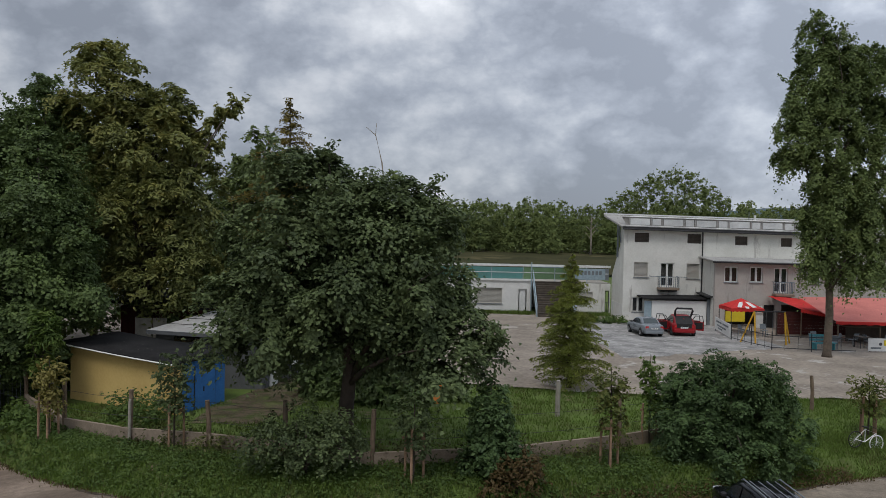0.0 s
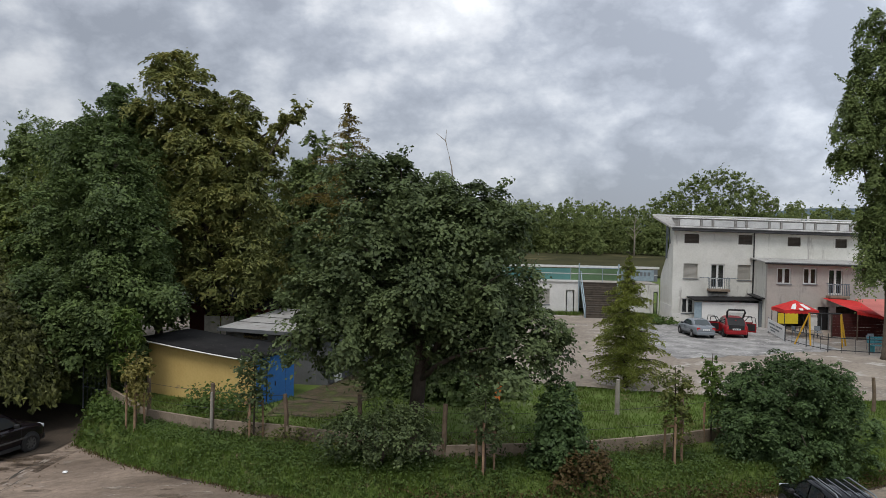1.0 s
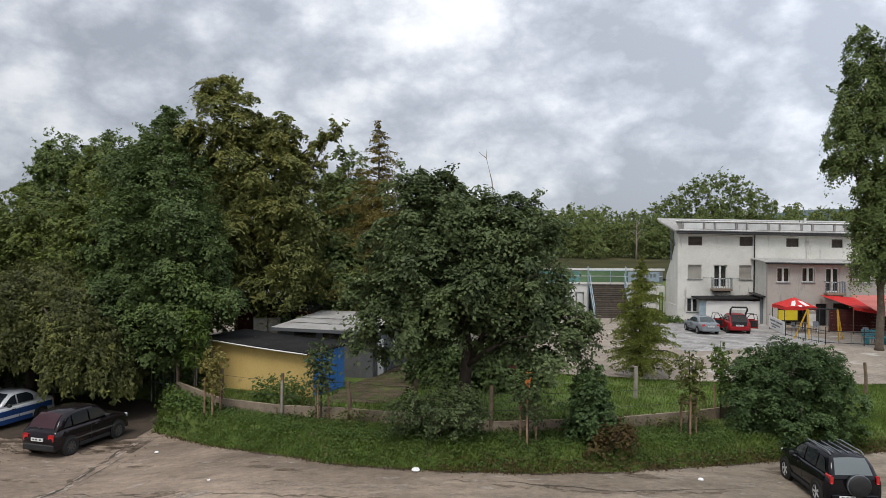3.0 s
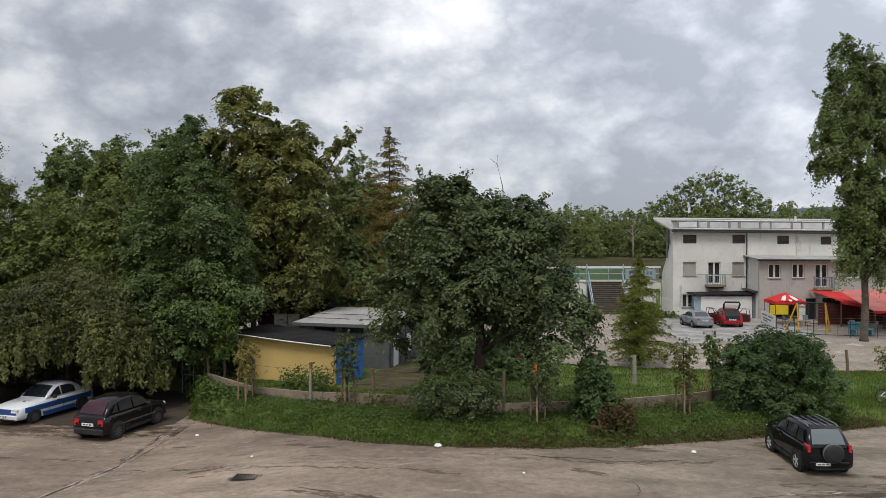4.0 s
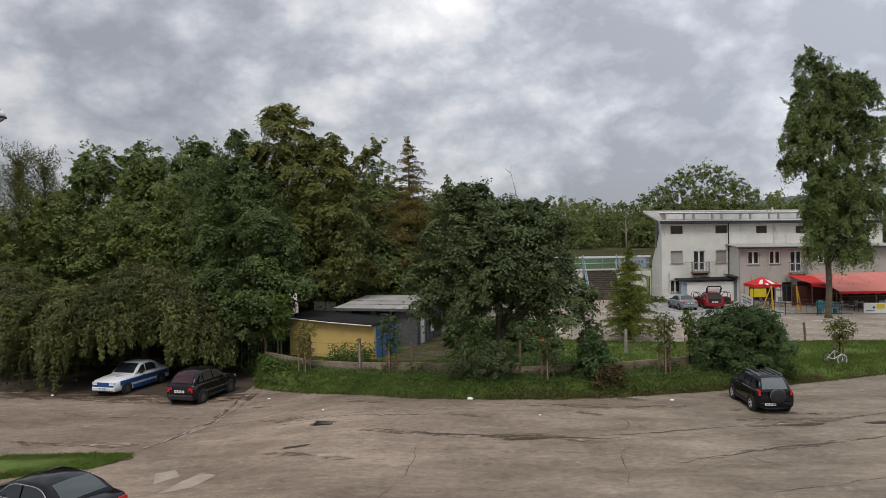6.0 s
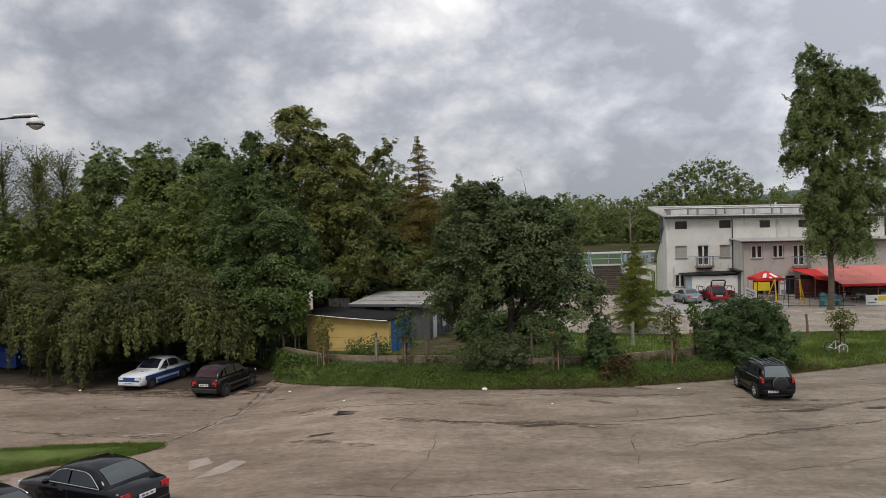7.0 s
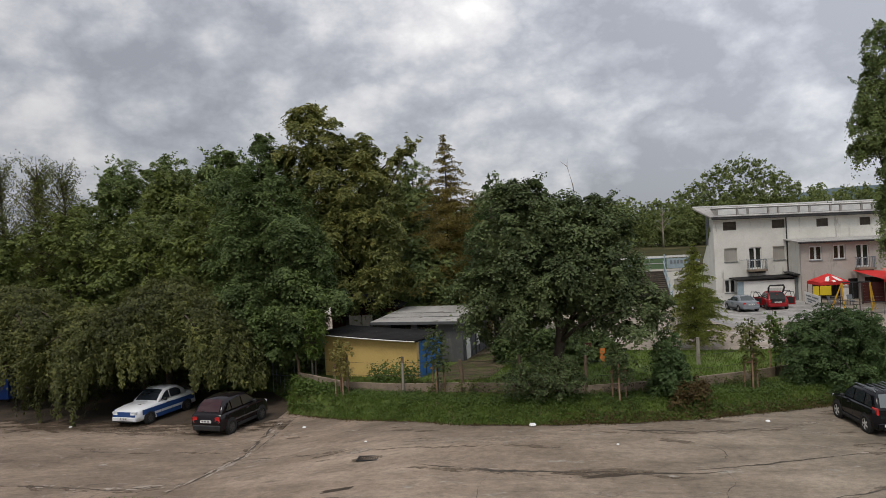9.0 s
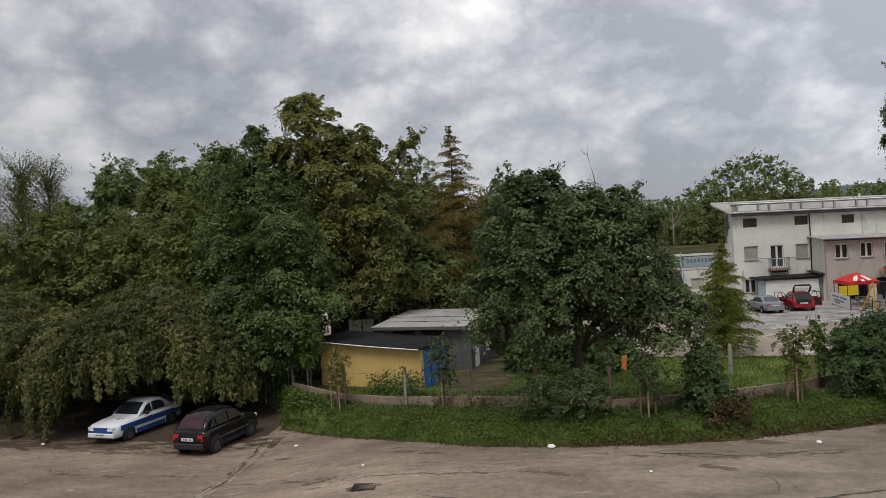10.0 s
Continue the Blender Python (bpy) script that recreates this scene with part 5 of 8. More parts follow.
# ---- sheds by the fence ----
def make_yellow_shed():
    ax, ay = -14.5, 25.6
    bx, by = -9.35, 22.9
    ln = math.hypot(bx - ax, by - ay)
    turn = math.degrees(math.atan2(by - ay, bx - ax))
    z = 0.69
    s = thing("yellow_shed", pose(ax, ay, z, 0, 0, turn), "low yellow rendered shed with a black bitumen roof and blue gable", "shed")
    d = 2.15
    part("front_wall", Bag().add([(0, 0, -0.25), (ln, 0, -0.25), (ln, 0, 1.77), (0, 0, 1.95), (0, 0.2, -0.25), (ln, 0.2, -0.25), (ln, 0.2, 1.77), (0, 0.2, 1.95)], [(0, 1, 2, 3), (4, 7, 6, 5), (0, 3, 7, 4), (1, 5, 6, 2), (3, 2, 6, 7)]), M["yellow"], s)
    part("gable_wall", Bag().add([(ln - 0.18, 0.2, -0.25), (ln, 0.2, -0.25), (ln, d, -0.25), (ln - 0.18, d, -0.25), (ln - 0.18, 0.2, 1.77), (ln, 0.2, 1.77), (ln, d, 1.87), (ln - 0.18, d, 1.87)], [(3, 2, 1, 0), (4, 5, 6, 7), (0, 1, 5, 4), (1, 2, 6, 5), (2, 3, 7, 6), (3, 0, 4, 7)]), M["blue"], s, "blue painted end wall")
    part("left_wall", Bag().box(0, 0.18, 0.2, d, -0.25, 1.93), M["yellow"], s)
    part("rear_wall", Bag().box(0.18, ln - 0.18, d - 0.18, d, -0.25, 1.78), M["yellow"], s)
    part("door", Bag().box(ln + 0.003, ln + 0.04, 0.75, 1.65, -0.1, 1.62), M["blue"], s, "blue plank door")
    part("door_gap", Bag().box(ln + 0.003, ln + 0.012, 0.71, 0.75, -0.1, 1.64).box(ln + 0.003, ln + 0.012, 1.65, 1.69, -0.1, 1.64).box(ln + 0.041, ln + 0.06, 1.1, 1.14, 0.7, 0.86), M["black"], s)
    part("corner_post", Bag().box(ln - 0.1, ln + 0.012, -0.02, 0.1, -0.2, 1.76), M["yellow"], s)
    n = 10
    v, f = [], []
    for i in range(n + 1):
        q = i / n
        x = -0.3 + (ln + 0.42) * q
        zt = 1.98 - 0.18 * q - 0.03 * math.sin(math.pi * q)
        for yy, dz in ((-0.28, 0), (d * 0.5, 0.05), (d + 0.12, 0.10)):
            v.append((x, yy, zt + dz + 0.1 + 0.02 * noise.noise((x, yy, 2.0))))
    for i in range(n):
        for k in range(2):
            f.append((i * 3 + k, i * 3 + k + 1, i * 3 + k + 4, i * 3 + k + 3))
    m = len(v)
    v += [(a, c, e - 0.1) for a, c, e in v]
    f += [tuple(m + j for j in reversed(q)) for q in f[:]]
    for i in range(n):
        for k in (0, 2):
            f.append((i * 3 + k, (i + 1) * 3 + k, m + (i + 1) * 3 + k, m + i * 3 + k))
    for i in (0, n):
        f += [(i * 3, i * 3 + 1, m + i * 3 + 1, m + i * 3), (i * 3 + 1, i * 3 + 2, m + i * 3 + 2, m + i * 3 + 1)]
    roof = part("roof", Bag().add(v, f), M["bitumen"], s, "black bitumen sheet roof", True)
    edge = [(-0.3 + (ln + 0.42) * i / n, -0.30, 2.01 - 0.18 * i / n - 0.03 * math.sin(math.pi * i / n)) for i in range(n + 1)]
    part("eaves_board", Bag().tube(edge, 0.028, 4), M["plaster"], roof, "pale eaves board")
    return s


make_yellow_shed()


def make_grey_shed():
    s = thing("grey_shed", pose(-12.2, 27.83, 0.72, 0, 0, -14), "long grey metal-clad shed with a pale fibre-cement roof", "shed")
    ln, d, h = 4.9, 4.6, 2.15
    part("front_wall", Bag().box(0, ln, 0, 0.12, -0.25, h), M["slate"], s)
    part("side_wall", Bag().box(ln - 0.12, ln, 0.12, d, -0.25, h), M["slate"], s)
    part("left_wall", Bag().box(0, 0.12, 0.12, d, -0.25, h), M["slate"], s)
    part("rear_wall", Bag().box(0.12, ln - 0.12, d - 0.12, d, -0.25, h), M["slate"], s)
    for i in range(7):
        part("cover_strip", Bag().box(ln + 0.003, ln + 0.03, 0.2 + i * 0.68, 0.26 + i * 0.68, -0.2, h), M["slate"], s)
    for k, x in enumerate((0.9, 2.4)):
        part("window", Bag().box(x, x + 1.15, -0.02, -0.003, h - 0.34, h - 0.1), M["winglass"], s)
    part("door", Bag().box(ln + 0.003, ln + 0.05, 0.55, 1.15, -0.1, 1.75), M["cleanwhite"], s, "white side door")
    part("panel", Bag().box(ln + 0.003, ln + 0.05, 2.4, 2.95, 0.6, 1.5), M["cleanwhite"], s, "white box on the wall")
    roof = part("roof", Bag().slab([(-0.2, -0.3, h + 0.1), (ln + 0.25, -0.3, h + 0.1), (ln + 0.25, d + 0.2, h + 0.42), (-0.2, d + 0.2, h + 0.42)], 0.08), M["fibre"], s, "pale weathered roof sheets")
    for i in (1, 2):
        part("joint", Bag().add([(-0.2, -0.25 + i * 1.3, h + 0.115 + i * 0.0815), (ln + 0.25, -0.25 + i * 1.3, h + 0.115 + i * 0.0815), (ln + 0.25, -0.17 + i * 1.3, h + 0.12 + i * 0.0815), (-0.2, -0.17 + i * 1.3, h + 0.12 + i * 0.0815)], [(0, 1, 2, 3)]), M["bitumen"], roof)
    part("fascia", Bag().box(-0.2, ln + 0.25, -0.34, -0.305, h - 0.05, h + 0.1), M["slate"], s)
    return s


make_grey_shed()


def make_back_wall():
    w = thing("board_wall", pose(-14.2, 30.6, 0.5, 0, 0, 12), "pale board wall beside a dark red boarded hut", "wall")
    for i in range(2):
        part("panel", Bag().box(i * 0.65, i * 0.65 + 0.6, 0, 0.06, 0.2, 2.55), M["concrete"], w)
    part("post", Bag().box(-0.1, 0.0, 0, 0.1, -0.2, 2.6), M["concrete"], w)
    h = thing("red_hut", pose(-15.8, 32.4, 0.5, 0, 0, -8), "dark red boarded hut with a low roof", "hut")
    part("wall", Bag().box(0, 4.2, 0, 3, -0.2, 2.9), M["redwall"], h)
    part("roof", Bag().slab([(-0.3, -0.4, 3.15), (4.5, -0.4, 2.95), (4.5, 3.3, 3.3), (-0.3, 3.3, 3.5)], 0.1), M["bitumen"], h)


make_back_wall()
# ---- trees ----
maple = broadleaf("maple_tree", -3.0, 18.9, [(-0.9, 0, 6.0, 2.6, 2.5, 2.4), (1.1, -0.2, 5.6, 2.1, 2.3, 2.2), (-2.2, -0.3, 4.6, 1.8, 2.1, 1.7), (2.8, -0.5, 4.0, 1.5, 1.9, 1.05), (0.0, -0.5, 4.7, 2.2, 2.0, 1.2), (-1.3, 0.2, 7.9, 1.8, 1.6, 1.5), (1.9, 0.2, 7.5, 1.2, 1.2, 1.3), (0.4, 0.1, 7.8, 1.3, 1.2, 1.2), (2.7, -0.3, 5.2, 0.9, 1.0, 0.9), (-0.6, 0.1, 8.9, 0.6, 0.6, 0.5)],
          "dense dark green maple with a broad crown", L["maple"], M["bark"], 0.22, 0.3, 200, 540, 0.75, 0.13, 11, 14, inner=0.2)
broadleaf("maple_tree", -17.4, 28.0, [(-1.2, 1.6, 9.2, 2.6, 2.4, 3.0), (-2.2, 0.2, 6.8, 2.1, 2.3, 2.6), (2.0, -2.2, 6.0, 2.0, 2.3, 2.7), (-1.7, 3.6, 11.9, 1.7, 1.6, 1.6), (1.8, -2.8, 4.4, 2.0, 2.0, 1.6), (-1.3, -2.2, 4.4, 2.0, 2.0, 1.7), (-3.6, 3.0, 10.6, 1.7, 1.6, 1.7), (-2.1, 4.6, 13.6, 0.8, 0.7, 0.8), (0.9, -3.4, 2.7, 2.1, 1.6, 1.4), (0.5, -0.6, 8.0, 2.0, 2.0, 2.2)],
          "tall dark green maple with dense clumped leaves", L["dark"], M["bark"], 0.26, 0.3, 220, 520, 0.85, 0.145, 12, 14, inner=0.2)
broadleaf("ash_tree", -14.6, 32.0, [(-1.4, 0, 12.0, 2.4, 2.2, 2.7), (0.6, 0, 10.7, 2.4, 2.2, 2.7), (1.9, -0.4, 8.4, 1.7, 2.2, 2.7), (-0.4, -0.6, 7.4, 2.8, 2.5, 3.0), (-2.0, 0, 14.6, 1.2, 1.0, 1.3), (1.4, -0.5, 5.0, 2.3, 2.1, 2.0), (1.4, 0, 12.8, 1.0, 0.9, 0.9), (3.2, 0, 12.0, 0.5, 0.35, 0.25), (3.8, 0, 12.5, 0.45, 0.3, 0.22), (4.3, 0, 12.85, 0.35, 0.25, 0.18), (2.8, 0, 10.8, 0.9, 0.8, 0.8)],
          "tall ash turning brown with loose upper branches", L["brown"], M["bark"], 0.28, 0.35, 190, 360, 0.8, 0.25, 13, 16, ratio=0.40, lump=0.35, inner=0.15)
# a dead leader stands out above the maple's crown
lead = [(x, y, z - gz(-3.0, 18.9) + 0.05) for x, y, z in [(0.95, 0.0, 8.77), (0.91, 0.0, 9.1), (0.72, 0.0, 9.86), (0.45, 0.0, 10.08), (0.74, 0.0, 10.19)]]
part("dead_leader", Bag().tube([lead[0], lead[1], lead[2], lead[3]], [0.022, 0.02, 0.014, 0.006], 5).tube([lead[2], lead[4]], [0.012, 0.005], 5), M["deadwood"], maple)
for i, (x, y, h, w) in enumerate([(-56.2, 80, 20.8, 4.2), (-48.9, 80, 20.9, 4.2), (-25.5, 38, 12.4, 2.8), (-37.0, 40, 11.9, 3.0), (-22.0, 42, 13.6, 2.6), (-33, 34, 11.0, 3.0), (-27.5, 33, 10.2, 3.0), (-39, 33, 10.6, 3.0), (-23.2, 31, 9.8, 2.6), (-44, 38, 12.0, 3.4), (-31.5, 41, 11.0, 3.0), (-29.0, 44, 12.4, 2.6), (-33.5, 60, 18.4, 3.2), (-40.5, 62, 16.6, 3.0)]):
    g = np.random.default_rng(300 + i)
    lob = [(0, 0, h * 0.62, w, w, h * 0.30), (w * 0.5, -0.4, h * 0.42, w * 0.9, w * 0.9, h * 0.26), (-w * 0.5, -0.3, h * 0.45, w * 0.9, w * 0.9, h * 0.28), (g.uniform(-0.6, 0.6), 0, h * 0.82, w * 0.8, w * 0.8, h * 0.16), (g.uniform(-1.4, 1.4), 0, h * 0.74, w * 0.8, w * 0.8, h * 0.14), (0, -0.8, h * 0.25, w * 1.1, w, h * 0.2)]
    # three far trees take lighter leaves: their sunlit look is put in the colour
    broadleaf("lime_tree", x, y, lob, "mixed green and yellowing broadleaf tree in a dense row", L["poplar"] if i in (0, 1, 12) else L["back"], M["bark"], 0.2, 0.3, 230 if y > 50 else 105, 270 if y > 50 else 240, 1.0 if y > 50 else 0.8, 0.25 if y > 50 else 0.185, 310 + i, 7, lump=0.2 if y > 50 else 0.3, group="trees behind the yard", simple=True)
for i, (x, y, h, w) in enumerate([(-19.5, 33, 9.0, 2.6), (-12.3, 40.5, 12.2, 1.7), (-6.6, 47, 9.2, 2.2), (-5.2, 60.0, 12.8, 2.2), (-3.2, 57, 10.5, 2.2), (-14, 44, 11.0, 3), (-19, 41, 12.6, 3), (-7.0, 52, 11.0, 2.4), (-11.7, 42, 13.4, 2.0), (-10.5, 34.5, 7.6, 2.0), (-5.0, 38.0, 9.4, 2.2), (-6.6, 41, 10.6, 1.8)]):
    lob = [(0, 0, h * 0.62, w, w, h * 0.32), (w * 0.4, -0.4, h * 0.4, w, w, h * 0.26), (-w * 0.4, -0.3, h * 0.42, w, w, h * 0.28), (0, 0, h * 0.86, w * 0.55, w * 0.55, h * 0.14), (w * 0.6, 0, h * 0.72, w * 0.5, w * 0.5, h * 0.12)]
    broadleaf("elm_tree", x, y, lob, "olive green broadleaf tree behind the sheds", L["forest"], M["bark"], 0.18, 0.3, 80, 240, 0.85, 0.21, 340 + i, 6, lump=0.3, group="trees behind the sheds", simple=True)


def bare_tree(x, y, h, seed):
    """Half bare tree: many fine upright twigs with few leaves."""
    t = thing("birch_tree", pose(x, y, gz(x, y) - 0.05), "thin half-bare tree with sparse yellowing leaves", "tree", "half-bare trees")
    g = np.random.default_rng(seed)
    part("trunk", Bag().tube([(0, 0, 0), (0.1, 0, h * 0.4), (0.0, 0.1, h * 0.7), (0.1, 0, h)], [0.16, 0.12, 0.06, 0.012], 8), M["bark"], t, smooth=True)
    b, C = Bag(), []
    for i in range(96):
        z0 = h * g.uniform(0.3, 0.88)
        q, r = g.uniform(0, 6.28), g.uniform(2.0, 5.2) * (1.12 - z0 / h)
        e = (r * math.cos(q), r * math.sin(q), min(h + 0.3, z0 + g.uniform(0.8, 2.4)))
        p = limb_path((0.05, 0, z0), e, g)
        b.tube(p, [0.035, 0.028, 0.02, 0.014, 0.006], 4)
        for k in range(90):
            j, f = int(g.integers(0, 4)), g.uniform()
            s = np.array(p[j]) * (1 - f) + np.array(p[j + 1]) * f
            C.append(s + g.normal(size=3) * 0.19)
    tagged(part("twig_work", b, M["bark"], t), kind="stuff")
    leaves("crown", C, g.normal(size=(len(C), 3)), 0.13, L["sapling"], t)


bare_tree(-38.4, 38, 14.4, 71)
bare_tree(-36.0, 37.4, 13.7, 72)
bare_tree(-41.2, 38, 14.8, 73)


def conifer(name, x, y, h, r, label, mat, levels, per, twigs, seed, skirt=0.5, droop=0.35, size=0.3, tw=0.22, bark="bark", top=0.0, taper=0.85, uneven=0.2, thin=0.0):
    """Whorls of drooping branches dressed with needle sprays."""
    t = thing(name, pose(x, y, gz(x, y) - 0.05), label, "tree")
    g = np.random.default_rng(seed)
    part("trunk", Bag().tube([(0, 0, 0), (0, 0, h * 0.5), (0.03, 0, h)], [0.05 + 0.014 * h, 0.03 + 0.006 * h, 0.012], 8), M[bark], t, smooth=True)
    b, C, N = Bag(), [], []
    for i in range(levels):
        q = i / (levels - 1)
        z0 = skirt + (h - skirt - 0.1) * q
        zr = z0
        rr = r * (1 - q) ** taper * (0.85 + 0.3 * g.uniform()) + 0.1
        for k in range(max(4, int(per * (1 - 0.5 * q)))):
            a = 2 * math.pi * (k + g.uniform(0, 0.8)) / per * 1.0 + i * 1.1
            if per > max(4, int(per * (1 - 0.5 * q))):
                a = g.uniform(0, 6.283)
            z0 = min(h - 0.05, zr + uneven * 1.1 * g.normal() * (1.15 - q))
            if q > 0.62 and g.uniform() < thin:
                continue
            ln = rr * min(1, 0.72 + 2.2 * q) * g.uniform(0.95 - uneven, 0.95 + uneven)
            d = np.array([math.cos(a), math.sin(a), 0])
            pts = [np.array([0, 0, z0]) + d * ln * s + np.array([0, 0, 0.18 * ln * math.sin(s * 2.2) - droop * ln * s * s + 0.25 * top * q * s]) for s in (0, 0.35, 0.7, 1)]
            b.tube([tuple(p) for p in pts], [0.022, 0.016, 0.01, 0.004], 4)
            for s in g.uniform(0.12, 1.05, int(twigs * (0.07 + 0.93 * min(1, 1.7 * (1 - q))))):
                p = np.array([np.interp(s, (0, 0.35, 0.7, 1), [v[j] for v in pts]) for j in range(3)])
                side = np.array([-d[1], d[0], 0]) * g.normal() * 0.16 * ln
                C.append(p + side * (1.1 - s * 0.5) + np.array([0, 0, -abs(g.normal()) * 0.10]))
                N.append(np.array([0, 0, 0.8]) + d * 0.5 + g.normal(size=3) * 0.6)
    tagged(part("bough_work", b, M[bark], t), kind="stuff")
    leaves("needles", C, N, size * g.uniform(0.7, 1.3, len(C)), mat, t, tw)
    return t


conifer("spruce_tree", 5.05, 29.4, 5.85, 1.95, "young yellowish-green spruce on the lawn", L["spruce"], 22, 13, 105, 81, 0.6, 0.14, 0.18, 0.13, taper=0.88, uneven=0.18)
conifer("larch_tree", -8.7, 36.0, 13.4, 4.0, "slender browning larch with a feathery pointed crown", L["larch"], 66, 10, 120, 82, 0.8, 0.12, 0.23, 0.15, taper=0.8, uneven=0.6, thin=0.3)
conifer("pine_tree", -5.75, 31.2, 9.9, 2.7, "dark pine behind the maple", L["shrub"], 26, 9, 34, 83, 2, 0.02, 0.38, 0.2, top=1.0)


def weeping(x, y, h, domes, low, seed, label):
    """Arching limbs carry overlapping umbrellas (x, y, top, rx, ry, tresses) of leafy strands that hang down to the height low(x)."""
    t = thing("weeping_tree", pose(x, y, gz(x, y, False) - 0.05), label, "tree")
    g = np.random.default_rng(seed)
    part("trunk", Bag().tube([(0, 0, 0), (0.1, 0, 1.2), (0, 0.1, 2.4), (0.1, 0, h * 0.7)], [0.3, 0.22, 0.2, 0.1], 10), M["bark"], t, smooth=True)
    for i in range(14):
        d = domes[i % len(domes)]
        q = 2.4 * i + g.uniform(-0.2, 0.2)
        e = (d[0] + d[3] * 0.7 * math.cos(q), d[1] + d[4] * 0.7 * math.sin(q), d[2] * g.uniform(0.72, 0.85))
        part("limb", Bag().tube([(0, 0, 2.2), (e[0] * 0.3, e[1] * 0.3, h * 0.72), (e[0] * 0.7, e[1] * 0.7, max(h * 0.8, e[2] + 0.2)), e], [0.1, 0.075, 0.05, 0.02], 6), M["bark"], t, smooth=True)
    C, N = [], []
    for cx, cy, top, rx, ry, count in domes:
        for i in range(count):
            q, s = g.uniform(0, 2 * math.pi), g.uniform(0.03, 1.0) ** 0.62
            wave = 1 + 0.12 * math.sin(3 * q + 1 + cx) + 0.08 * math.sin(7 * q + cy)
            out = np.array([math.cos(q), math.sin(q), 0.0])
            bx, by = cx + rx * s * wave * out[0], cy + ry * s * wave * out[1]
            bz = top * (1 - 0.45 * s ** 2.3) + 0.16 * g.normal() + 0.25 * noise.noise((bx * 0.8, by * 0.8, seed))
            floor_z = low(bx, by) + 0.2 * g.normal()
            if bz < floor_z + 0.2:
                continue
            ln = min(g.uniform(0.5, 1.1) + (2.9 if floor_z < 0.9 else 1.5) * s * g.uniform(0.2, 1.0), bz - floor_z)
            m = int(54 * ln) + 24
            u = g.uniform(0, 1, m) ** 0.85
            away = (0.75 - 0.3 * s) * np.sqrt(u) - 0.35
            wide = (0.17 * (1 - 0.6 * u))[:, None]
            p = np.stack([bx + out[0] * away, by + out[1] * away, bz + 0.22 * np.sin(3.0 * np.minimum(1, u * 2.2)) - ln * u ** 1.5], 1) + g.normal(size=(m, 3)) * wide * np.array([1, 1, 0.6])
            C.append(p)
            N.append(out * (0.35 + 0.6 * u[:, None]) + np.array([0, 0, 1.0]) * (1.0 - 0.65 * u[:, None]) + g.normal(size=(m, 3)) * 0.28)
    C, N = np.concatenate(C), np.concatenate(N)
    leaves("crown", C, N, 0.172 * g.uniform(0.7, 1.3, len(C)), L["weep"], t, 0.46, 2.0, simple=True)


def over_cars(v, w):
    """Foot of the hanging strands: to the ground beside the bay, an open arch over the parked cars."""
    if -2.2 < v < 3.2:
        return 1.6 if -0.1 < v < 0.7 else 2.5 - 0.10 * (v - 1.4) ** 2
    return 1.2 if v >= 3.2 else 0.25


weeping(-22.9, 25.5, 5.9, [(0.4, 0.4, 5.9, 5.0, 3.8, 300), (-3.3, -1.4, 5.0, 3.0, 3.4, 270), (2.6, -0.9, 5.1, 3.0, 3.2, 270), (-0.6, -2.0, 5.2, 3.0, 2.9, 260), (4.0, -0.6, 4.2, 2.2, 2.8, 170), (-1.0, 2.0, 6.3, 4.0, 2.6, 160)], over_cars, 91, "broad weeping tree with hanging leafy strands over parked cars")
weeping(-33.5, 27.5, 6.2, [(0, 0.4, 6.2, 4.6, 3.6, 300), (2.4, -1.3, 5.0, 3.0, 3.0, 260), (-2.6, -1.0, 5.3, 2.8, 3.0, 220)], lambda v, w: 0.5 if v > 2.4 else 2.4, 92, "drooping leafy tree at the edge of the yard")

broadleaf("poplar_tree", 21.9, 40.6, [(0.3, 0, 13.0, 2.5, 2.2, 3.9), (-1.9, 0, 12.6, 1.6, 1.5, 2.3), (-0.8, 0, 17.9, 1.5, 1.4, 2.6), (0.4, 0, 16.2, 1.6, 1.5, 2.8), (2.1, 0, 16.2, 1.4, 1.4, 2.5), (-2.0, 0, 15.4, 1.2, 1.1, 1.8), (3.0, 0, 13.6, 1.6, 1.5, 3.2), (0.9, 0, 8.6, 2.0, 1.8, 2.6), (-0.8, -0.5, 6.6, 1.0, 1.0, 2.0), (1.6, -0.5, 5.6, 1.6, 1.3, 2.0), (0.2, -0.8, 9.8, 1.9, 1.2, 2.2), (3.2, 0, 9.2, 1.6, 1.5, 2.6), (-0.6, -0.6, 8.6, 1.1, 1.0, 1.7), (0.4, -0.9, 6.9, 0.9, 0.6, 1.3), (-1.0, -0.4, 5.4, 0.8, 0.8, 1.5), (-1.0, -0.3, 8.4, 1.0, 1.0, 1.5)],
          "tall ragged poplar with a pale trunk by the cafe", L["poplar"], M["palebark"], 0.21, 0.27, 420, 360, 0.62, 0.145, 14, 16, lump=0.3, inner=0.12, lay=0.45, rise=0.9)
broadleaf("round_shrub", 8.3, 20.5, [(0, 0, 2.0, 1.95, 1.8, 1.55), (-1.2, -0.2, 1.5, 1.2, 1.5, 1.15), (1.35, -0.2, 1.6, 1.1, 1.5, 1.2), (0.4, 0, 2.9, 1.2, 1.2, 0.8), (0.2, -0.6, 0.95, 2.2, 1.6, 0.85), (1.25, 0, 2.5, 1.0, 1.1, 0.85), (-0.95, 0, 2.45, 1.0, 1.1, 0.8)],
          "large rounded glossy green shrub on the verge", L["shrub"], M["bark"], 0.08, 0.2, 230, 330, 0.36, 0.092, 15, 8, "shrub", lump=0.10, ratio=0.6)
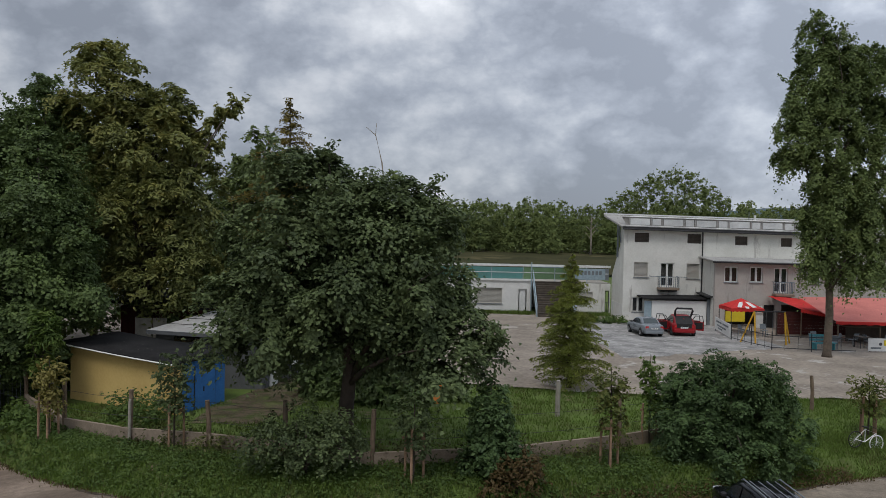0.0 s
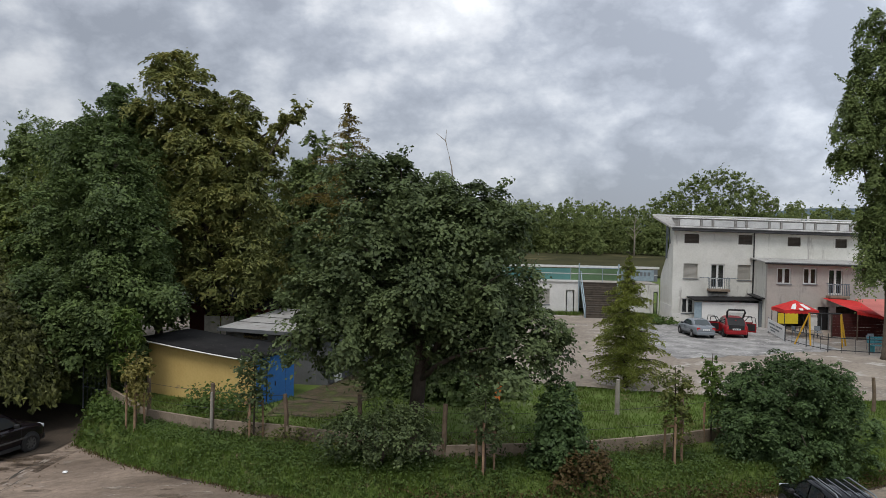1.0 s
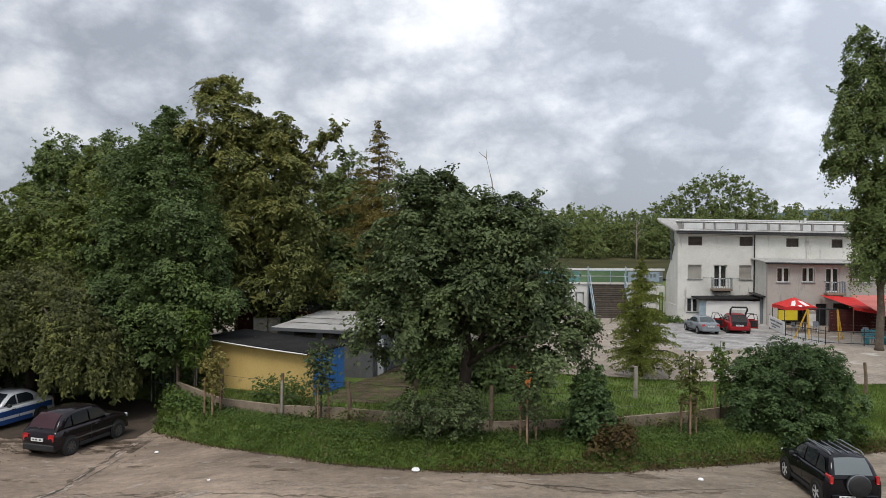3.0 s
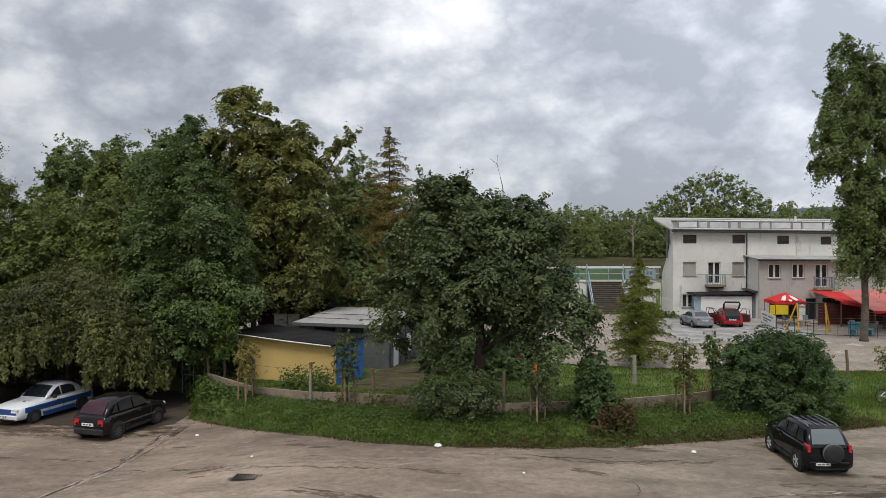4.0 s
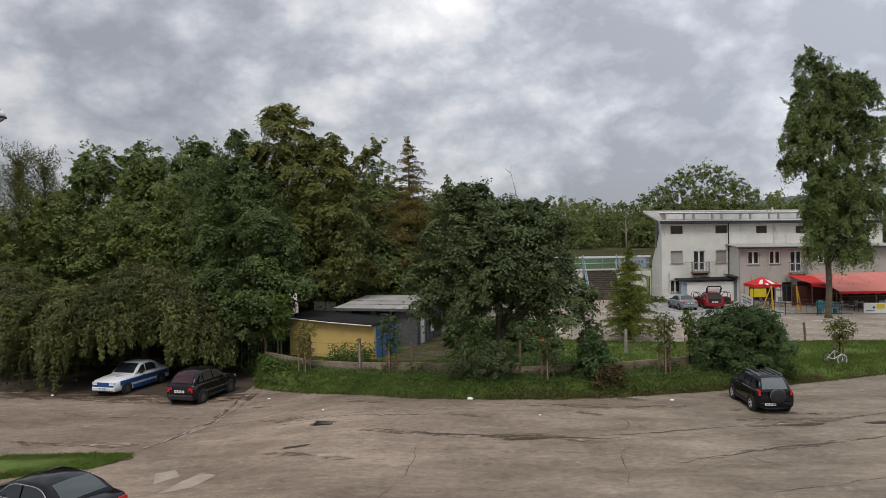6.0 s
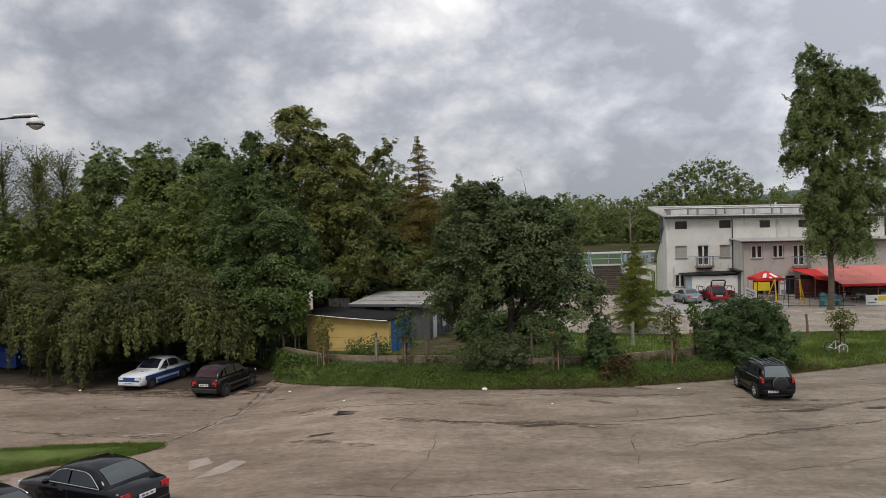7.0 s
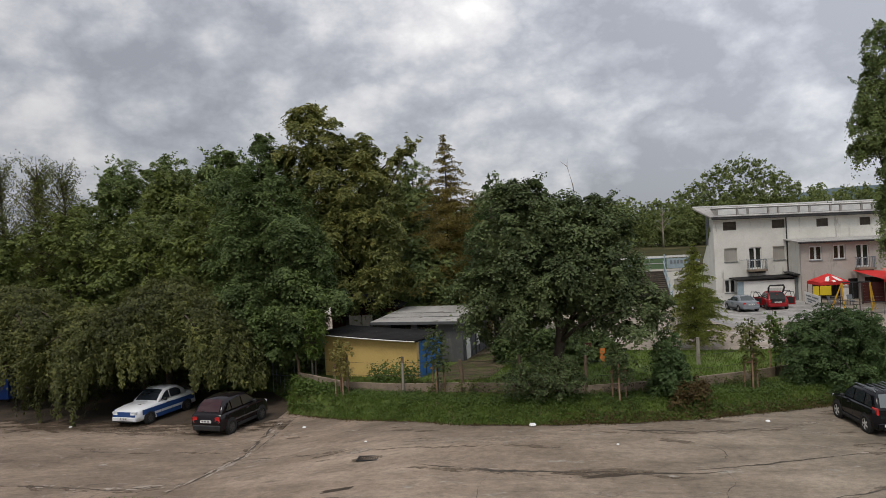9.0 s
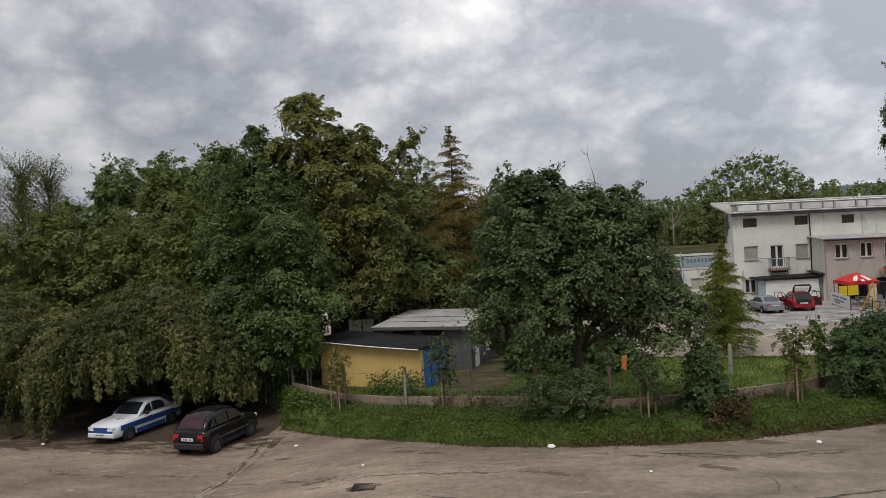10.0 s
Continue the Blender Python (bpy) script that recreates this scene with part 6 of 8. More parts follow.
broadleaf("young_spruce", 1.0, 17.7, [(0, 0, 1.7, 0.85, 0.8, 0.9), (0, 0, 2.3, 0.55, 0.55, 0.8), (0.05, 0, 2.95, 0.25, 0.25, 0.45), (0.2, -0.1, 1.15, 1.05, 0.8, 0.55)],
          "narrow dark green bush with a pointed top", L["shrub"], M["bark"], 0.05, 0.3, 90, 150, 0.28, 0.10, 16, 6, "bush", lump=0.2)
broadleaf("low_bush", 1.7, 17.0, [(0, 0, 1.0, 0.85, 0.6, 0.45), (0.3, 0, 1.25, 0.45, 0.4, 0.45), (-0.6, -0.2, 0.85, 0.5, 0.4, 0.35)], "low reddish brown bush", L["autumnsap"], M["bark"], 0.03, 0.3, 34, 60, 0.28, 0.09, 17, 5, "bush", lump=0.25)
broadleaf("spreading_bush", -3.7, 16.9, [(0, 0, 1.9, 1.3, 1.0, 0.9), (-0.7, 0, 1.55, 0.9, 0.8, 0.7), (0.8, 0, 1.8, 0.7, 0.8, 0.8)], "loose spreading bush with small grey-green leaves", L["maple"], M["bark"], 0.04, 0.25, 90, 90, 0.34, 0.085, 18, 10, "bush", lump=0.35)
broadleaf("young_ailanthus", -14.45, 23.7, [(0, 0, 3.7, 0.5, 0.5, 0.35), (0.15, 0, 3.1, 0.5, 0.45, 0.4), (-0.1, 0, 2.2, 0.35, 0.35, 0.4)], "young bright green tree with long drooping leaves", L["bright"], M["bark"], 0.04, 0.5, 22, 46, 0.42, 0.30, 19, 8, ratio=0.24)


def sapling(x, y, top, label, mat, width, seed, stakes=2):
    """A planted sapling tied between wooden stakes."""
    z = gz(x, y)
    t = thing("sapling", pose(x, y, z - 0.05), label, "sapling", "staked saplings on the verge")
    h = top - z
    g = np.random.default_rng(seed)
    part("stem", Bag().tube([(0, 0, 0), (0.02, 0, h * 0.5), (0, 0.02, h)], [0.035, 0.025, 0.008], 6), M["bark"], t)
    for k in range(stakes):
        q = 2 * math.pi * k / stakes + 0.4
        part("stake", Bag().tube([(0.28 * math.cos(q), 0.28 * math.sin(q), 0), (0.26 * math.cos(q), 0.26 * math.sin(q), 1.25 + 0.1 * k)], 0.035, 6), M["stakewood"], t)
    part("tie", Bag().box(-0.3, 0.3, -0.03, 0.0, 1.10, 1.17), M["stakewood"], t)
    C, N = crown_points([(0, 0, h * 0.72, width, width, h * 0.26), (0.1, 0, h * 0.45, width * 0.7, width * 0.7, h * 0.16)], 36, 44, 0.26, seed, lump=0.4, sprays=5)
    leaves("crown", C, N, 0.11 * g.uniform(0.7, 1.3, len(C)), mat, t)


for i, (x, y, top, mat, wd, st, lab) in enumerate([
    (-12.4, 20.5, 3.1, "yellowing", 0.45, 4, "staked sapling with yellowing leaves"), (-8.0, 19.2, 3.6, "maple", 0.5, 3, "staked dark green sapling"), (-0.95, 16.9, 3.0, "maple", 0.6, 3, "staked sapling with hanging green leaves"),
    (4.5, 19.0, 3.5, "sapling", 0.5, 3, "staked slender sapling with light leaves"), (14.2, 23.2, 2.6, "sapling", 0.7, 4, "small staked sapling with reddish leaves"), (6.3, 21.5, 3.5, "bright", 0.35, 2, "slender light green sapling"),
]):
    sapling(x, y, top, lab, L[mat], wd, 120 + i, st)


# ---- undergrowth ----
# bushes added to block light, so it stays dark beneath the crowns
for i, (x, y, w, h) in enumerate([(-40, 31.5, 2.6, 3.4), (-36.5, 32, 2.6, 3.6), (-32.5, 31.6, 2.4, 3.2), (-29, 31, 2.4, 3.4), (-25.8, 30.4, 2.2, 3.2), (-22.6, 29.6, 2.0, 3.4), (-20.0, 28.8, 1.8, 3.0), (-18.2, 28.2, 1.5, 2.6), (-16.4, 27.6, 1.2, 2.2), (-12.5, 31.8, 1.3, 3.2), (-24, 33, 2.4, 5), (-30, 34.5, 2.6, 5), (-4.4, 25.6, 1.3, 2.2), (-2.6, 25.0, 1.4, 2.4), (-0.9, 26.2, 1.2, 1.9), (-4.3, 28.4, 1.3, 2.2), (-2.0, 28.0, 1.4, 2.3), (-27.6, 28.2, 1.7, 2.7), (-25.0, 27.7, 1.6, 2.6), (-22.6, 27.5, 1.6, 2.6), (-20.3, 26.9, 1.5, 2.4)]):
    broadleaf("elder_bush", x, y, [(0, 0, 0.3 + h * 0.5, w, w * 0.8, h * 0.5), (w * 0.5, -0.2, 0.3 + h * 0.35, w * 0.7, w * 0.7, h * 0.38), (-w * 0.5, 0, 0.3 + h * 0.4, w * 0.7, w * 0.7, h * 0.4)],
              "dense dark bush added to deepen the shade under the trees", L["dark"], M["bark"], 0.06, 0.2, 50, 140, 0.6, 0.18, 500 + i, 4, "bush", group="undergrowth", simple=True)


# ---- far wood, hill ----
def make_wood():
    C, N, Z = [], [], []
    g = np.random.default_rng(5)
    spots = [(x, 190 + g.uniform(-8, 10), g.uniform(11.5, 15.0), 0) for x in np.concatenate([np.arange(-190, -20, 7), np.arange(-20, 132, 2.3), np.arange(132, 200, 9)])]
    spots += [(x, 203 + g.uniform(0, 14), g.uniform(14, 17.2), 0) for x in np.concatenate([np.arange(-190, -20, 7), np.arange(-20, 132, 2.3), np.arange(132, 200, 9)])]
    spots += [(60 + dx, 192 + abs(dx) * 0.3, 25.0 - abs(dx) ** 1.5 * 0.14, 1.6) for dx in np.arange(-14, 15, 2.2)]
    for x, y, h, more in spots:
        w = g.uniform(1.6, 2.8) + more
        lob = [(x, y, 1 + h * 0.62, w, w, h * 0.36), (x + g.uniform(-1.2, 1.2), y - 1, 1 + h * 0.30, w * 1.3, w, h * 0.31), (x + g.uniform(-0.6, 0.6), y, 1 + h * 0.9, w * 0.45, w * 0.45, h * 0.12)]
        c, n = crown_points(lob, 40, 58, 1.35, int(g.integers(1 << 30)), lump=0.2, sprays=5)
        C.append(c)
        N.append(n)
    C, N = np.concatenate(C), np.concatenate(N)
    N = N / np.maximum(np.linalg.norm(N, axis=1, keepdims=True), 1e-6) * 0.7 + g.normal(size=N.shape) * 0.6 + np.array([0, -0.3, 0.3])
    # haze over the wood is painted by its paler leaf material
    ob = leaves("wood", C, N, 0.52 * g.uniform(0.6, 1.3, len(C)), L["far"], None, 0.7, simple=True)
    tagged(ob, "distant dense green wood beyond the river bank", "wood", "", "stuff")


make_wood()


def dead_tree(x, y, z, h):
    """A bleached leafless tree at the edge of the wood."""
    t = thing("dead_tree", pose(x, y, z), "pale leafless tree before the far wood", "tree")
    g = np.random.default_rng(9)
    part("trunk", Bag().tube([(0, 0, -0.3), (0.1, 0, h * 0.4), (0.0, 0.1, h * 0.7), (0.15, 0, h)], [0.26, 0.2, 0.13, 0.03], 7), M["deadwood"], t, smooth=True)
    for k, (z0, dx, dz) in enumerate(((0.38, -2.2, 2.4), (0.45, 2.0, 2.6), (0.58, -1.7, 1.6), (0.62, 1.5, 1.9), (0.75, -0.9, 1.5), (0.8, 0.8, 1.4))):
        part("limb", Bag().tube(limb_path((0.05, 0, h * z0), (dx, g.normal() * 0.5, h * z0 + dz), g), [0.1, 0.08, 0.06, 0.04, 0.02], 5), M["deadwood"], t, smooth=True)


dead_tree(35.0, 181, 1.9, 10.6)


def make_bank():
    v, f = [], []
    xs = np.arange(-260, 321, 20.0)
    for x in xs:
        for y, z in ((120, 0.4), (140, 1.4), (165, 1.9), (184, 2.2), (230, 2.4)):
            v.append((x, y, z + 0.25 * noise.noise((x * 0.02, y * 0.02, 0))))
    f = [(i * 5 + k, (i + 1) * 5 + k, (i + 1) * 5 + k + 1, i * 5 + k + 1) for i in range(len(xs) - 1) for k in range(4)]
    struct("river_bank", Bag().add(v, f), M["field"], "dry grassy bank before the wood", "bank", True)
    v, f = [], []
    xs = np.arange(-1800, 2401, 50.0)
    for x in xs:
        h = 36 + 38 * math.exp(-((x - 690) / 190) ** 2) + 10 * math.exp(-((x - 840) / 70) ** 2) + 8 * math.exp(-((x - 330) / 120) ** 2) + 10 * noise.noise((x * 0.004, 0, 0)) + 4 * noise.noise((x * 0.02, 3, 0))
        v += [(x, 1450, 0), (x, 1500, max(h, 5)), (x, 1700, 0)]
    f = [(i * 3 + k, (i + 1) * 3 + k, (i + 1) * 3 + k + 1, i * 3 + k + 1) for i in range(len(xs) - 1) for k in range(2)]
    struct("far_hill", Bag().add(v, f), M["far_hill"], "wooded hill on the horizon with haze painted into its blue", "hill", True)


make_bank()
# ---- vehicles ----
def wheel(parent, x, y, r, side, rim, spokes=5, width=0.2):
    w = new("wheel")
    w.parent, w.location = parent, (x, y, r)
    s = side
    part("tyre", Bag().lathe([(r * 0.62, -width / 2 * s), (r * 0.95, -width / 2 * s), (r, -width * 0.32 * s), (r, width * 0.32 * s), (r * 0.95, width / 2 * s), (r * 0.64, width / 2 * s), (r * 0.62, width * 0.3 * s)], 22), M["rubber"], w, smooth=True)
    b = Bag().lathe([(r * 0.66, width * 0.36 * s), (r * 0.64, width * 0.44 * s), (r * 0.58, width * 0.36 * s), (r * 0.57, width * 0.2 * s)], 22)
    for k in range(spokes):
        q = 2 * math.pi * k / spokes
        c, sn = math.cos(q), math.sin(q)
        h, y0, y1 = r * 0.11, width * 0.3 * s, width * 0.43 * s
        v = []
        for yy in (y0, y1):
            for a, t in ((0.06, -1), (0.62, -0.7), (0.62, 0.7), (0.06, 1)):
                v.append((a * r * c - t * h * sn, yy, a * r * sn + t * h * c))
        b.add(v, [(0, 1, 2, 3), (7, 6, 5, 4), (0, 4, 5, 1), (1, 5, 6, 2), (2, 6, 7, 3), (3, 7, 4, 0)])
    part("rim", b, rim, w)
    part("hub", Bag().lathe([(r * 0.58, width * 0.16 * s), (r * 0.58, width * 0.2 * s), (0.01, width * 0.22 * s)], 18), M["black"], w)
    return w


def car(name, m, label, L0, Wd, Ht, wb, fo, hood, belt, tailz, xa, xb, xc, xd, body, r=0.31, rim="alloy", spokes=5, pillars=(0.5,), low=0.24, tails=(0.16, 0.2), headsz=(0.34, 0.13), trim=None, roofmat=None, plate_rear=True, hatch=False, bumper=None, tail_band=None, rear="rearglass"):
    """A car from its main lines; distances run from the nose backwards."""
    t = thing(name, m, label, "car")
    hw = Wd / 2
    X = lambda s: L0 / 2 - s
    wt, wbase = hw * 0.70, hw * 0.90
    st = [(0.0, hood - 0.28, 0.74, low + 0.12), (0.06, hood - 0.17, 0.85, low + 0.02), (0.25, hood - 0.09, 0.95, low), (xa * 0.6, hood - 0.03, 0.99, low), (xa, belt - 0.02, 1.0, low), (xb, belt, 1.0, low), ((xb + xc) / 2, belt, 1.0, low), (xc, belt, 1.0, low), (max(xd, xc + 0.05), tailz, 0.99, low), (L0 - 0.22, tailz - 0.02, 0.95, low + 0.02), (L0 - 0.06, tailz - 0.08, 0.88, low + 0.04), (L0, tailz - 0.3, 0.8, low + 0.12)]
    st = [q for i, q in enumerate(st) if i == 0 or q[0] > st[i - 1][0] + 0.01]
    rings = []
    for s, zt, k, zb in st:
        h = hw * k
        half = [(h * 0.86, zb), (h * 0.97, zb + 0.08), (h, zb + (zt - zb) * 0.42), (h * 0.985, zt - 0.14), (h * 0.95, zt - 0.05), (h * 0.86, zt)]
        rings.append([(X(s), y, z) for y, z in half] + [(X(s), 0, zt + 0.025)] + [(X(s), -y, z) for y, z in reversed(half)])
    part("body", Bag().rings(rings), body, t, smooth=True)
    gs = [(xa, belt - 0.02, wbase - 0.03), (xa + (xb - xa) * 0.5, belt - 0.02 + (Ht - 0.03 - belt) * 0.5 + 0.045, None), (xb, Ht - 0.05, wt), (xb + 0.25, Ht - 0.01, wt), ((xb + xc) / 2, Ht, wt), (xc, Ht - 0.04, wt * 0.98), (xc + (xd - xc) * 0.5, tailz - 0.01 + (Ht - 0.03 - tailz) * 0.5 + 0.055, None), (xd, tailz - 0.01, wbase - 0.05)]
    rg = []
    for s, zt, w in gs:
        zb = belt - 0.04 if s < xc + 0.01 else min(belt, tailz) - 0.05
        f = (zt - zb) / (Ht - zb)
        w = w if w else wbase + (wt - wbase) * f
        rg.append([(X(s), wbase, zb), (X(s), w + 0.01, zt - 0.05 * f), (X(s), w * 0.88, zt), (X(s), 0, zt + 0.025 * f), (X(s), -w * 0.88, zt), (X(s), -w - 0.01, zt - 0.05 * f), (X(s), -wbase, zb)])
    part("roof", Bag().rings(rg), roofmat or body, t, smooth=True)
    # glazing
    yat = lambda z: wbase + (wt - wbase) * (z - belt) / (Ht - belt) + 0.016
    z0, z1 = belt + 0.035, Ht - 0.105
    fa = lambda z: xa + (xb - xa) * (z - belt) / (Ht - belt) + 0.14
    fb = lambda z: xd - (xd - xc) * (z - min(belt, tailz)) / (Ht - min(belt, tailz)) - 0.25
    arch = [(fa(z0), z0), (min(fa(z1), fb(z1) - 0.1), z1), (fb(z1), z1), (fb(z0), z0)]
    for k in range(3):
        cut = [arch[0]]
        for (s, z), (s2, z2) in zip(arch, arch[1:]):
            cut += [(s * 0.82 + s2 * 0.18, z * 0.82 + z2 * 0.18), (s * 0.18 + s2 * 0.82, z * 0.18 + z2 * 0.82)]
        arch = cut + [arch[-1]]
    for sd in (1, -1):
        cuts = [None] + [xa + (xd - xa) * p for p in pillars] + [None]
        for a, c in zip(cuts, cuts[1:]):
            lo = (fa(z0) if a is None else a + 0.035, fb(z0) if c is None else c - 0.035)
            if lo[1] - lo[0] < 0.15:
                continue
            v = []
            for s in np.linspace(lo[0], lo[1], 9):
                zt = z0 + 0.004 + float(np.interp(s, [p[0] for p in arch], [p[1] - z0 for p in arch]))
                v += [(X(s), sd * yat(z0), z0), (X(s), sd * yat(zt), zt)]
            part("side_window", Bag().add(v, [(2 * i, 2 * i + 2, 2 * i + 3, 2 * i + 1) for i in range(8)]), M["carglass"], t)
        if trim:
            rim_line = [(fa(z0) - 0.02, z0 - 0.015)] + [(p, z + 0.012) for p, z in arch] + [(fb(z0) + 0.02, z0 - 0.015), (fa(z0) - 0.02, z0 - 0.015)]
            part("window_trim", Bag().tube([(X(p), sd * (yat(z) + 0.004), z) for p, z in rim_line], 0.013, 4), trim, t)
    def slope(ends, mid, wa, wc, mat, nm, fs):
        """A bowed pane lying on the sloping shell between its lower and upper end."""
        (sa, za), (sb, zb), (sm, zm) = ends[0], ends[1], mid
        v = []
        for f in fs:
            s = sa + (sm - sa) * f * 2 if f < 0.5 else sm + (sb - sm) * (f - 0.5) * 2
            z = za + (zm - za) * f * 2 if f < 0.5 else zm + (zb - zm) * (f - 0.5) * 2
            w = wa + (wc - wa) * f
            v += [(X(s) + (0.012 if sa < sb else -0.012), w * q, z + 0.016 + 0.027 * f * (1 - abs(q))) for q in (-1, -0.5, 0, 0.5, 1)]
        n = len(fs)
        return part(nm, Bag().add(v, [(i * 5 + j, i * 5 + j + 1, i * 5 + j + 6, i * 5 + j + 5) for i in range(n - 1) for j in range(4)]), mat, t, smooth=True)
    slope(((xa, belt - 0.02), (xb, Ht - 0.05)), gs[1][:2], wbase * 0.86, wt * 0.86, M["carglass"], "windscreen", (0.1, 0.5, 0.93))
    if not hatch:
        slope(((xd, tailz - 0.01), (xc, Ht - 0.04)), gs[6][:2], wbase * 0.79, wt * 0.80, M[rear], "rear_window", (0.12, 0.5, 0.9))
    # lamps, bumpers, plates, mirrors, doors
    for sd in (1, -1):
        yy = sorted((sd * hw * 0.46, sd * hw * 0.83))
        part("headlamp", Bag().box(X(0.16), X(0.025), yy[0], yy[1], hood - 0.28, hood - 0.28 + headsz[1], 0.02), M["head"], t)
        ty0, ty1, tz0, tz1 = tail_band or (0.56, 0.835, tailz - 0.1 - tails[1], tailz - 0.1)
        ty = sorted((sd * hw * ty0, sd * hw * ty1))
        part("tail_lamp", Bag().box(X(L0 - (0.34 if tail_band else 0.16)), X(L0 - 0.02), ty[0], ty[1], tz0, tz1, 0.02), M["tail"], t)
        part("mirror", Bag().box(X(xa + 0.42), X(xa + 0.28), *sorted((sd * hw * 0.97, sd * (hw + 0.14))), belt - 0.01, belt + 0.12, 0.03), body if trim else M["black"], t)
        for s in (xa + 0.1, xa + (xd - xa) * pillars[0]):
            part("door_gap", Bag().quad((X(s), sd * (hw + 0.004), low + 0.16), (X(s + 0.014), sd * (hw + 0.004), low + 0.16), (X(s + 0.014), sd * (hw * 0.985 + 0.006), belt - 0.1), (X(s), sd * (hw * 0.985 + 0.006), belt - 0.1)), M["black"], t)
        hs = xa + (xd - xa) * pillars[0] - 0.18
        part("door_handle", Bag().box(X(hs), X(hs - 0.15), *sorted((sd * hw * 0.985, sd * (hw + 0.02))), belt - 0.16, belt - 0.12), trim or M["black"], t)
        for s in (fo, fo + wb):
            part("wheel_arch", Bag().lathe([(r * 1.17, sd * (hw - 0.12)), (r * 1.17, sd * (hw + 0.003)), (r * 0.6, sd * (hw + 0.003))], 22, "y", (X(s), 0, r + 0.02)), M["black"], t)
            wheel(t, X(s), sd * (hw - 0.075), r, sd, M[rim], spokes)
        part("sill", Bag().box(X(fo + wb - r - 0.1), X(fo + r + 0.1), *sorted((sd * hw * 0.9, sd * (hw + 0.012))), low - 0.02, low + 0.10, 0.01), bumper or M["black"], t)
    part("front_bumper", Bag().box(X(0.25), X(-0.035), -hw * 0.82, hw * 0.82, low + 0.02, low + 0.24, 0.04), bumper or body, t)
    part("rear_bumper", Bag().box(X(L0 + 0.035), X(L0 - 0.25), -hw * 0.84, hw * 0.84, low + 0.02, low + 0.26, 0.04), bumper or body, t)
    part("grille", Bag().box(X(0.08), X(0.012), -hw * 0.4, hw * 0.4, hood - 0.27, hood - 0.17), M["black"], t)
    for s, zz in (((-0.045), low + 0.12), (L0 + 0.02 if plate_rear else None, tailz - 0.33)):
        if s is None:
            continue
        a, c = sorted((X(s), X(s) + (0.012 if s < 0 else -0.02)))
        p = part("number_plate", Bag().box(a, c, -0.26, 0.26, zz, zz + 0.11), M["plate"], t)
        f = c + 0.003 if s < 0 else a - 0.003
        for y0 in (-0.18, -0.02, 0.1):
            part("bar", Bag().quad((f, y0, zz + 0.03), (f, y0 + 0.09, zz + 0.03), (f, y0 + 0.09, zz + 0.08), (f, y0, zz + 0.08)), M["platebar"], p)
    return t, X, hw


def facing(x, y, deg, bank=False):
    """A pose on the yard with the nose towards deg (0: +x, 90: away)."""
    a, d = radians(deg), 1.2
    z = gz(x, y, bank)
    zf, zr = gz(x + d * math.cos(a), y + d * math.sin(a), bank), gz(x - d * math.cos(a), y - d * math.sin(a), bank)
    return pose(x, y, z + 0.005, 0, -math.degrees(math.atan2(zf - zr, 2 * d)), deg)


def make_suv():
    t, X, hw = car("suv", facing(7.35, 15.6, 91), "black five-door SUV with roof rails and a covered spare wheel", 3.85, 1.68, 1.72, 2.35, 0.75, 1.08, 1.12, 1.08, 1.05, 1.6, 3.4, 3.8, M["black_paint"], 0.37, "brightalloy", 5, (0.36, 0.66), 0.3, (0.15, 0.34), plate_rear=False, tail_band=(0.79, 0.9, 0.9, 1.16), rear="skytintglass")
    for sd in (1, -1):
        part("roof_rail", Bag().tube([(X(1.7), sd * 0.52, 1.73), (X(1.82), sd * 0.52, 1.79), (X(3.2), sd * 0.52, 1.78), (X(3.35), sd * 0.52, 1.71)], 0.022, 6), M["greymetal"], t)
    for k in range(4):
        part("roof_slat", Bag().box(X(3.2), X(1.85), -0.36 + k * 0.24 - 0.012, -0.36 + k * 0.24 + 0.012, 1.735, 1.757), M["greymetal"], t)
    cover = part("spare_wheel_cover", Bag().lathe([(0.05, X(4.03)), (0.30, X(4.03)), (0.345, X(4.0)), (0.355, X(3.88)), (0.33, X(3.78))], 26, "x", (0, -0.08, 0.88)), M["black"], t, smooth=True)
    part("cover_band", Bag().lathe([(0.358, X(3.97)), (0.362, X(3.95)), (0.358, X(3.91))], 26, "x", (0, -0.08, 0.88)), M["greymetal"], cover)
    p = part("number_plate", Bag().box(X(3.91), X(3.885), 0.0, 0.5, 0.42, 0.53), M["plate"], t)
    for y0 in (0.06, 0.2, 0.34):
        part("bar", Bag().quad((X(3.915), y0, 0.45), (X(3.915), y0 + 0.1, 0.45), (X(3.915), y0 + 0.1, 0.5), (X(3.915), y0, 0.5)), M["platebar"], p)
    t.scale = (0.83, 0.83, 0.80)
    part("exhaust_shield", Bag().box(X(3.85), X(3.6), -0.5, 0.5, 0.26, 0.33), M["black"], t)


make_suv()


def make_hatchback():
    t, X, hw = car("hatchback_car", facing(-17.25, 20.0, 77), "dark aubergine hatchback with steel hubs parked by the verge", 3.6, 1.58, 1.50, 2.25, 0.7, 0.95, 0.97, 0.93, 0.95, 1.55, 2.95, 3.5, M["darkviolet"], 0.31, "hubgrey", 8, (0.42, 0.72), 0.24, (0.15, 0.22), bumper=M["black"], rear="redglass")
    for y0 in (hw + 0.002, -hw - 0.018):
        part("side_strip", Bag().box(X(3.0), X(0.85), y0, y0 + 0.016, 0.52, 0.57), M["hubgrey"], t)
    part("rear_shelf", Bag().box(X(3.3), X(2.95), -0.5, 0.5, 1.0, 1.04), M["redinside"], t, "red cloth behind the rear window")
    part("wiper", Bag().tube([(X(3.5), 0, 1.02), (X(3.42), 0.35, 1.07)], 0.01, 4), M["black"], t)


make_hatchback()


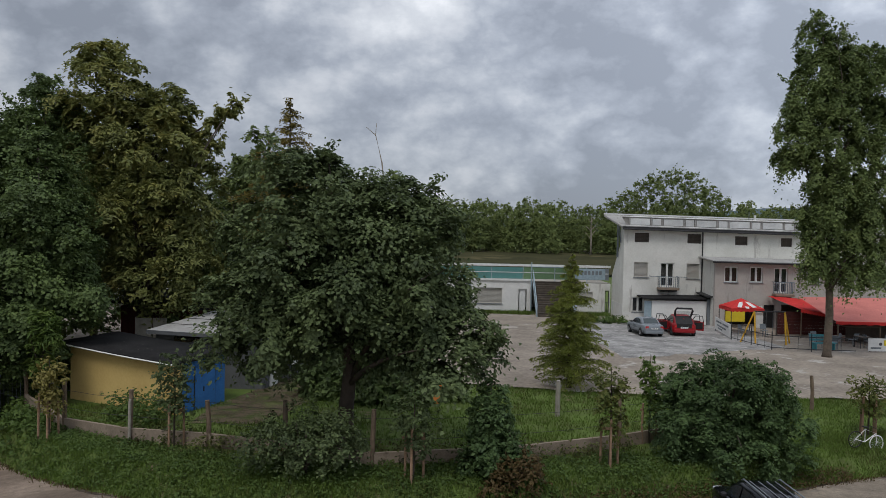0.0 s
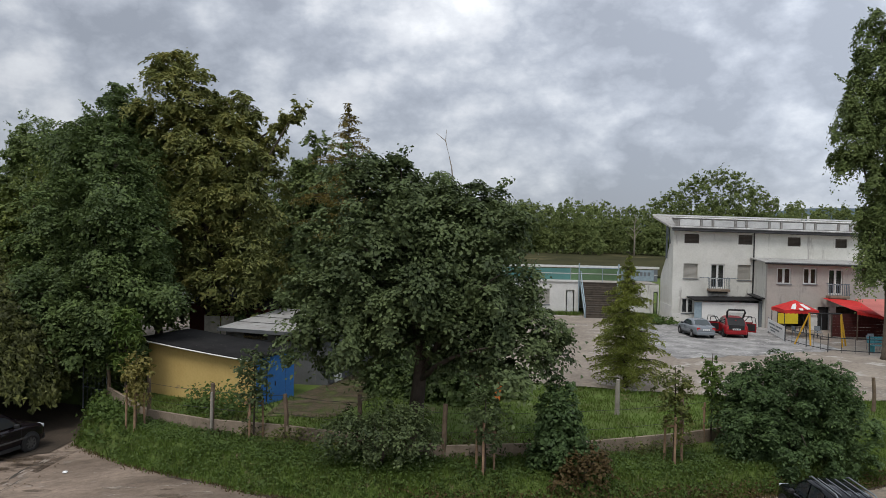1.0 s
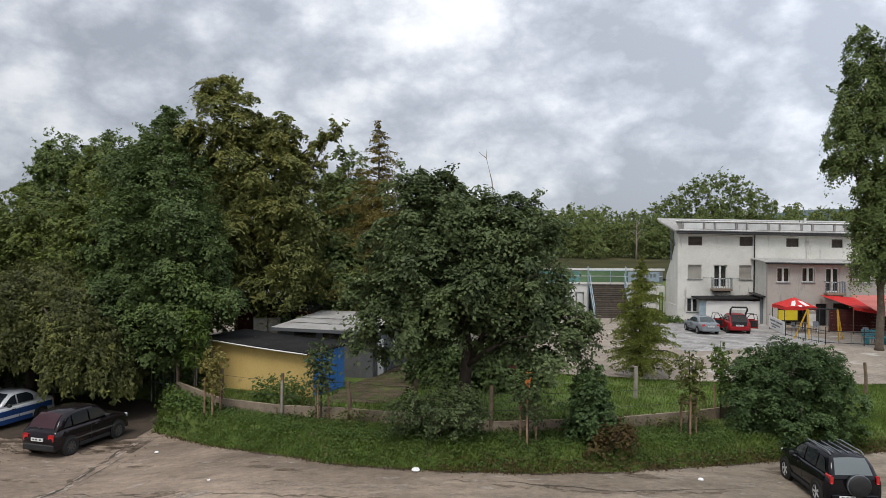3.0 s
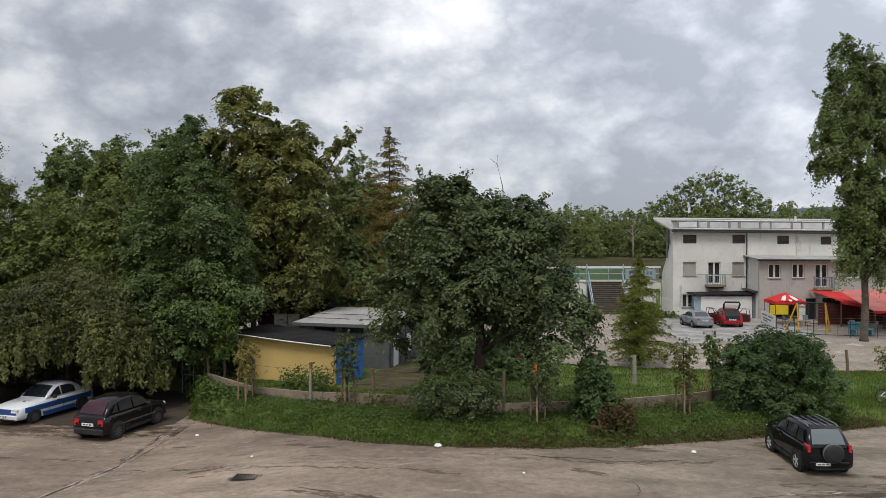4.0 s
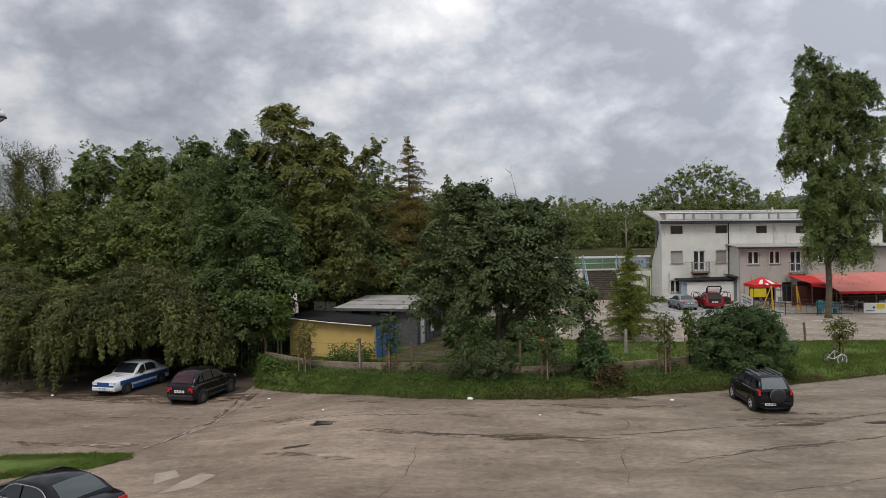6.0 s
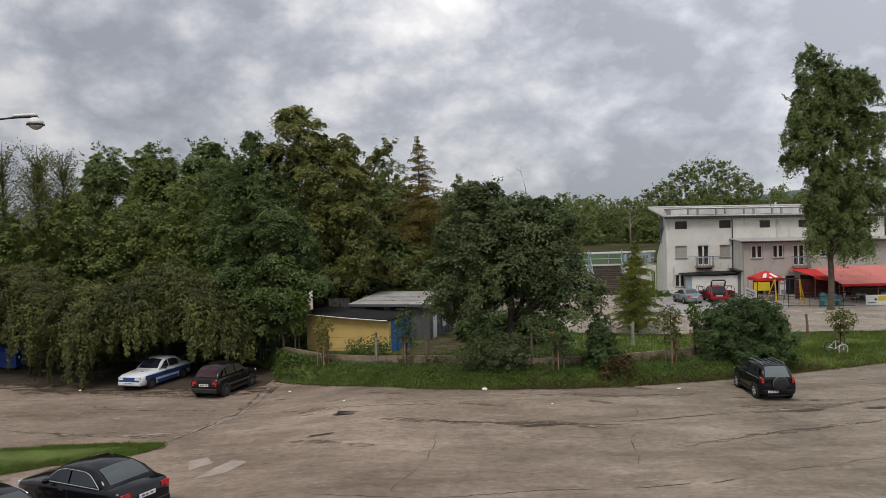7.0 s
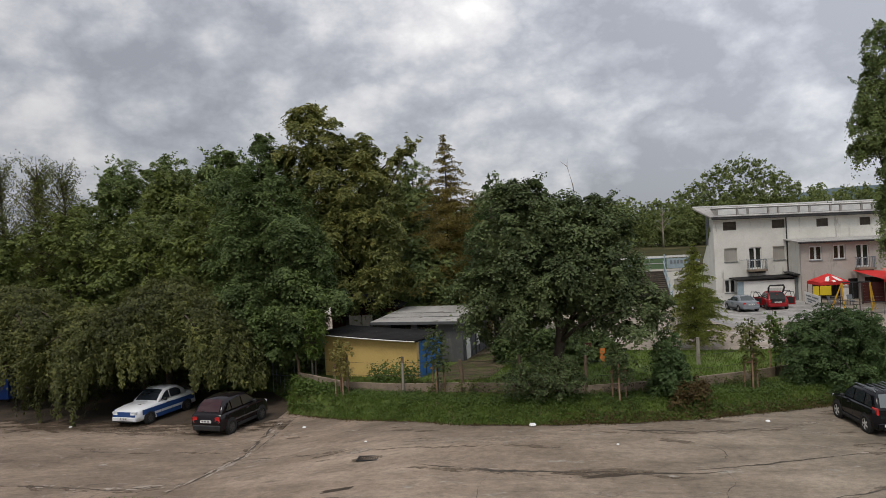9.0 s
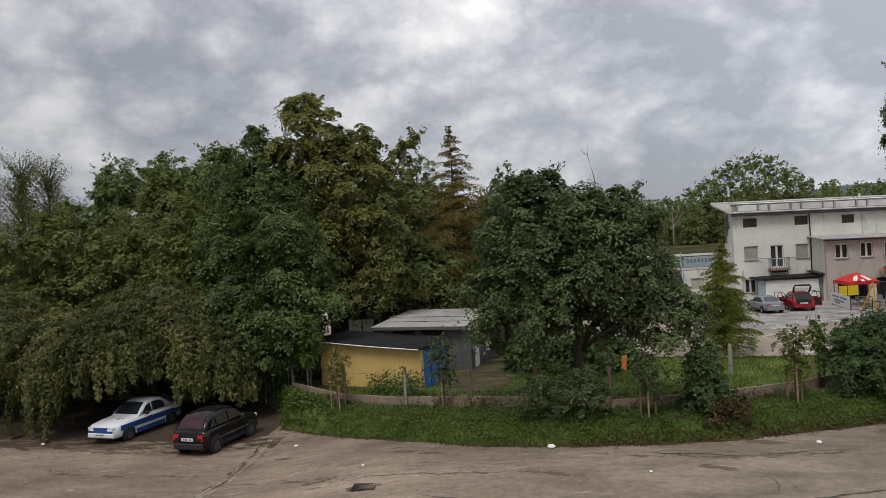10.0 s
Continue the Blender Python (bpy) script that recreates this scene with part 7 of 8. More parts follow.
def make_blue_white_car():
    t, X, hw = car("saloon_car", facing(-22.0, 22.35, 257), "old white and blue saloon parked under the weeping tree", 4.1, 1.62, 1.36, 2.55, 0.74, 0.84, 0.86, 0.90, 1.38, 2.05, 2.98, 3.5, M["whitecar"], 0.29, "hubgrey", 8, (0.40, 0.78), 0.22, (0.15, 0.2), bumper=M["whitecar"])
    for sd in (1, -1):
        y0, y1 = sorted((sd * (hw - 0.02), sd * (hw + 0.008)))
        part("blue_stripe", Bag().box(X(3.85), X(0.3), y0, y1, 0.50, 0.72), M["bluecar"], t, "broad blue side stripe")
        y0, y1 = sorted((sd * (hw - 0.02), sd * (hw + 0.016)))
        part("blue_skirt", Bag().box(X(2.86), X(1.16), y0, y1, 0.2, 0.38), M["bluecar"], t)
    part("blue_nose", Bag().box(X(0.1), X(-0.004), -hw * 0.76, hw * 0.76, 0.46, 0.555).box(X(0.1), X(-0.004), -hw * 0.43, hw * 0.43, 0.555, 0.68), M["bluecar"], t)
    part("blue_sill", Bag().box(X(-0.05), X(-0.037), -hw * 0.78, hw * 0.78, 0.24, 0.29), M["black"], t)
    part("wet_leaves", Bag().box(X(0.95), X(0.8), 0.05, 0.2, 0.83, 0.85).box(X(1.05), X(0.93), 0.22, 0.34, 0.835, 0.86), M["stain"], t)


make_blue_white_car()


def make_saloons():
    car("black_saloon", facing(-15.55, 4.95, 156, False), "glossy black saloon with chrome window trim", 4.6, 1.84, 1.44, 2.76, 0.85, 0.93, 0.96, 0.98, 1.35, 2.0, 3.3, 4.05, M["black_paint"], 0.33, "alloy", 7, (0.42, 0.85), 0.22, (0.15, 0.2), trim=M["chrome"])
    car("dark_saloon", facing(-17.3, 2.6, 154, False), "second glossy black saloon parked alongside", 4.6, 1.84, 1.44, 2.76, 0.85, 0.93, 0.96, 0.98, 1.35, 2.0, 3.3, 4.05, M["black_paint"], 0.33, "alloy", 7, (0.42, 0.85), 0.22, (0.15, 0.2), trim=M["chrome"])
    silver, _, _ = car("silver_saloon", facing(13.95, 50.5, 95, True), "silver-blue saloon parked before the annex", 4.3, 1.70, 1.40, 2.6, 0.85, 0.9, 0.93, 0.95, 1.2, 1.8, 3.0, 3.6, M["silver"], 0.30, "alloy", 6, (0.42, 0.8), 0.24, (0.16, 0.2))
    silver.scale = (0.9, 0.9, 0.9)


make_saloons()


def make_open_hatchback():
    t, X, hw = car("red_hatchback", facing(16.65, 51.2, 84, True), "red hatchback with its tailgate and doors open", 3.6, 1.62, 1.44, 2.4, 0.65, 0.92, 0.92, 0.9, 0.85, 1.5, 3.0, 3.5, M["redcar"], 0.29, "hubgrey", 6, (0.5,), 0.24, (0.14, 0.3), hatch=True)
    # black pieces on the closed tail paint in the boot's dark inside
    part("boot_opening", Bag().quad((X(3.02), 0.55, 1.41), (X(3.02), -0.55, 1.41), (X(3.58), -0.6, 0.93), (X(3.58), 0.6, 0.93)), M["black"], t, "black sheet painting in the unlit inside of the boot")
    part("boot_lining", Bag().box(X(3.63), X(3.5), -0.53, 0.53, 0.6, 0.935, 0.02), M["black"], t, "black block painting in the unlit lower inside of the boot")
    gate = part("tailgate", Bag().tube([(X(3.0), 0.55, 1.42), (X(3.32), 0.60, 1.80), (X(3.42), 0.52, 1.98), (X(3.42), -0.52, 1.98), (X(3.32), -0.60, 1.80), (X(3.0), -0.55, 1.42)], 0.075, 6), M["black"], t, "raised black-trimmed tailgate")
    part("gate_window", Bag().quad((X(3.04), 0.5, 1.46), (X(3.04), -0.5, 1.46), (X(3.30), -0.54, 1.78), (X(3.30), 0.54, 1.78)), M["winglass"], gate)
    for sd in (1, -1):
        for s in (0.95, 2.0):
            d = part("open_door", Bag().add([(X(s), sd * hw, 0.32), (X(s + 0.35), sd * (hw + 0.8), 0.32), (X(s + 0.35), sd * (hw + 0.8), 0.95), (X(s), sd * hw, 0.95), (X(s + 0.05), sd * hw, 0.32), (X(s + 0.4), sd * (hw + 0.8), 0.32), (X(s + 0.4), sd * (hw + 0.8), 0.95), (X(s + 0.05), sd * hw, 0.95)], [(0, 1, 2, 3), (7, 6, 5, 4), (0, 4, 5, 1), (1, 5, 6, 2), (2, 6, 7, 3), (3, 7, 4, 0)]), M["redcar"], t)
            part("door_trim", Bag().add([(X(s + 0.05 + 0.35 * k + 0.012), sd * (hw + 0.8 * k), z) for k, z in ((0.12, 0.42), (0.9, 0.42), (0.9, 0.9), (0.12, 0.9))], [(0, 1, 2, 3)]), M["black"], d, "dark inner trim")
            part("door_frame", Bag().tube([(X(s + 0.03), sd * hw, 0.95), (X(s + 0.16), sd * (hw + 0.25), 1.36), (X(s + 0.35), sd * (hw + 0.7), 1.38), (X(s + 0.38), sd * (hw + 0.78), 0.95)], 0.03, 5), M["black"], d)


make_open_hatchback()


# ---- fence along the verge ----
def make_fence():
    line = [(-15.6, 24.6), (-12.3, 21.2), (-9.6, 19.9), (-7.0, 19.2), (-4.6, 18.4), (-2.1, 17.7), (1.6, 18.9), (5.2, 20.9), (9.6, 23.6), (14.1, 26.8)]
    f = thing("verge_fence", pose(0, 0, 0), "old wire fence on wooden posts above a low concrete plinth", "fence")
    for i, (x, y) in enumerate(line):
        z = gz(x, y)
        h = 1.55 if i % 3 else 1.35
        part("post", Bag().tube([(x, y, z - 0.1), (x + 0.02, y, z + h * 0.5), (x + 0.04 * ((i % 3) - 1), y, z + h)], [0.075, 0.07, 0.065], 7), M["wood"], f)
    for i, ((xa, ya), (xb, yb)) in enumerate(zip(line[:9], line[1:9])):
        za, zb = gz(xa, ya), gz(xb, yb)
        d = Vector((xb - xa, yb - ya, 0)).normalized()
        n = Vector((-d.y, d.x, 0)) * 0.05
        for lo, hi, q in ((-0.15, 0.40, 1.0),):
            e = 0.03 * noise.noise((i * 1.7, 2, 0))
            v = [(xa + s * n.x, ya + s * n.y, za + h + e) for h in (lo, hi) for s in (-q, q)] + [(xb + s * n.x, yb + s * n.y, zb + h - e) for h in (lo, hi) for s in (-q, q)]
            part("plinth_panel", Bag().add(v, [(0, 1, 5, 4), (2, 6, 7, 3), (0, 4, 6, 2), (1, 3, 7, 5), (0, 2, 3, 1), (4, 5, 7, 6)]), M["plinth"], f)
        for h in (0.75, 1.3):
            part("wire", Bag().tube([(xa, ya, za + h), ((xa + xb) / 2, (ya + yb) / 2, (za + zb) / 2 + h - 0.04), (xb, yb, zb + h)], 0.006, 4), M["darkmetal"], f)


make_fence()


def post(x, y, h, r, mat, label, name="fence_post"):
    z = gz(x, y)
    t = thing(name, pose(x, y, z - 0.1), label, "post", "single posts")
    part("shaft", Bag().tube([(0, 0, 0), (0.01, 0, h * 0.9), (0.015, 0, h + 0.1)], [r, r * 0.95, r * 0.8], 8), M[mat], t)


post(3.8, 24.3, 1.3, 0.09, "concrete", "pale concrete fence post on the lawn")
post(-15.2, 25.6, 1.7, 0.06, "concrete", "grey post beside the shed")
post(20.9, 29.5, 1.6, 0.08, "wood", "weathered wooden post by the lot")
post(-9.55, 19.75, 1.3, 0.05, "concrete", "pale concrete post before the yellow shed")


def make_old_gate():
    z = gz(-16.6, 25.4)
    t = thing("garden_gate", pose(-17.4, 25.9, z, 0, 0, -28), "thin grey metal gate frame beside the shed", "gate")
    part("frame", Bag().tube([(0, 0, 0), (0, 0, 1.7), (1.6, 0, 1.7), (1.6, 0, 0)], 0.03, 6), M["greymetal"], t)
    part("rail", Bag().tube([(0, 0, 0.9), (1.6, 0, 0.9)], 0.02, 6), M["greymetal"], t)
    for k in range(5):
        part("bar", Bag().tube([(0.27 * (k + 1), 0, 0.05), (0.27 * (k + 1), 0, 1.68)], 0.012, 5), M["greymetal"], t)


make_old_gate()


# ---- cafe ----
def make_gazebo():
    t = thing("red_gazebo", pose(21.7, 52.6, 0.05), "small red canvas gazebo with pale markings on its roof", "gazebo")
    a, ze, zt = 1.22, 1.95, 2.62
    v = [(-a, -a, ze), (a, -a, ze), (a, a, ze), (-a, a, ze), (0, 0, zt)]
    mids = [(0, -a * 0.96, ze + 0.04), (a * 0.96, 0, ze + 0.04), (0, a * 0.96, ze + 0.04), (-a * 0.96, 0, ze + 0.04)]
    part("canopy", Bag().add(v + mids, [(0, 5, 4), (5, 1, 4), (1, 6, 4), (6, 2, 4), (2, 7, 4), (7, 3, 4), (3, 8, 4), (8, 0, 4)]), M["red"], t)
    b = Bag()
    for (xa, ya), (xb, yb) in (((-a, -a), (a, -a)), ((a, -a), (a, a)), ((a, a), (-a, a)), ((-a, a), (-a, -a))):
        n = 8
        for k in range(n):
            p, q = (xa + (xb - xa) * k / n, ya + (yb - ya) * k / n), (xa + (xb - xa) * (k + 1) / n, ya + (yb - ya) * (k + 1) / n)
            m = ((p[0] + q[0]) / 2, (p[1] + q[1]) / 2)
            b.add([(*p, ze), (*q, ze), (*q, ze - 0.2), (*m, ze - 0.27), (*p, ze - 0.2)], [(0, 1, 2, 3, 4)])
    part("valance", b, M["red"], t)
    zc = lambda y: zt + (ze + 0.04 - zt) * abs(y) / (a * 0.96) + 0.02
    for s in (-1, 1):
        part("marking", Bag().add([(s * 0.10, -0.45, zc(0.45)), (s * 0.38, -0.55, zc(0.55)), (s * 0.72, -1.10, zc(1.10)), (s * 0.42, -1.15, zc(1.15)), (s * 0.22, -0.82, zc(0.82))], [(0, 1, 2, 3, 4)]), M["cleanwhite"], t)
    part("marking", Bag().add([(-0.14, -1.02, zc(1.02)), (0.14, -1.02, zc(1.02)), (0.10, -1.26, zc(1.26)), (-0.10, -1.26, zc(1.26))], [(0, 1, 2, 3)]), M["cleanwhite"], t)
    for x in (-a, a):
        for y in (-a, a):
            part("pole", Bag().tube([(x * 0.97, y * 0.97, 0), (x * 0.97, y * 0.97, ze)], 0.03, 6), M["darkmetal"], t)


make_gazebo()


def make_awning(name, pts, legs, mat, label, val=0.18):
    """A canvas roof: corner points, front edge first two, with a scalloped front and poles."""
    t = thing(name, pose(pts[0][0], pts[0][1], 0.1), label, "awning")
    o = Vector((pts[0][0], pts[0][1], 0.1))
    q = [Vector(p) - o for p in pts]
    n = 8
    v, f = [], []
    for i in range(n + 1):
        for k in range(4):
            a, c = q[0].lerp(q[1], i / n), q[3].lerp(q[2], i / n)
            p = a.lerp(c, k / 3)
            p.z -= 0.10 * math.sin(math.pi * (i * 3 / n % 1)) * math.sin(math.pi * k / 3)
            v.append(p)
    f = [(i * 4 + k, (i + 1) * 4 + k, (i + 1) * 4 + k + 1, i * 4 + k + 1) for i in range(n) for k in range(3)]
    part("canvas", Bag().add(v, f), mat, t, smooth=True)
    b = Bag()
    for i in range(14):
        a, c = q[0].lerp(q[1], i / 14), q[0].lerp(q[1], (i + 1) / 14)
        m = a.lerp(c, 0.5)
        b.add([a, c, c - Vector((0, 0, val)), m - Vector((0, 0, val * 1.3)), a - Vector((0, 0, val))], [(0, 1, 2, 3, 4)])
    part("valance", b, mat if mat != M["salmon"] else M["red"], t)
    for x, y, z in legs:
        part("pole", Bag().tube([Vector((x, y, 0.0)) - o, Vector((x, y, z)) - o], 0.04, 6), M["wood"], t)


make_awning("red_awning", [(25.0, 50.2, 2.15), (27.4, 49.4, 1.75), (27.8, 54.5, 2.5), (25.2, 56.2, 2.6)], [(25.1, 50.3, 2.15), (26.8, 49.5, 1.75)], M["red"], "bright red sagging canvas awning over the terrace")
make_awning("faded_awning", [(25.6, 46.6, 1.75), (38, 46.4, 1.75), (38, 51.5, 3.0), (25.4, 51.5, 2.95)], [(25.8, 46.7, 1.75), (28.6, 46.7, 1.75), (31.4, 46.7, 1.75)], M["salmon"], "large faded red canvas roof of the cafe terrace")


def make_terrace_wall():
    t = thing("cafe_screen", pose(24.0, 51.6, 0.05), "dark red slatted screen behind the cafe tables", "screen")
    for k in range(7):
        part("slat", Bag().box(0, 12, 0, 0.04, 0.1 + k * 0.24, 0.33 + k * 0.24), M["redwall"], t)
    for k in range(5):
        part("post", Bag().box(k * 3.0 - 0.05, k * 3.0 + 0.05, 0.045, 0.15, -0.05, 1.8), M["darkwood"], t)
    c = thing("cafe_counter", pose(27.5, 48.8, 0.1), "dark wooden counter under the faded awning", "counter")
    part("front", Bag().box(0, 4, 0, 0.08, 0, 1.0), M["darkwood"], c)
    part("top", Bag().box(-0.05, 4.05, -0.1, 0.5, 1.0, 1.05), M["wood"], c)


make_terrace_wall()


def make_swing():
    z = gz(21, 46)
    t = thing("swing_frame", pose(20.0, 46.2, z - 0.05), "yellow steel swing frame with a dark crossbar", "swing")
    for x in (0.0, 2.0):
        s = -1 if x == 0 else 1
        part("leg", Bag().tube([(x, 0, 2.2), (x + 0.02, -0.25, 0)], 0.055, 7), M["yellowpaint"], t)
        part("leg", Bag().tube([(x, 0, 2.2), (x + s * 0.65, 0.6, 0)], 0.055, 7), M["yellowpaint"], t)
    part("crossbar", Bag().tube([(-0.05, 0, 2.2), (2.05, 0, 2.2)], 0.05, 7), M["darkmetal"], t)
    seat = part("seat", Bag().box(0.75, 1.25, -0.1, 0.1, 0.5, 0.54), M["darkwood"], t)
    for x in (0.78, 1.22):
        part("chain", Bag().tube([(x, 0, 0.54), (x, 0, 2.16)], 0.01, 4), M["greymetal"], t)


make_swing()


def make_cafe_fence():
    line = [(19.3, 48.2), (19.5, 45.4), (19.9, 43.3), (22.0, 42.6), (24.6, 42.4)]
    t = thing("cafe_fence", pose(0, 0, 0), "low dark metal fence round the play area", "fence")
    for (xa, ya), (xb, yb) in zip(line, line[1:]):
        for h in (0.15, 0.9):
            part("rail", Bag().tube([(xa, ya, gz(xa, ya) + h), (xb, yb, gz(xb, yb) + h)], 0.025, 5), M["darkmetal"], t)
        n = 3
        for k in range(n):
            x, y = xa + (xb - xa) * k / n, ya + (yb - ya) * k / n
            part("upright", Bag().tube([(x, y, gz(x, y)), (x, y, gz(x, y) + (1.15 if k == 0 else 0.9))], 0.03 if k == 0 else 0.012, 5), M["darkmetal"], t)
    b = thing("banner", pose(20.1, 53.4, 0.1, 0, 0, -98.5), "white canvas banner with illegible grey writing on a fence", "banner")
    ln = 4.9
    part("cloth", Bag().box(0, ln, -0.015, 0.015, 0.12, 1.05), M["cleanwhite"], b)
    for k, (a, c, z) in enumerate(((0.4, 2.2, 0.72), (2.5, 4.3, 0.72), (0.8, 3.6, 0.45), (1.0, 2.4, 0.26))):
        part("bar", Bag().box(a, c, -0.022, -0.017, z, z + 0.12), M["greymetal"], b)
    for x in (0, ln):
        part("post", Bag().tube([(x, 0.04, -0.05), (x, 0.04, 1.15)], 0.03, 6), M["greymetal"], b)
    s = thing("sign_board", pose(25.8, 43.2, gz(26, 43)), "white board with a yellow patch and illegible marks", "sign")
    part("board", Bag().box(0, 1.75, 0, 0.04, 0.05, 0.85), M["cleanwhite"], s)
    part("patch", Bag().box(0.95, 1.6, -0.008, -0.003, 0.4, 0.75), M["signyellow"], s)
    part("bar", Bag().box(0.15, 0.8, -0.008, -0.003, 0.2, 0.3), M["greymetal"], s)
    part("mark", Bag().lathe([(0.01, -0.01), (0.1, -0.008), (0.1, -0.003)], 14, "y", (0.75, 0, 0.5)), M["platebar"], s)
    for x in (0.1, 1.6):
        part("leg", Bag().box(x, x + 0.05, 0.04, 0.09, -0.05, 0.85), M["wood"], s)
    c = thing("garden_bench", pose(22.6, 43.4, gz(22.6, 43.4), 0, 0, 8), "teal painted garden bench beside the poplar", "bench")
    for k in range(3):
        part("seat_board", Bag().box(0, 1.5, k * 0.15, k * 0.15 + 0.12, 0.42, 0.46), M["tealbench"], c)
        part("back_board", Bag().box(0, 1.5, 0.47 + k * 0.02, 0.51 + k * 0.02, 0.55 + k * 0.14, 0.66 + k * 0.14), M["tealbench"], c)
    for x in (0.1, 1.34):
        part("leg", Bag().box(x, x + 0.06, 0, 0.5, 0, 0.42), M["tealbench"], c)


make_cafe_fence()


def chair(m, mat):
    t = thing("garden_chair", m, "slatted metal garden chair on the cafe terrace", "chair", "chairs on the cafe terrace")
    part("seat", Bag().box(-0.21, 0.21, -0.2, 0.22, 0.42, 0.45), mat, t)
    part("backrest", Bag().add([(-0.21, 0.2, 0.5), (0.21, 0.2, 0.5), (0.21, 0.3, 0.88), (-0.21, 0.3, 0.88), (-0.21, 0.225, 0.5), (0.21, 0.225, 0.5), (0.21, 0.325, 0.88), (-0.21, 0.325, 0.88)], [(0, 1, 2, 3), (7, 6, 5, 4), (0, 4, 5, 1), (3, 2, 6, 7), (0, 3, 7, 4), (1, 5, 6, 2)]), mat, t)
    for x in (-0.19, 0.19):
        part("leg", Bag().tube([(x, -0.18, 0), (x, -0.18, 0.42)], 0.016, 5), M["greymetal"], t)
        part("leg", Bag().tube([(x, 0.24, 0), (x, 0.22, 0.45), (x, 0.31, 0.88)], 0.016, 5), M["greymetal"], t)
    return t


def cafe_table(m):
    t = thing("cafe_table", m, "dark square cafe table", "table", "tables on the cafe terrace")
    part("tabletop", Bag().box(-0.4, 0.4, -0.4, 0.4, 0.71, 0.75, 0.01), M["darkwood"], t)
    for x in (-0.34, 0.34):
        for y in (-0.34, 0.34):
            part("leg", Bag().tube([(x, y, 0), (x, y, 0.71)], 0.022, 5), M["darkmetal"], t)
    return t


first_chair = chair(pose(23.4, 45.0, gz(23.4, 45.0), 0, 0, 20), M["greymetal"])
first_table = cafe_table(pose(24.2, 45.3, gz(24.2, 45.3)))
for x, y, a in ((24.3, 44.4, 160), (25.0, 45.5, 260), (24.1, 46.2, 10), (26.4, 46.0, 200), (27.0, 45.2, 90), (28.3, 45.6, 180), (22.6, 50.6, 0), (21.0, 50.4, 100), (29.2, 45.8, 40)):
    copy_thing(first_chair, pose(x, y, gz(x, y), 0, 0, a))
for x, y in ((26.6, 45.2), (28.8, 45.0), (21.8, 51.4)):
    copy_thing(first_table, pose(x, y, gz(x, y)))


# ---- small things of the yard ----
def make_lamp():
    x, y = -23.5, 8.6
    t = thing("street_lamp", pose(x, y, gz(x, y, False)), "tall grey street lamp with a curved arm and bowl lantern", "street lamp")
    part("pole", Bag().tube([(0, 0, 0), (0, 0, 6), (0, 0, 9.9), (0.12, 0, 10.8), (0.6, 0, 11.35), (1.4, 0, 11.65), (2.4, 0, 11.86), (3.1, 0, 11.96), (3.7, 0, 11.99)], [0.11, 0.09, 0.07, 0.06, 0.045, 0.04, 0.035, 0.033, 0.033], 9), M["darkmetal"], t, smooth=True)
    head = part("head", Bag().box(3.6, 4.42, -0.1, 0.1, 12.0, 12.1, 0.035), M["cleanwhite"], t, "pale flat lamp housing")
    part("gasket", Bag().box(3.58, 4.43, -0.105, 0.105, 11.975, 12.0), M["darkmetal"], head)
    part("collar", Bag().lathe([(0.27, 11.74), (0.25, 11.83), (0.19, 11.92), (0.08, 11.97)], 20, "z", (4.36, 0, 0)), M["cleanwhite"], head, smooth=True)
    part("rim", Bag().lathe([(0.28, 11.70), (0.285, 11.72), (0.28, 11.74)], 20, "z", (4.36, 0, 0)), M["darkmetal"], head)
    part("bowl", Bag().lathe([(0.02, 11.55), (0.1, 11.57), (0.18, 11.63), (0.24, 11.70)], 20, "z", (4.36, 0, 0)), M["alloy"], head, smooth=True)
    b = thing("bollard", pose(-20.0, 7.0, gz(-20, 7.0, False)), "short white concrete bollard", "bollard")
    part("shaft", Bag().lathe([(0.12, 0.0), (0.12, 0.85), (0.10, 0.95), (0.03, 1.0)], 14, "z"), M["white"], b, smooth=True)


make_lamp()


def make_bins():
    for i, (x, y, a) in enumerate(((-34.7, 27.6, 8), (-33.3, 27.1, -6))):
        t = thing("wheeled_bin", pose(x, y, gz(x, y, False), 0, 0, a), "large blue plastic wheeled waste bin", "bin", "bins under the trees")
        part("tub", Bag().rings([[(-0.5, -0.35, 0.15), (0.5, -0.35, 0.15), (0.5, 0.35, 0.15), (-0.5, 0.35, 0.15)], [(-0.62, -0.45, 1.15), (0.62, -0.45, 1.15), (0.62, 0.45, 1.15), (-0.62, 0.45, 1.15)]]), M["plastic_blue"], t)
        part("lid", Bag().rings([[(-0.65, -0.48, 1.15), (0.65, -0.48, 1.15), (0.65, 0.48, 1.15), (-0.65, 0.48, 1.15)], [(-0.6, -0.3, 1.35), (0.6, -0.3, 1.35), (0.6, 0.4, 1.4), (-0.6, 0.4, 1.4)]]), M["plastic_blue"], t)
        for sx in (-0.45, 0.45):
            part("castor", Bag().lathe([(0.09, -0.03), (0.1, 0), (0.09, 0.03)], 12, "x", (sx, -0.3, 0.1)), M["rubber"], t)


make_bins()


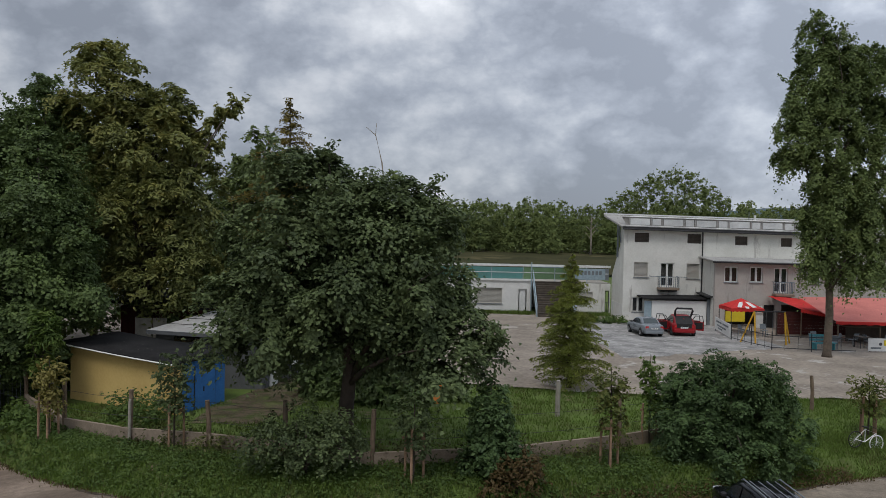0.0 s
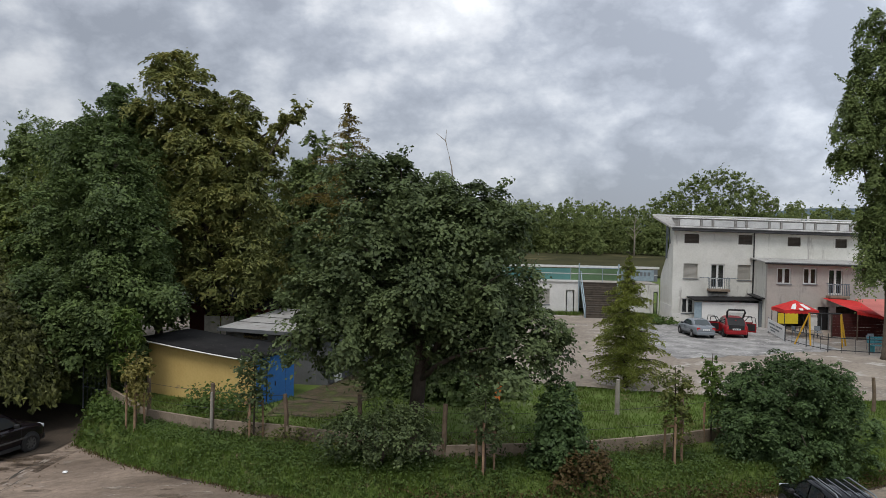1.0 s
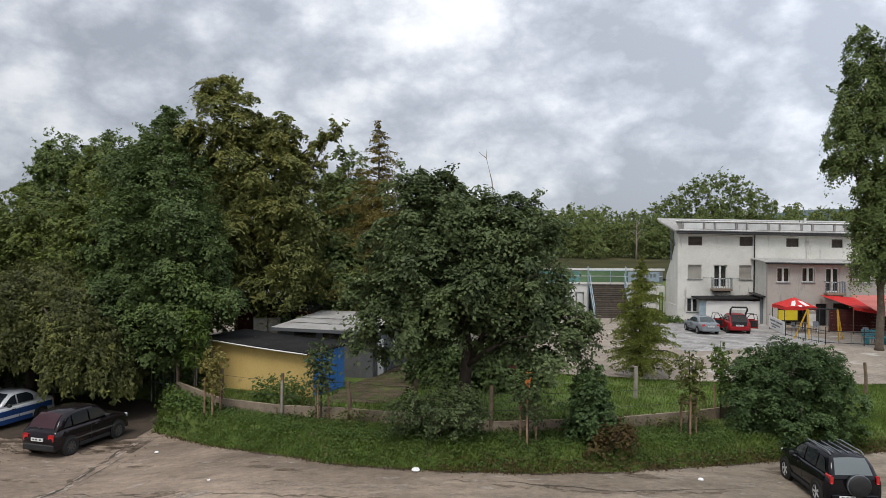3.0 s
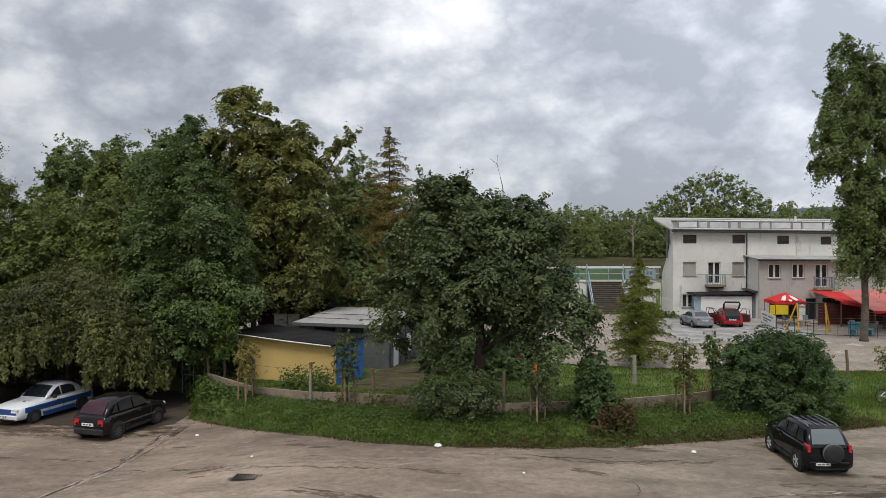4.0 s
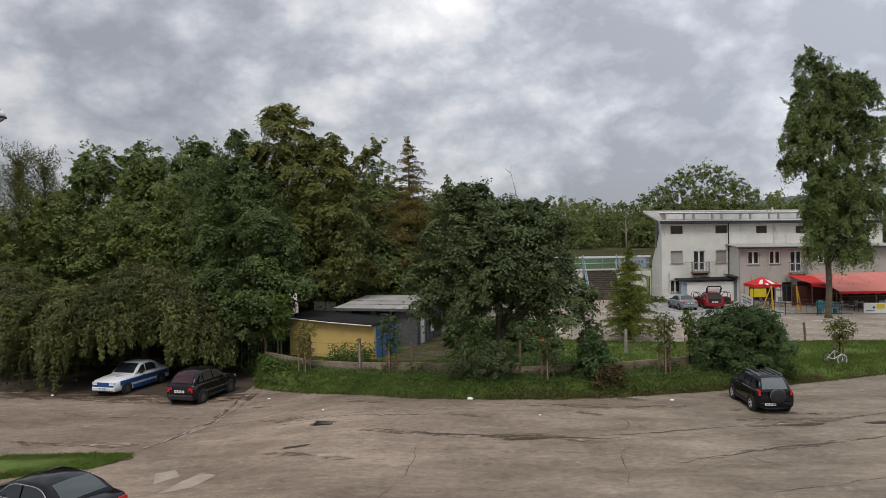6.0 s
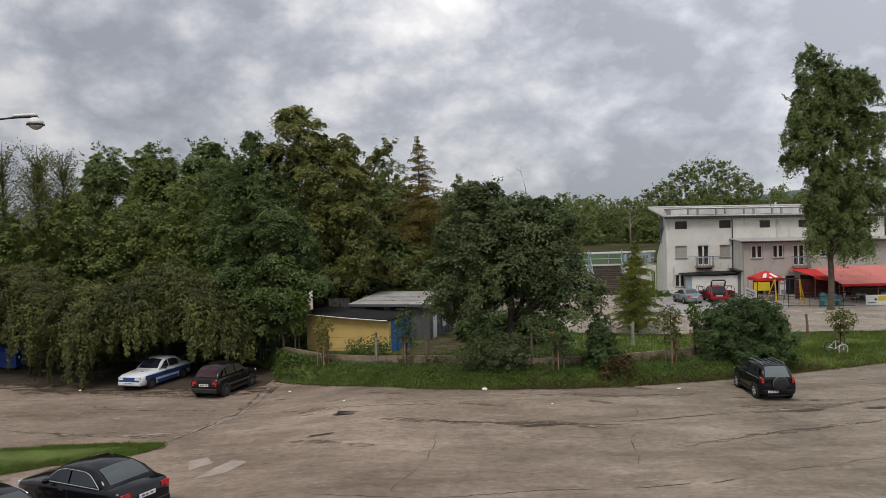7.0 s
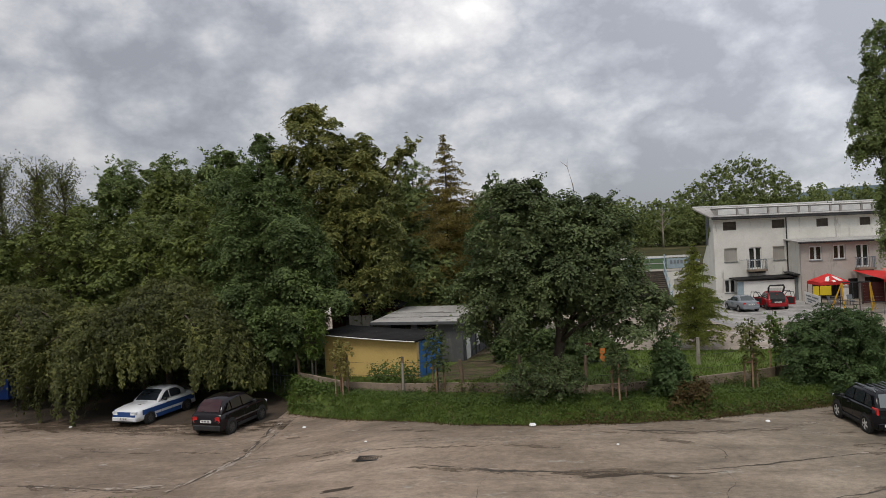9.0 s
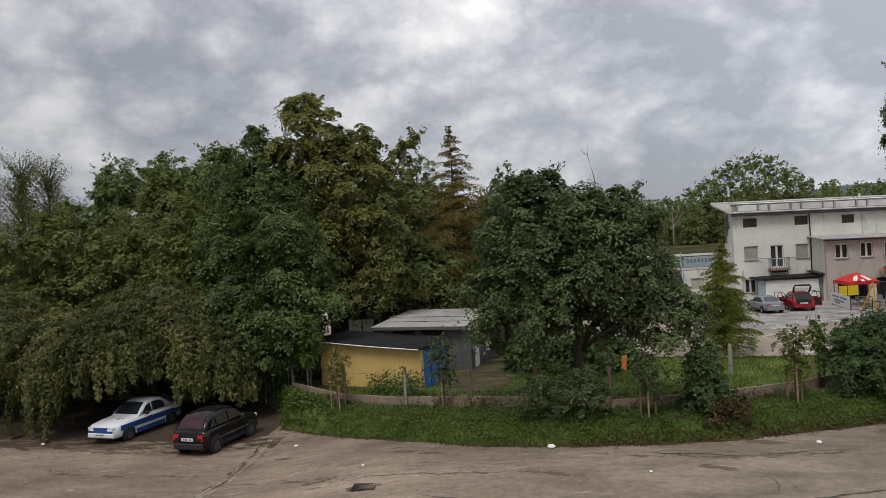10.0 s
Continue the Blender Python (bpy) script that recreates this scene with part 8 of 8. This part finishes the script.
def make_bicycle():
    x, y = 13.25, 21.75
    t = thing("bicycle", pose(x, y, gz(x, y), 0, 12, 14) @ Matrix.Scale(0.8, 4), "white and black bicycle standing in the grass", "bicycle")
    for k in (-0.52, 0.52):
        w = new("wheel")
        w.parent, w.location = t, (k, 0, 0.33)
        part("tyre", Bag().tube([(0.32 * math.cos(q), 0, 0.32 * math.sin(q)) for q in np.linspace(0, 2 * math.pi, 25)], 0.02, 5, False), M["rubber"] if k < 0 else M["cleanwhite"], w)
        b = Bag()
        for i in range(8):
            q = math.pi * i / 8
            b.tube([(0.3 * math.cos(q), 0, 0.3 * math.sin(q)), (-0.3 * math.cos(q), 0, -0.3 * math.sin(q))], 0.004, 3)
        part("spokes", b, M["alloy"], w)
    part("frame", Bag().tube([(-0.52, 0, 0.33), (-0.05, 0, 0.3), (0.4, 0, 0.72), (-0.15, 0, 0.8), (-0.05, 0, 0.3)], 0.02, 6).tube([(-0.15, 0, 0.8), (-0.52, 0, 0.33)], 0.014, 5).tube([(0.4, 0, 0.72), (0.52, 0, 0.33)], 0.016, 5), M["cleanwhite"], t)
    part("saddle", Bag().box(-0.3, -0.05, -0.07, 0.07, 0.86, 0.92, 0.02), M["black"], t)
    part("handlebar", Bag().tube([(0.3, -0.28, 0.95), (0.38, 0, 0.9), (0.3, 0.28, 0.95)], 0.014, 5), M["black"], t)


make_bicycle()


def make_litter():
    for i, (x, y, s) in enumerate(((-4.25, 15.3, 0.13), (4.0, 15.9, 0.09), (-13.6, 18.6, 0.08), (-10.2, 14.8, 0.05), (-1.6, 13.1, 0.05), (-25.2, 20.6, 0.08))):
        t = thing("paper_litter", pose(x, y, gz(x, y, False) + 0.01, 0, 0, 50 * i), "crumpled white paper litter on the concrete", "litter", "litter on the yard")
        n = 9
        pts = [[(s * (1 + 0.3 * noise.noise((k, j, i))) * math.cos(2 * math.pi * k / n) * q, s * (1 + 0.3 * noise.noise((k, j + 5, i))) * math.sin(2 * math.pi * k / n) * q, zz * s) for k in range(n)] for j, (q, zz) in enumerate(((0.8, 0), (1.0, 0.25), (0.75, 0.6), (0.3, 0.7)))]
        part("paper", Bag().rings(pts), M["litter"], t)
    d = thing("drain_cover", pose(-9.72, 12.85, gz(-9.72, 12.85, False) + 0.004), "rusty drain grating with grass in it", "drain")
    part("frame", Bag().box(-0.35, 0.35, -0.25, -0.2, 0, 0.03).box(-0.35, 0.35, 0.2, 0.25, 0, 0.03).box(-0.35, -0.3, -0.2, 0.2, 0, 0.03).box(0.3, 0.35, -0.2, 0.2, 0, 0.03), M["darkmetal"], d)
    for k in range(7):
        part("bar", Bag().box(-0.27 + k * 0.085, -0.235 + k * 0.085, -0.2, 0.2, 0.0, 0.025), M["bark"], d)


make_litter()


def make_slide():
    z = gz(-1.2, 22)
    t = thing("play_board", pose(-0.7, 25.0, z) @ Matrix.Scale(0.7, 4), "weathered orange and brown boards leaning under the maple", "boards")
    part("board", Bag().add([(0, 0, 0), (0.34, 0, 0), (0.46, 0.3, 0.9), (0.14, 0.3, 0.9), (0, 0.05, 0), (0.34, 0.05, 0), (0.46, 0.35, 0.9), (0.14, 0.35, 0.9)], [(0, 1, 2, 3), (7, 6, 5, 4), (0, 4, 5, 1), (1, 5, 6, 2), (2, 6, 7, 3), (3, 7, 4, 0)]), M["orange"], t)
    part("panel", Bag().box(-1.0, -0.5, 0.3, 0.36, 0, 1.3), M["redwall"], t)


make_slide()


# ---- grass and weeds ----
def tufts(name, spots, h0, h1, mat, label, blades=6, spread=0.12, width=0.016):
    """Blades of grass: one triangle each."""
    g = np.random.default_rng(len(spots))
    k = len(spots) * blades
    base = np.repeat(np.array(spots), blades, 0) + np.concatenate([g.normal(size=(k, 2)) * spread, np.zeros((k, 1))], 1)
    h = g.uniform(h0, h1, k)
    a = g.uniform(0, 2 * math.pi, k)
    d = np.stack([np.cos(a), np.sin(a), np.zeros(k)], 1)
    s = np.stack([-np.sin(a), np.cos(a), np.zeros(k)], 1) * width * g.uniform(0.7, 1.5, k)[:, None]
    tip = base + d * (h * g.uniform(0.15, 0.7, k))[:, None]
    tip[:, 2] += h
    base[:, 2] -= 0.02
    v = np.stack([base - s, base + s, tip], 1).reshape(-1, 3)
    me = bpy.data.meshes.new(name)
    me.vertices.add(3 * k)
    me.vertices.foreach_set("co", v.ravel())
    me.loops.add(3 * k)
    me.loops.foreach_set("vertex_index", np.arange(3 * k))
    me.polygons.add(k)
    me.polygons.foreach_set("loop_start", 3 * np.arange(k))
    me.polygons.foreach_set("loop_total", np.full(k, 3))
    me.materials.append(mat)
    me.update(calc_edges=True)
    return tagged(new(name, me), label, "grass", "", "stuff")


def scatter(n, x0, x1, ya, yb, seed, keep=None, thin=0.0):
    g = np.random.default_rng(seed)
    out = []
    while len(out) < n:
        x = g.uniform(x0, x1)
        a, c = ya(x), yb(x)
        y = a + (c - a) * g.uniform()
        if keep and not keep(x, y):
            continue
        if thin and noise.noise((x * 0.5, y * 0.5, seed)) < thin * g.uniform(-1, 0.6):
            continue
        out.append((x, y, gz(x, y)))
    return out


off_path = lambda x, y: not (-8.4 < x < -4.2 and max(21.8, 21.6 + (x + 6.2) * 3.3) < y < min(31.0, 23.2 + (x + 8.6) * 3.4)) and not (-14.8 < x < -7.4 and y > 24.6)
tufts("verge_grass", scatter(17000, -15.6, 22, lambda x: kerb(x) + 0.02, lambda x: kerb(x) + 2.5, 401, thin=0.9), 0.04, 0.12, L["grass"], "lush uneven grass along the verge", 8, 0.10, 0.014)
tufts("lawn_grass", scatter(11000, -15, 26, lambda x: kerb(x) + 2.5, lambda x: 28.6, 402, off_path, 0.8), 0.05, 0.14, L["grass"], "rough lawn between fence and lot", 6, 0.14, 0.016)
tufts("kerb_grass", scatter(1500, -15.3, 20, lambda x: kerb(x) - 0.12, lambda x: kerb(x) + 0.1, 403), 0.03, 0.07, L["autumnsap"], "dry yellowing grass at the kerb edge", 5, 0.08, 0.014)
tufts("island_grass", [(x, y, gz(x, y, False) + 0.05) for x, y, z in scatter(5600, -26, -16, lambda x: 7.6, lambda x: 11.2, 404, on_island)], 0.03, 0.075, L["grass"], "short grass on the island in the yard", 7, 0.10, 0.014)


def weed_patch(name, n, x0, x1, ya, yb, seed, h, size, mat, label):
    C, N = [], []
    g = np.random.default_rng(seed)
    for x, y, z in scatter(n, x0, x1, ya, yb, seed):
        hh = h * g.uniform(0.4, 1.1)
        m = 14
        p = np.stack([x + g.normal(size=m) * 0.16, y + g.normal(size=m) * 0.16, z + hh * g.uniform(0.15, 1, m)], 1)
        C.append(p)
        N.append(np.array([0, -0.3, 0.9]) + g.normal(size=(m, 3)) * 0.5)
    C, N = np.concatenate(C), np.concatenate(N)
    tagged(leaves(name, C, N, size * g.uniform(0.6, 1.3, len(C)), L[mat]), label, "weeds", "", "stuff")


weed_patch("broad_weeds", 190, -18.0, -12.4, lambda x: kerb(x) + 0.2, lambda x: kerb(x) + 2.6, 411, 0.36, 0.16, "weeds", "broad-leaved weeds crowding the verge")
weed_patch("shed_weeds", 70, -11.6, -9.2, lambda x: 21.0 - 0.55 * (x + 9.6), lambda x: 22.6 - 0.5 * (x + 9.6), 412, 1.0, 0.14, "weeds", "tall weeds before the yellow shed")
weed_patch("verge_weeds", 1500, -13, 9, lambda x: kerb(x) + 0.1, lambda x: kerb(x) + 2.4, 413, 0.20, 0.085, "weeds", "scattered broad-leaved weeds in the verge")
weed_patch("kerb_litter", 420, -3.5, 12, lambda x: kerb(x) - 0.05, lambda x: kerb(x) + 0.55, 416, 0.13, 0.075, "autumnsap", "brown dry weeds and leaves along the kerb")
weed_patch("fence_weeds", 200, -10, 5.5, lambda x: kerb(x) + 2.3, lambda x: kerb(x) + 3.4, 414, 0.55, 0.11, "weep", "dry weeds along the fence")
tufts("terrace_grass", [(x, y, gz(x, y) + 0.01) for x, y, z in scatter(1600, -9, 14, lambda x: 62.2 + 0.5 * wobble(x, 2, 4.0), lambda x: 63.9, 417, lambda x, y: not 7.2 < x < 10.8)], 0.08, 0.3, L["grass"], "ragged grass at the foot of the terrace", 6, 0.2, 0.03)
weed_patch("lot_weeds", 60, 9.6, 14.2, lambda x: 56.5, lambda x: 58.8, 415, 0.5, 0.25, "weeds", "weeds at the foot of the building")


def make_fallen_leaves():
    g = np.random.default_rng(77)
    C = []
    for k in range(120):
        x = g.uniform(-33, -14.2)
        y = float(np.interp(x, [-33, -28, -22, -17, -14.2], [23.8, 21.8, 20.8, 19.9, 19.4])) + g.normal() * 0.9 - g.exponential(0.5)
        for j in range(int(g.integers(3, 16))):
            px, py = x + g.normal() * 0.28, y + g.normal() * 0.14
            C.append((px, py, gz(px, py, False) + 0.03))
    C = np.array(C)
    N = np.array([0, 0, 1.0]) + g.normal(size=C.shape) * 0.22
    tagged(leaves("fallen_leaves", C, N, 0.07 * g.uniform(0.6, 1.4, len(C)), L["fallen"]), "brown fallen leaves scattered on the damp concrete", "leaves", "", "stuff")


make_fallen_leaves()
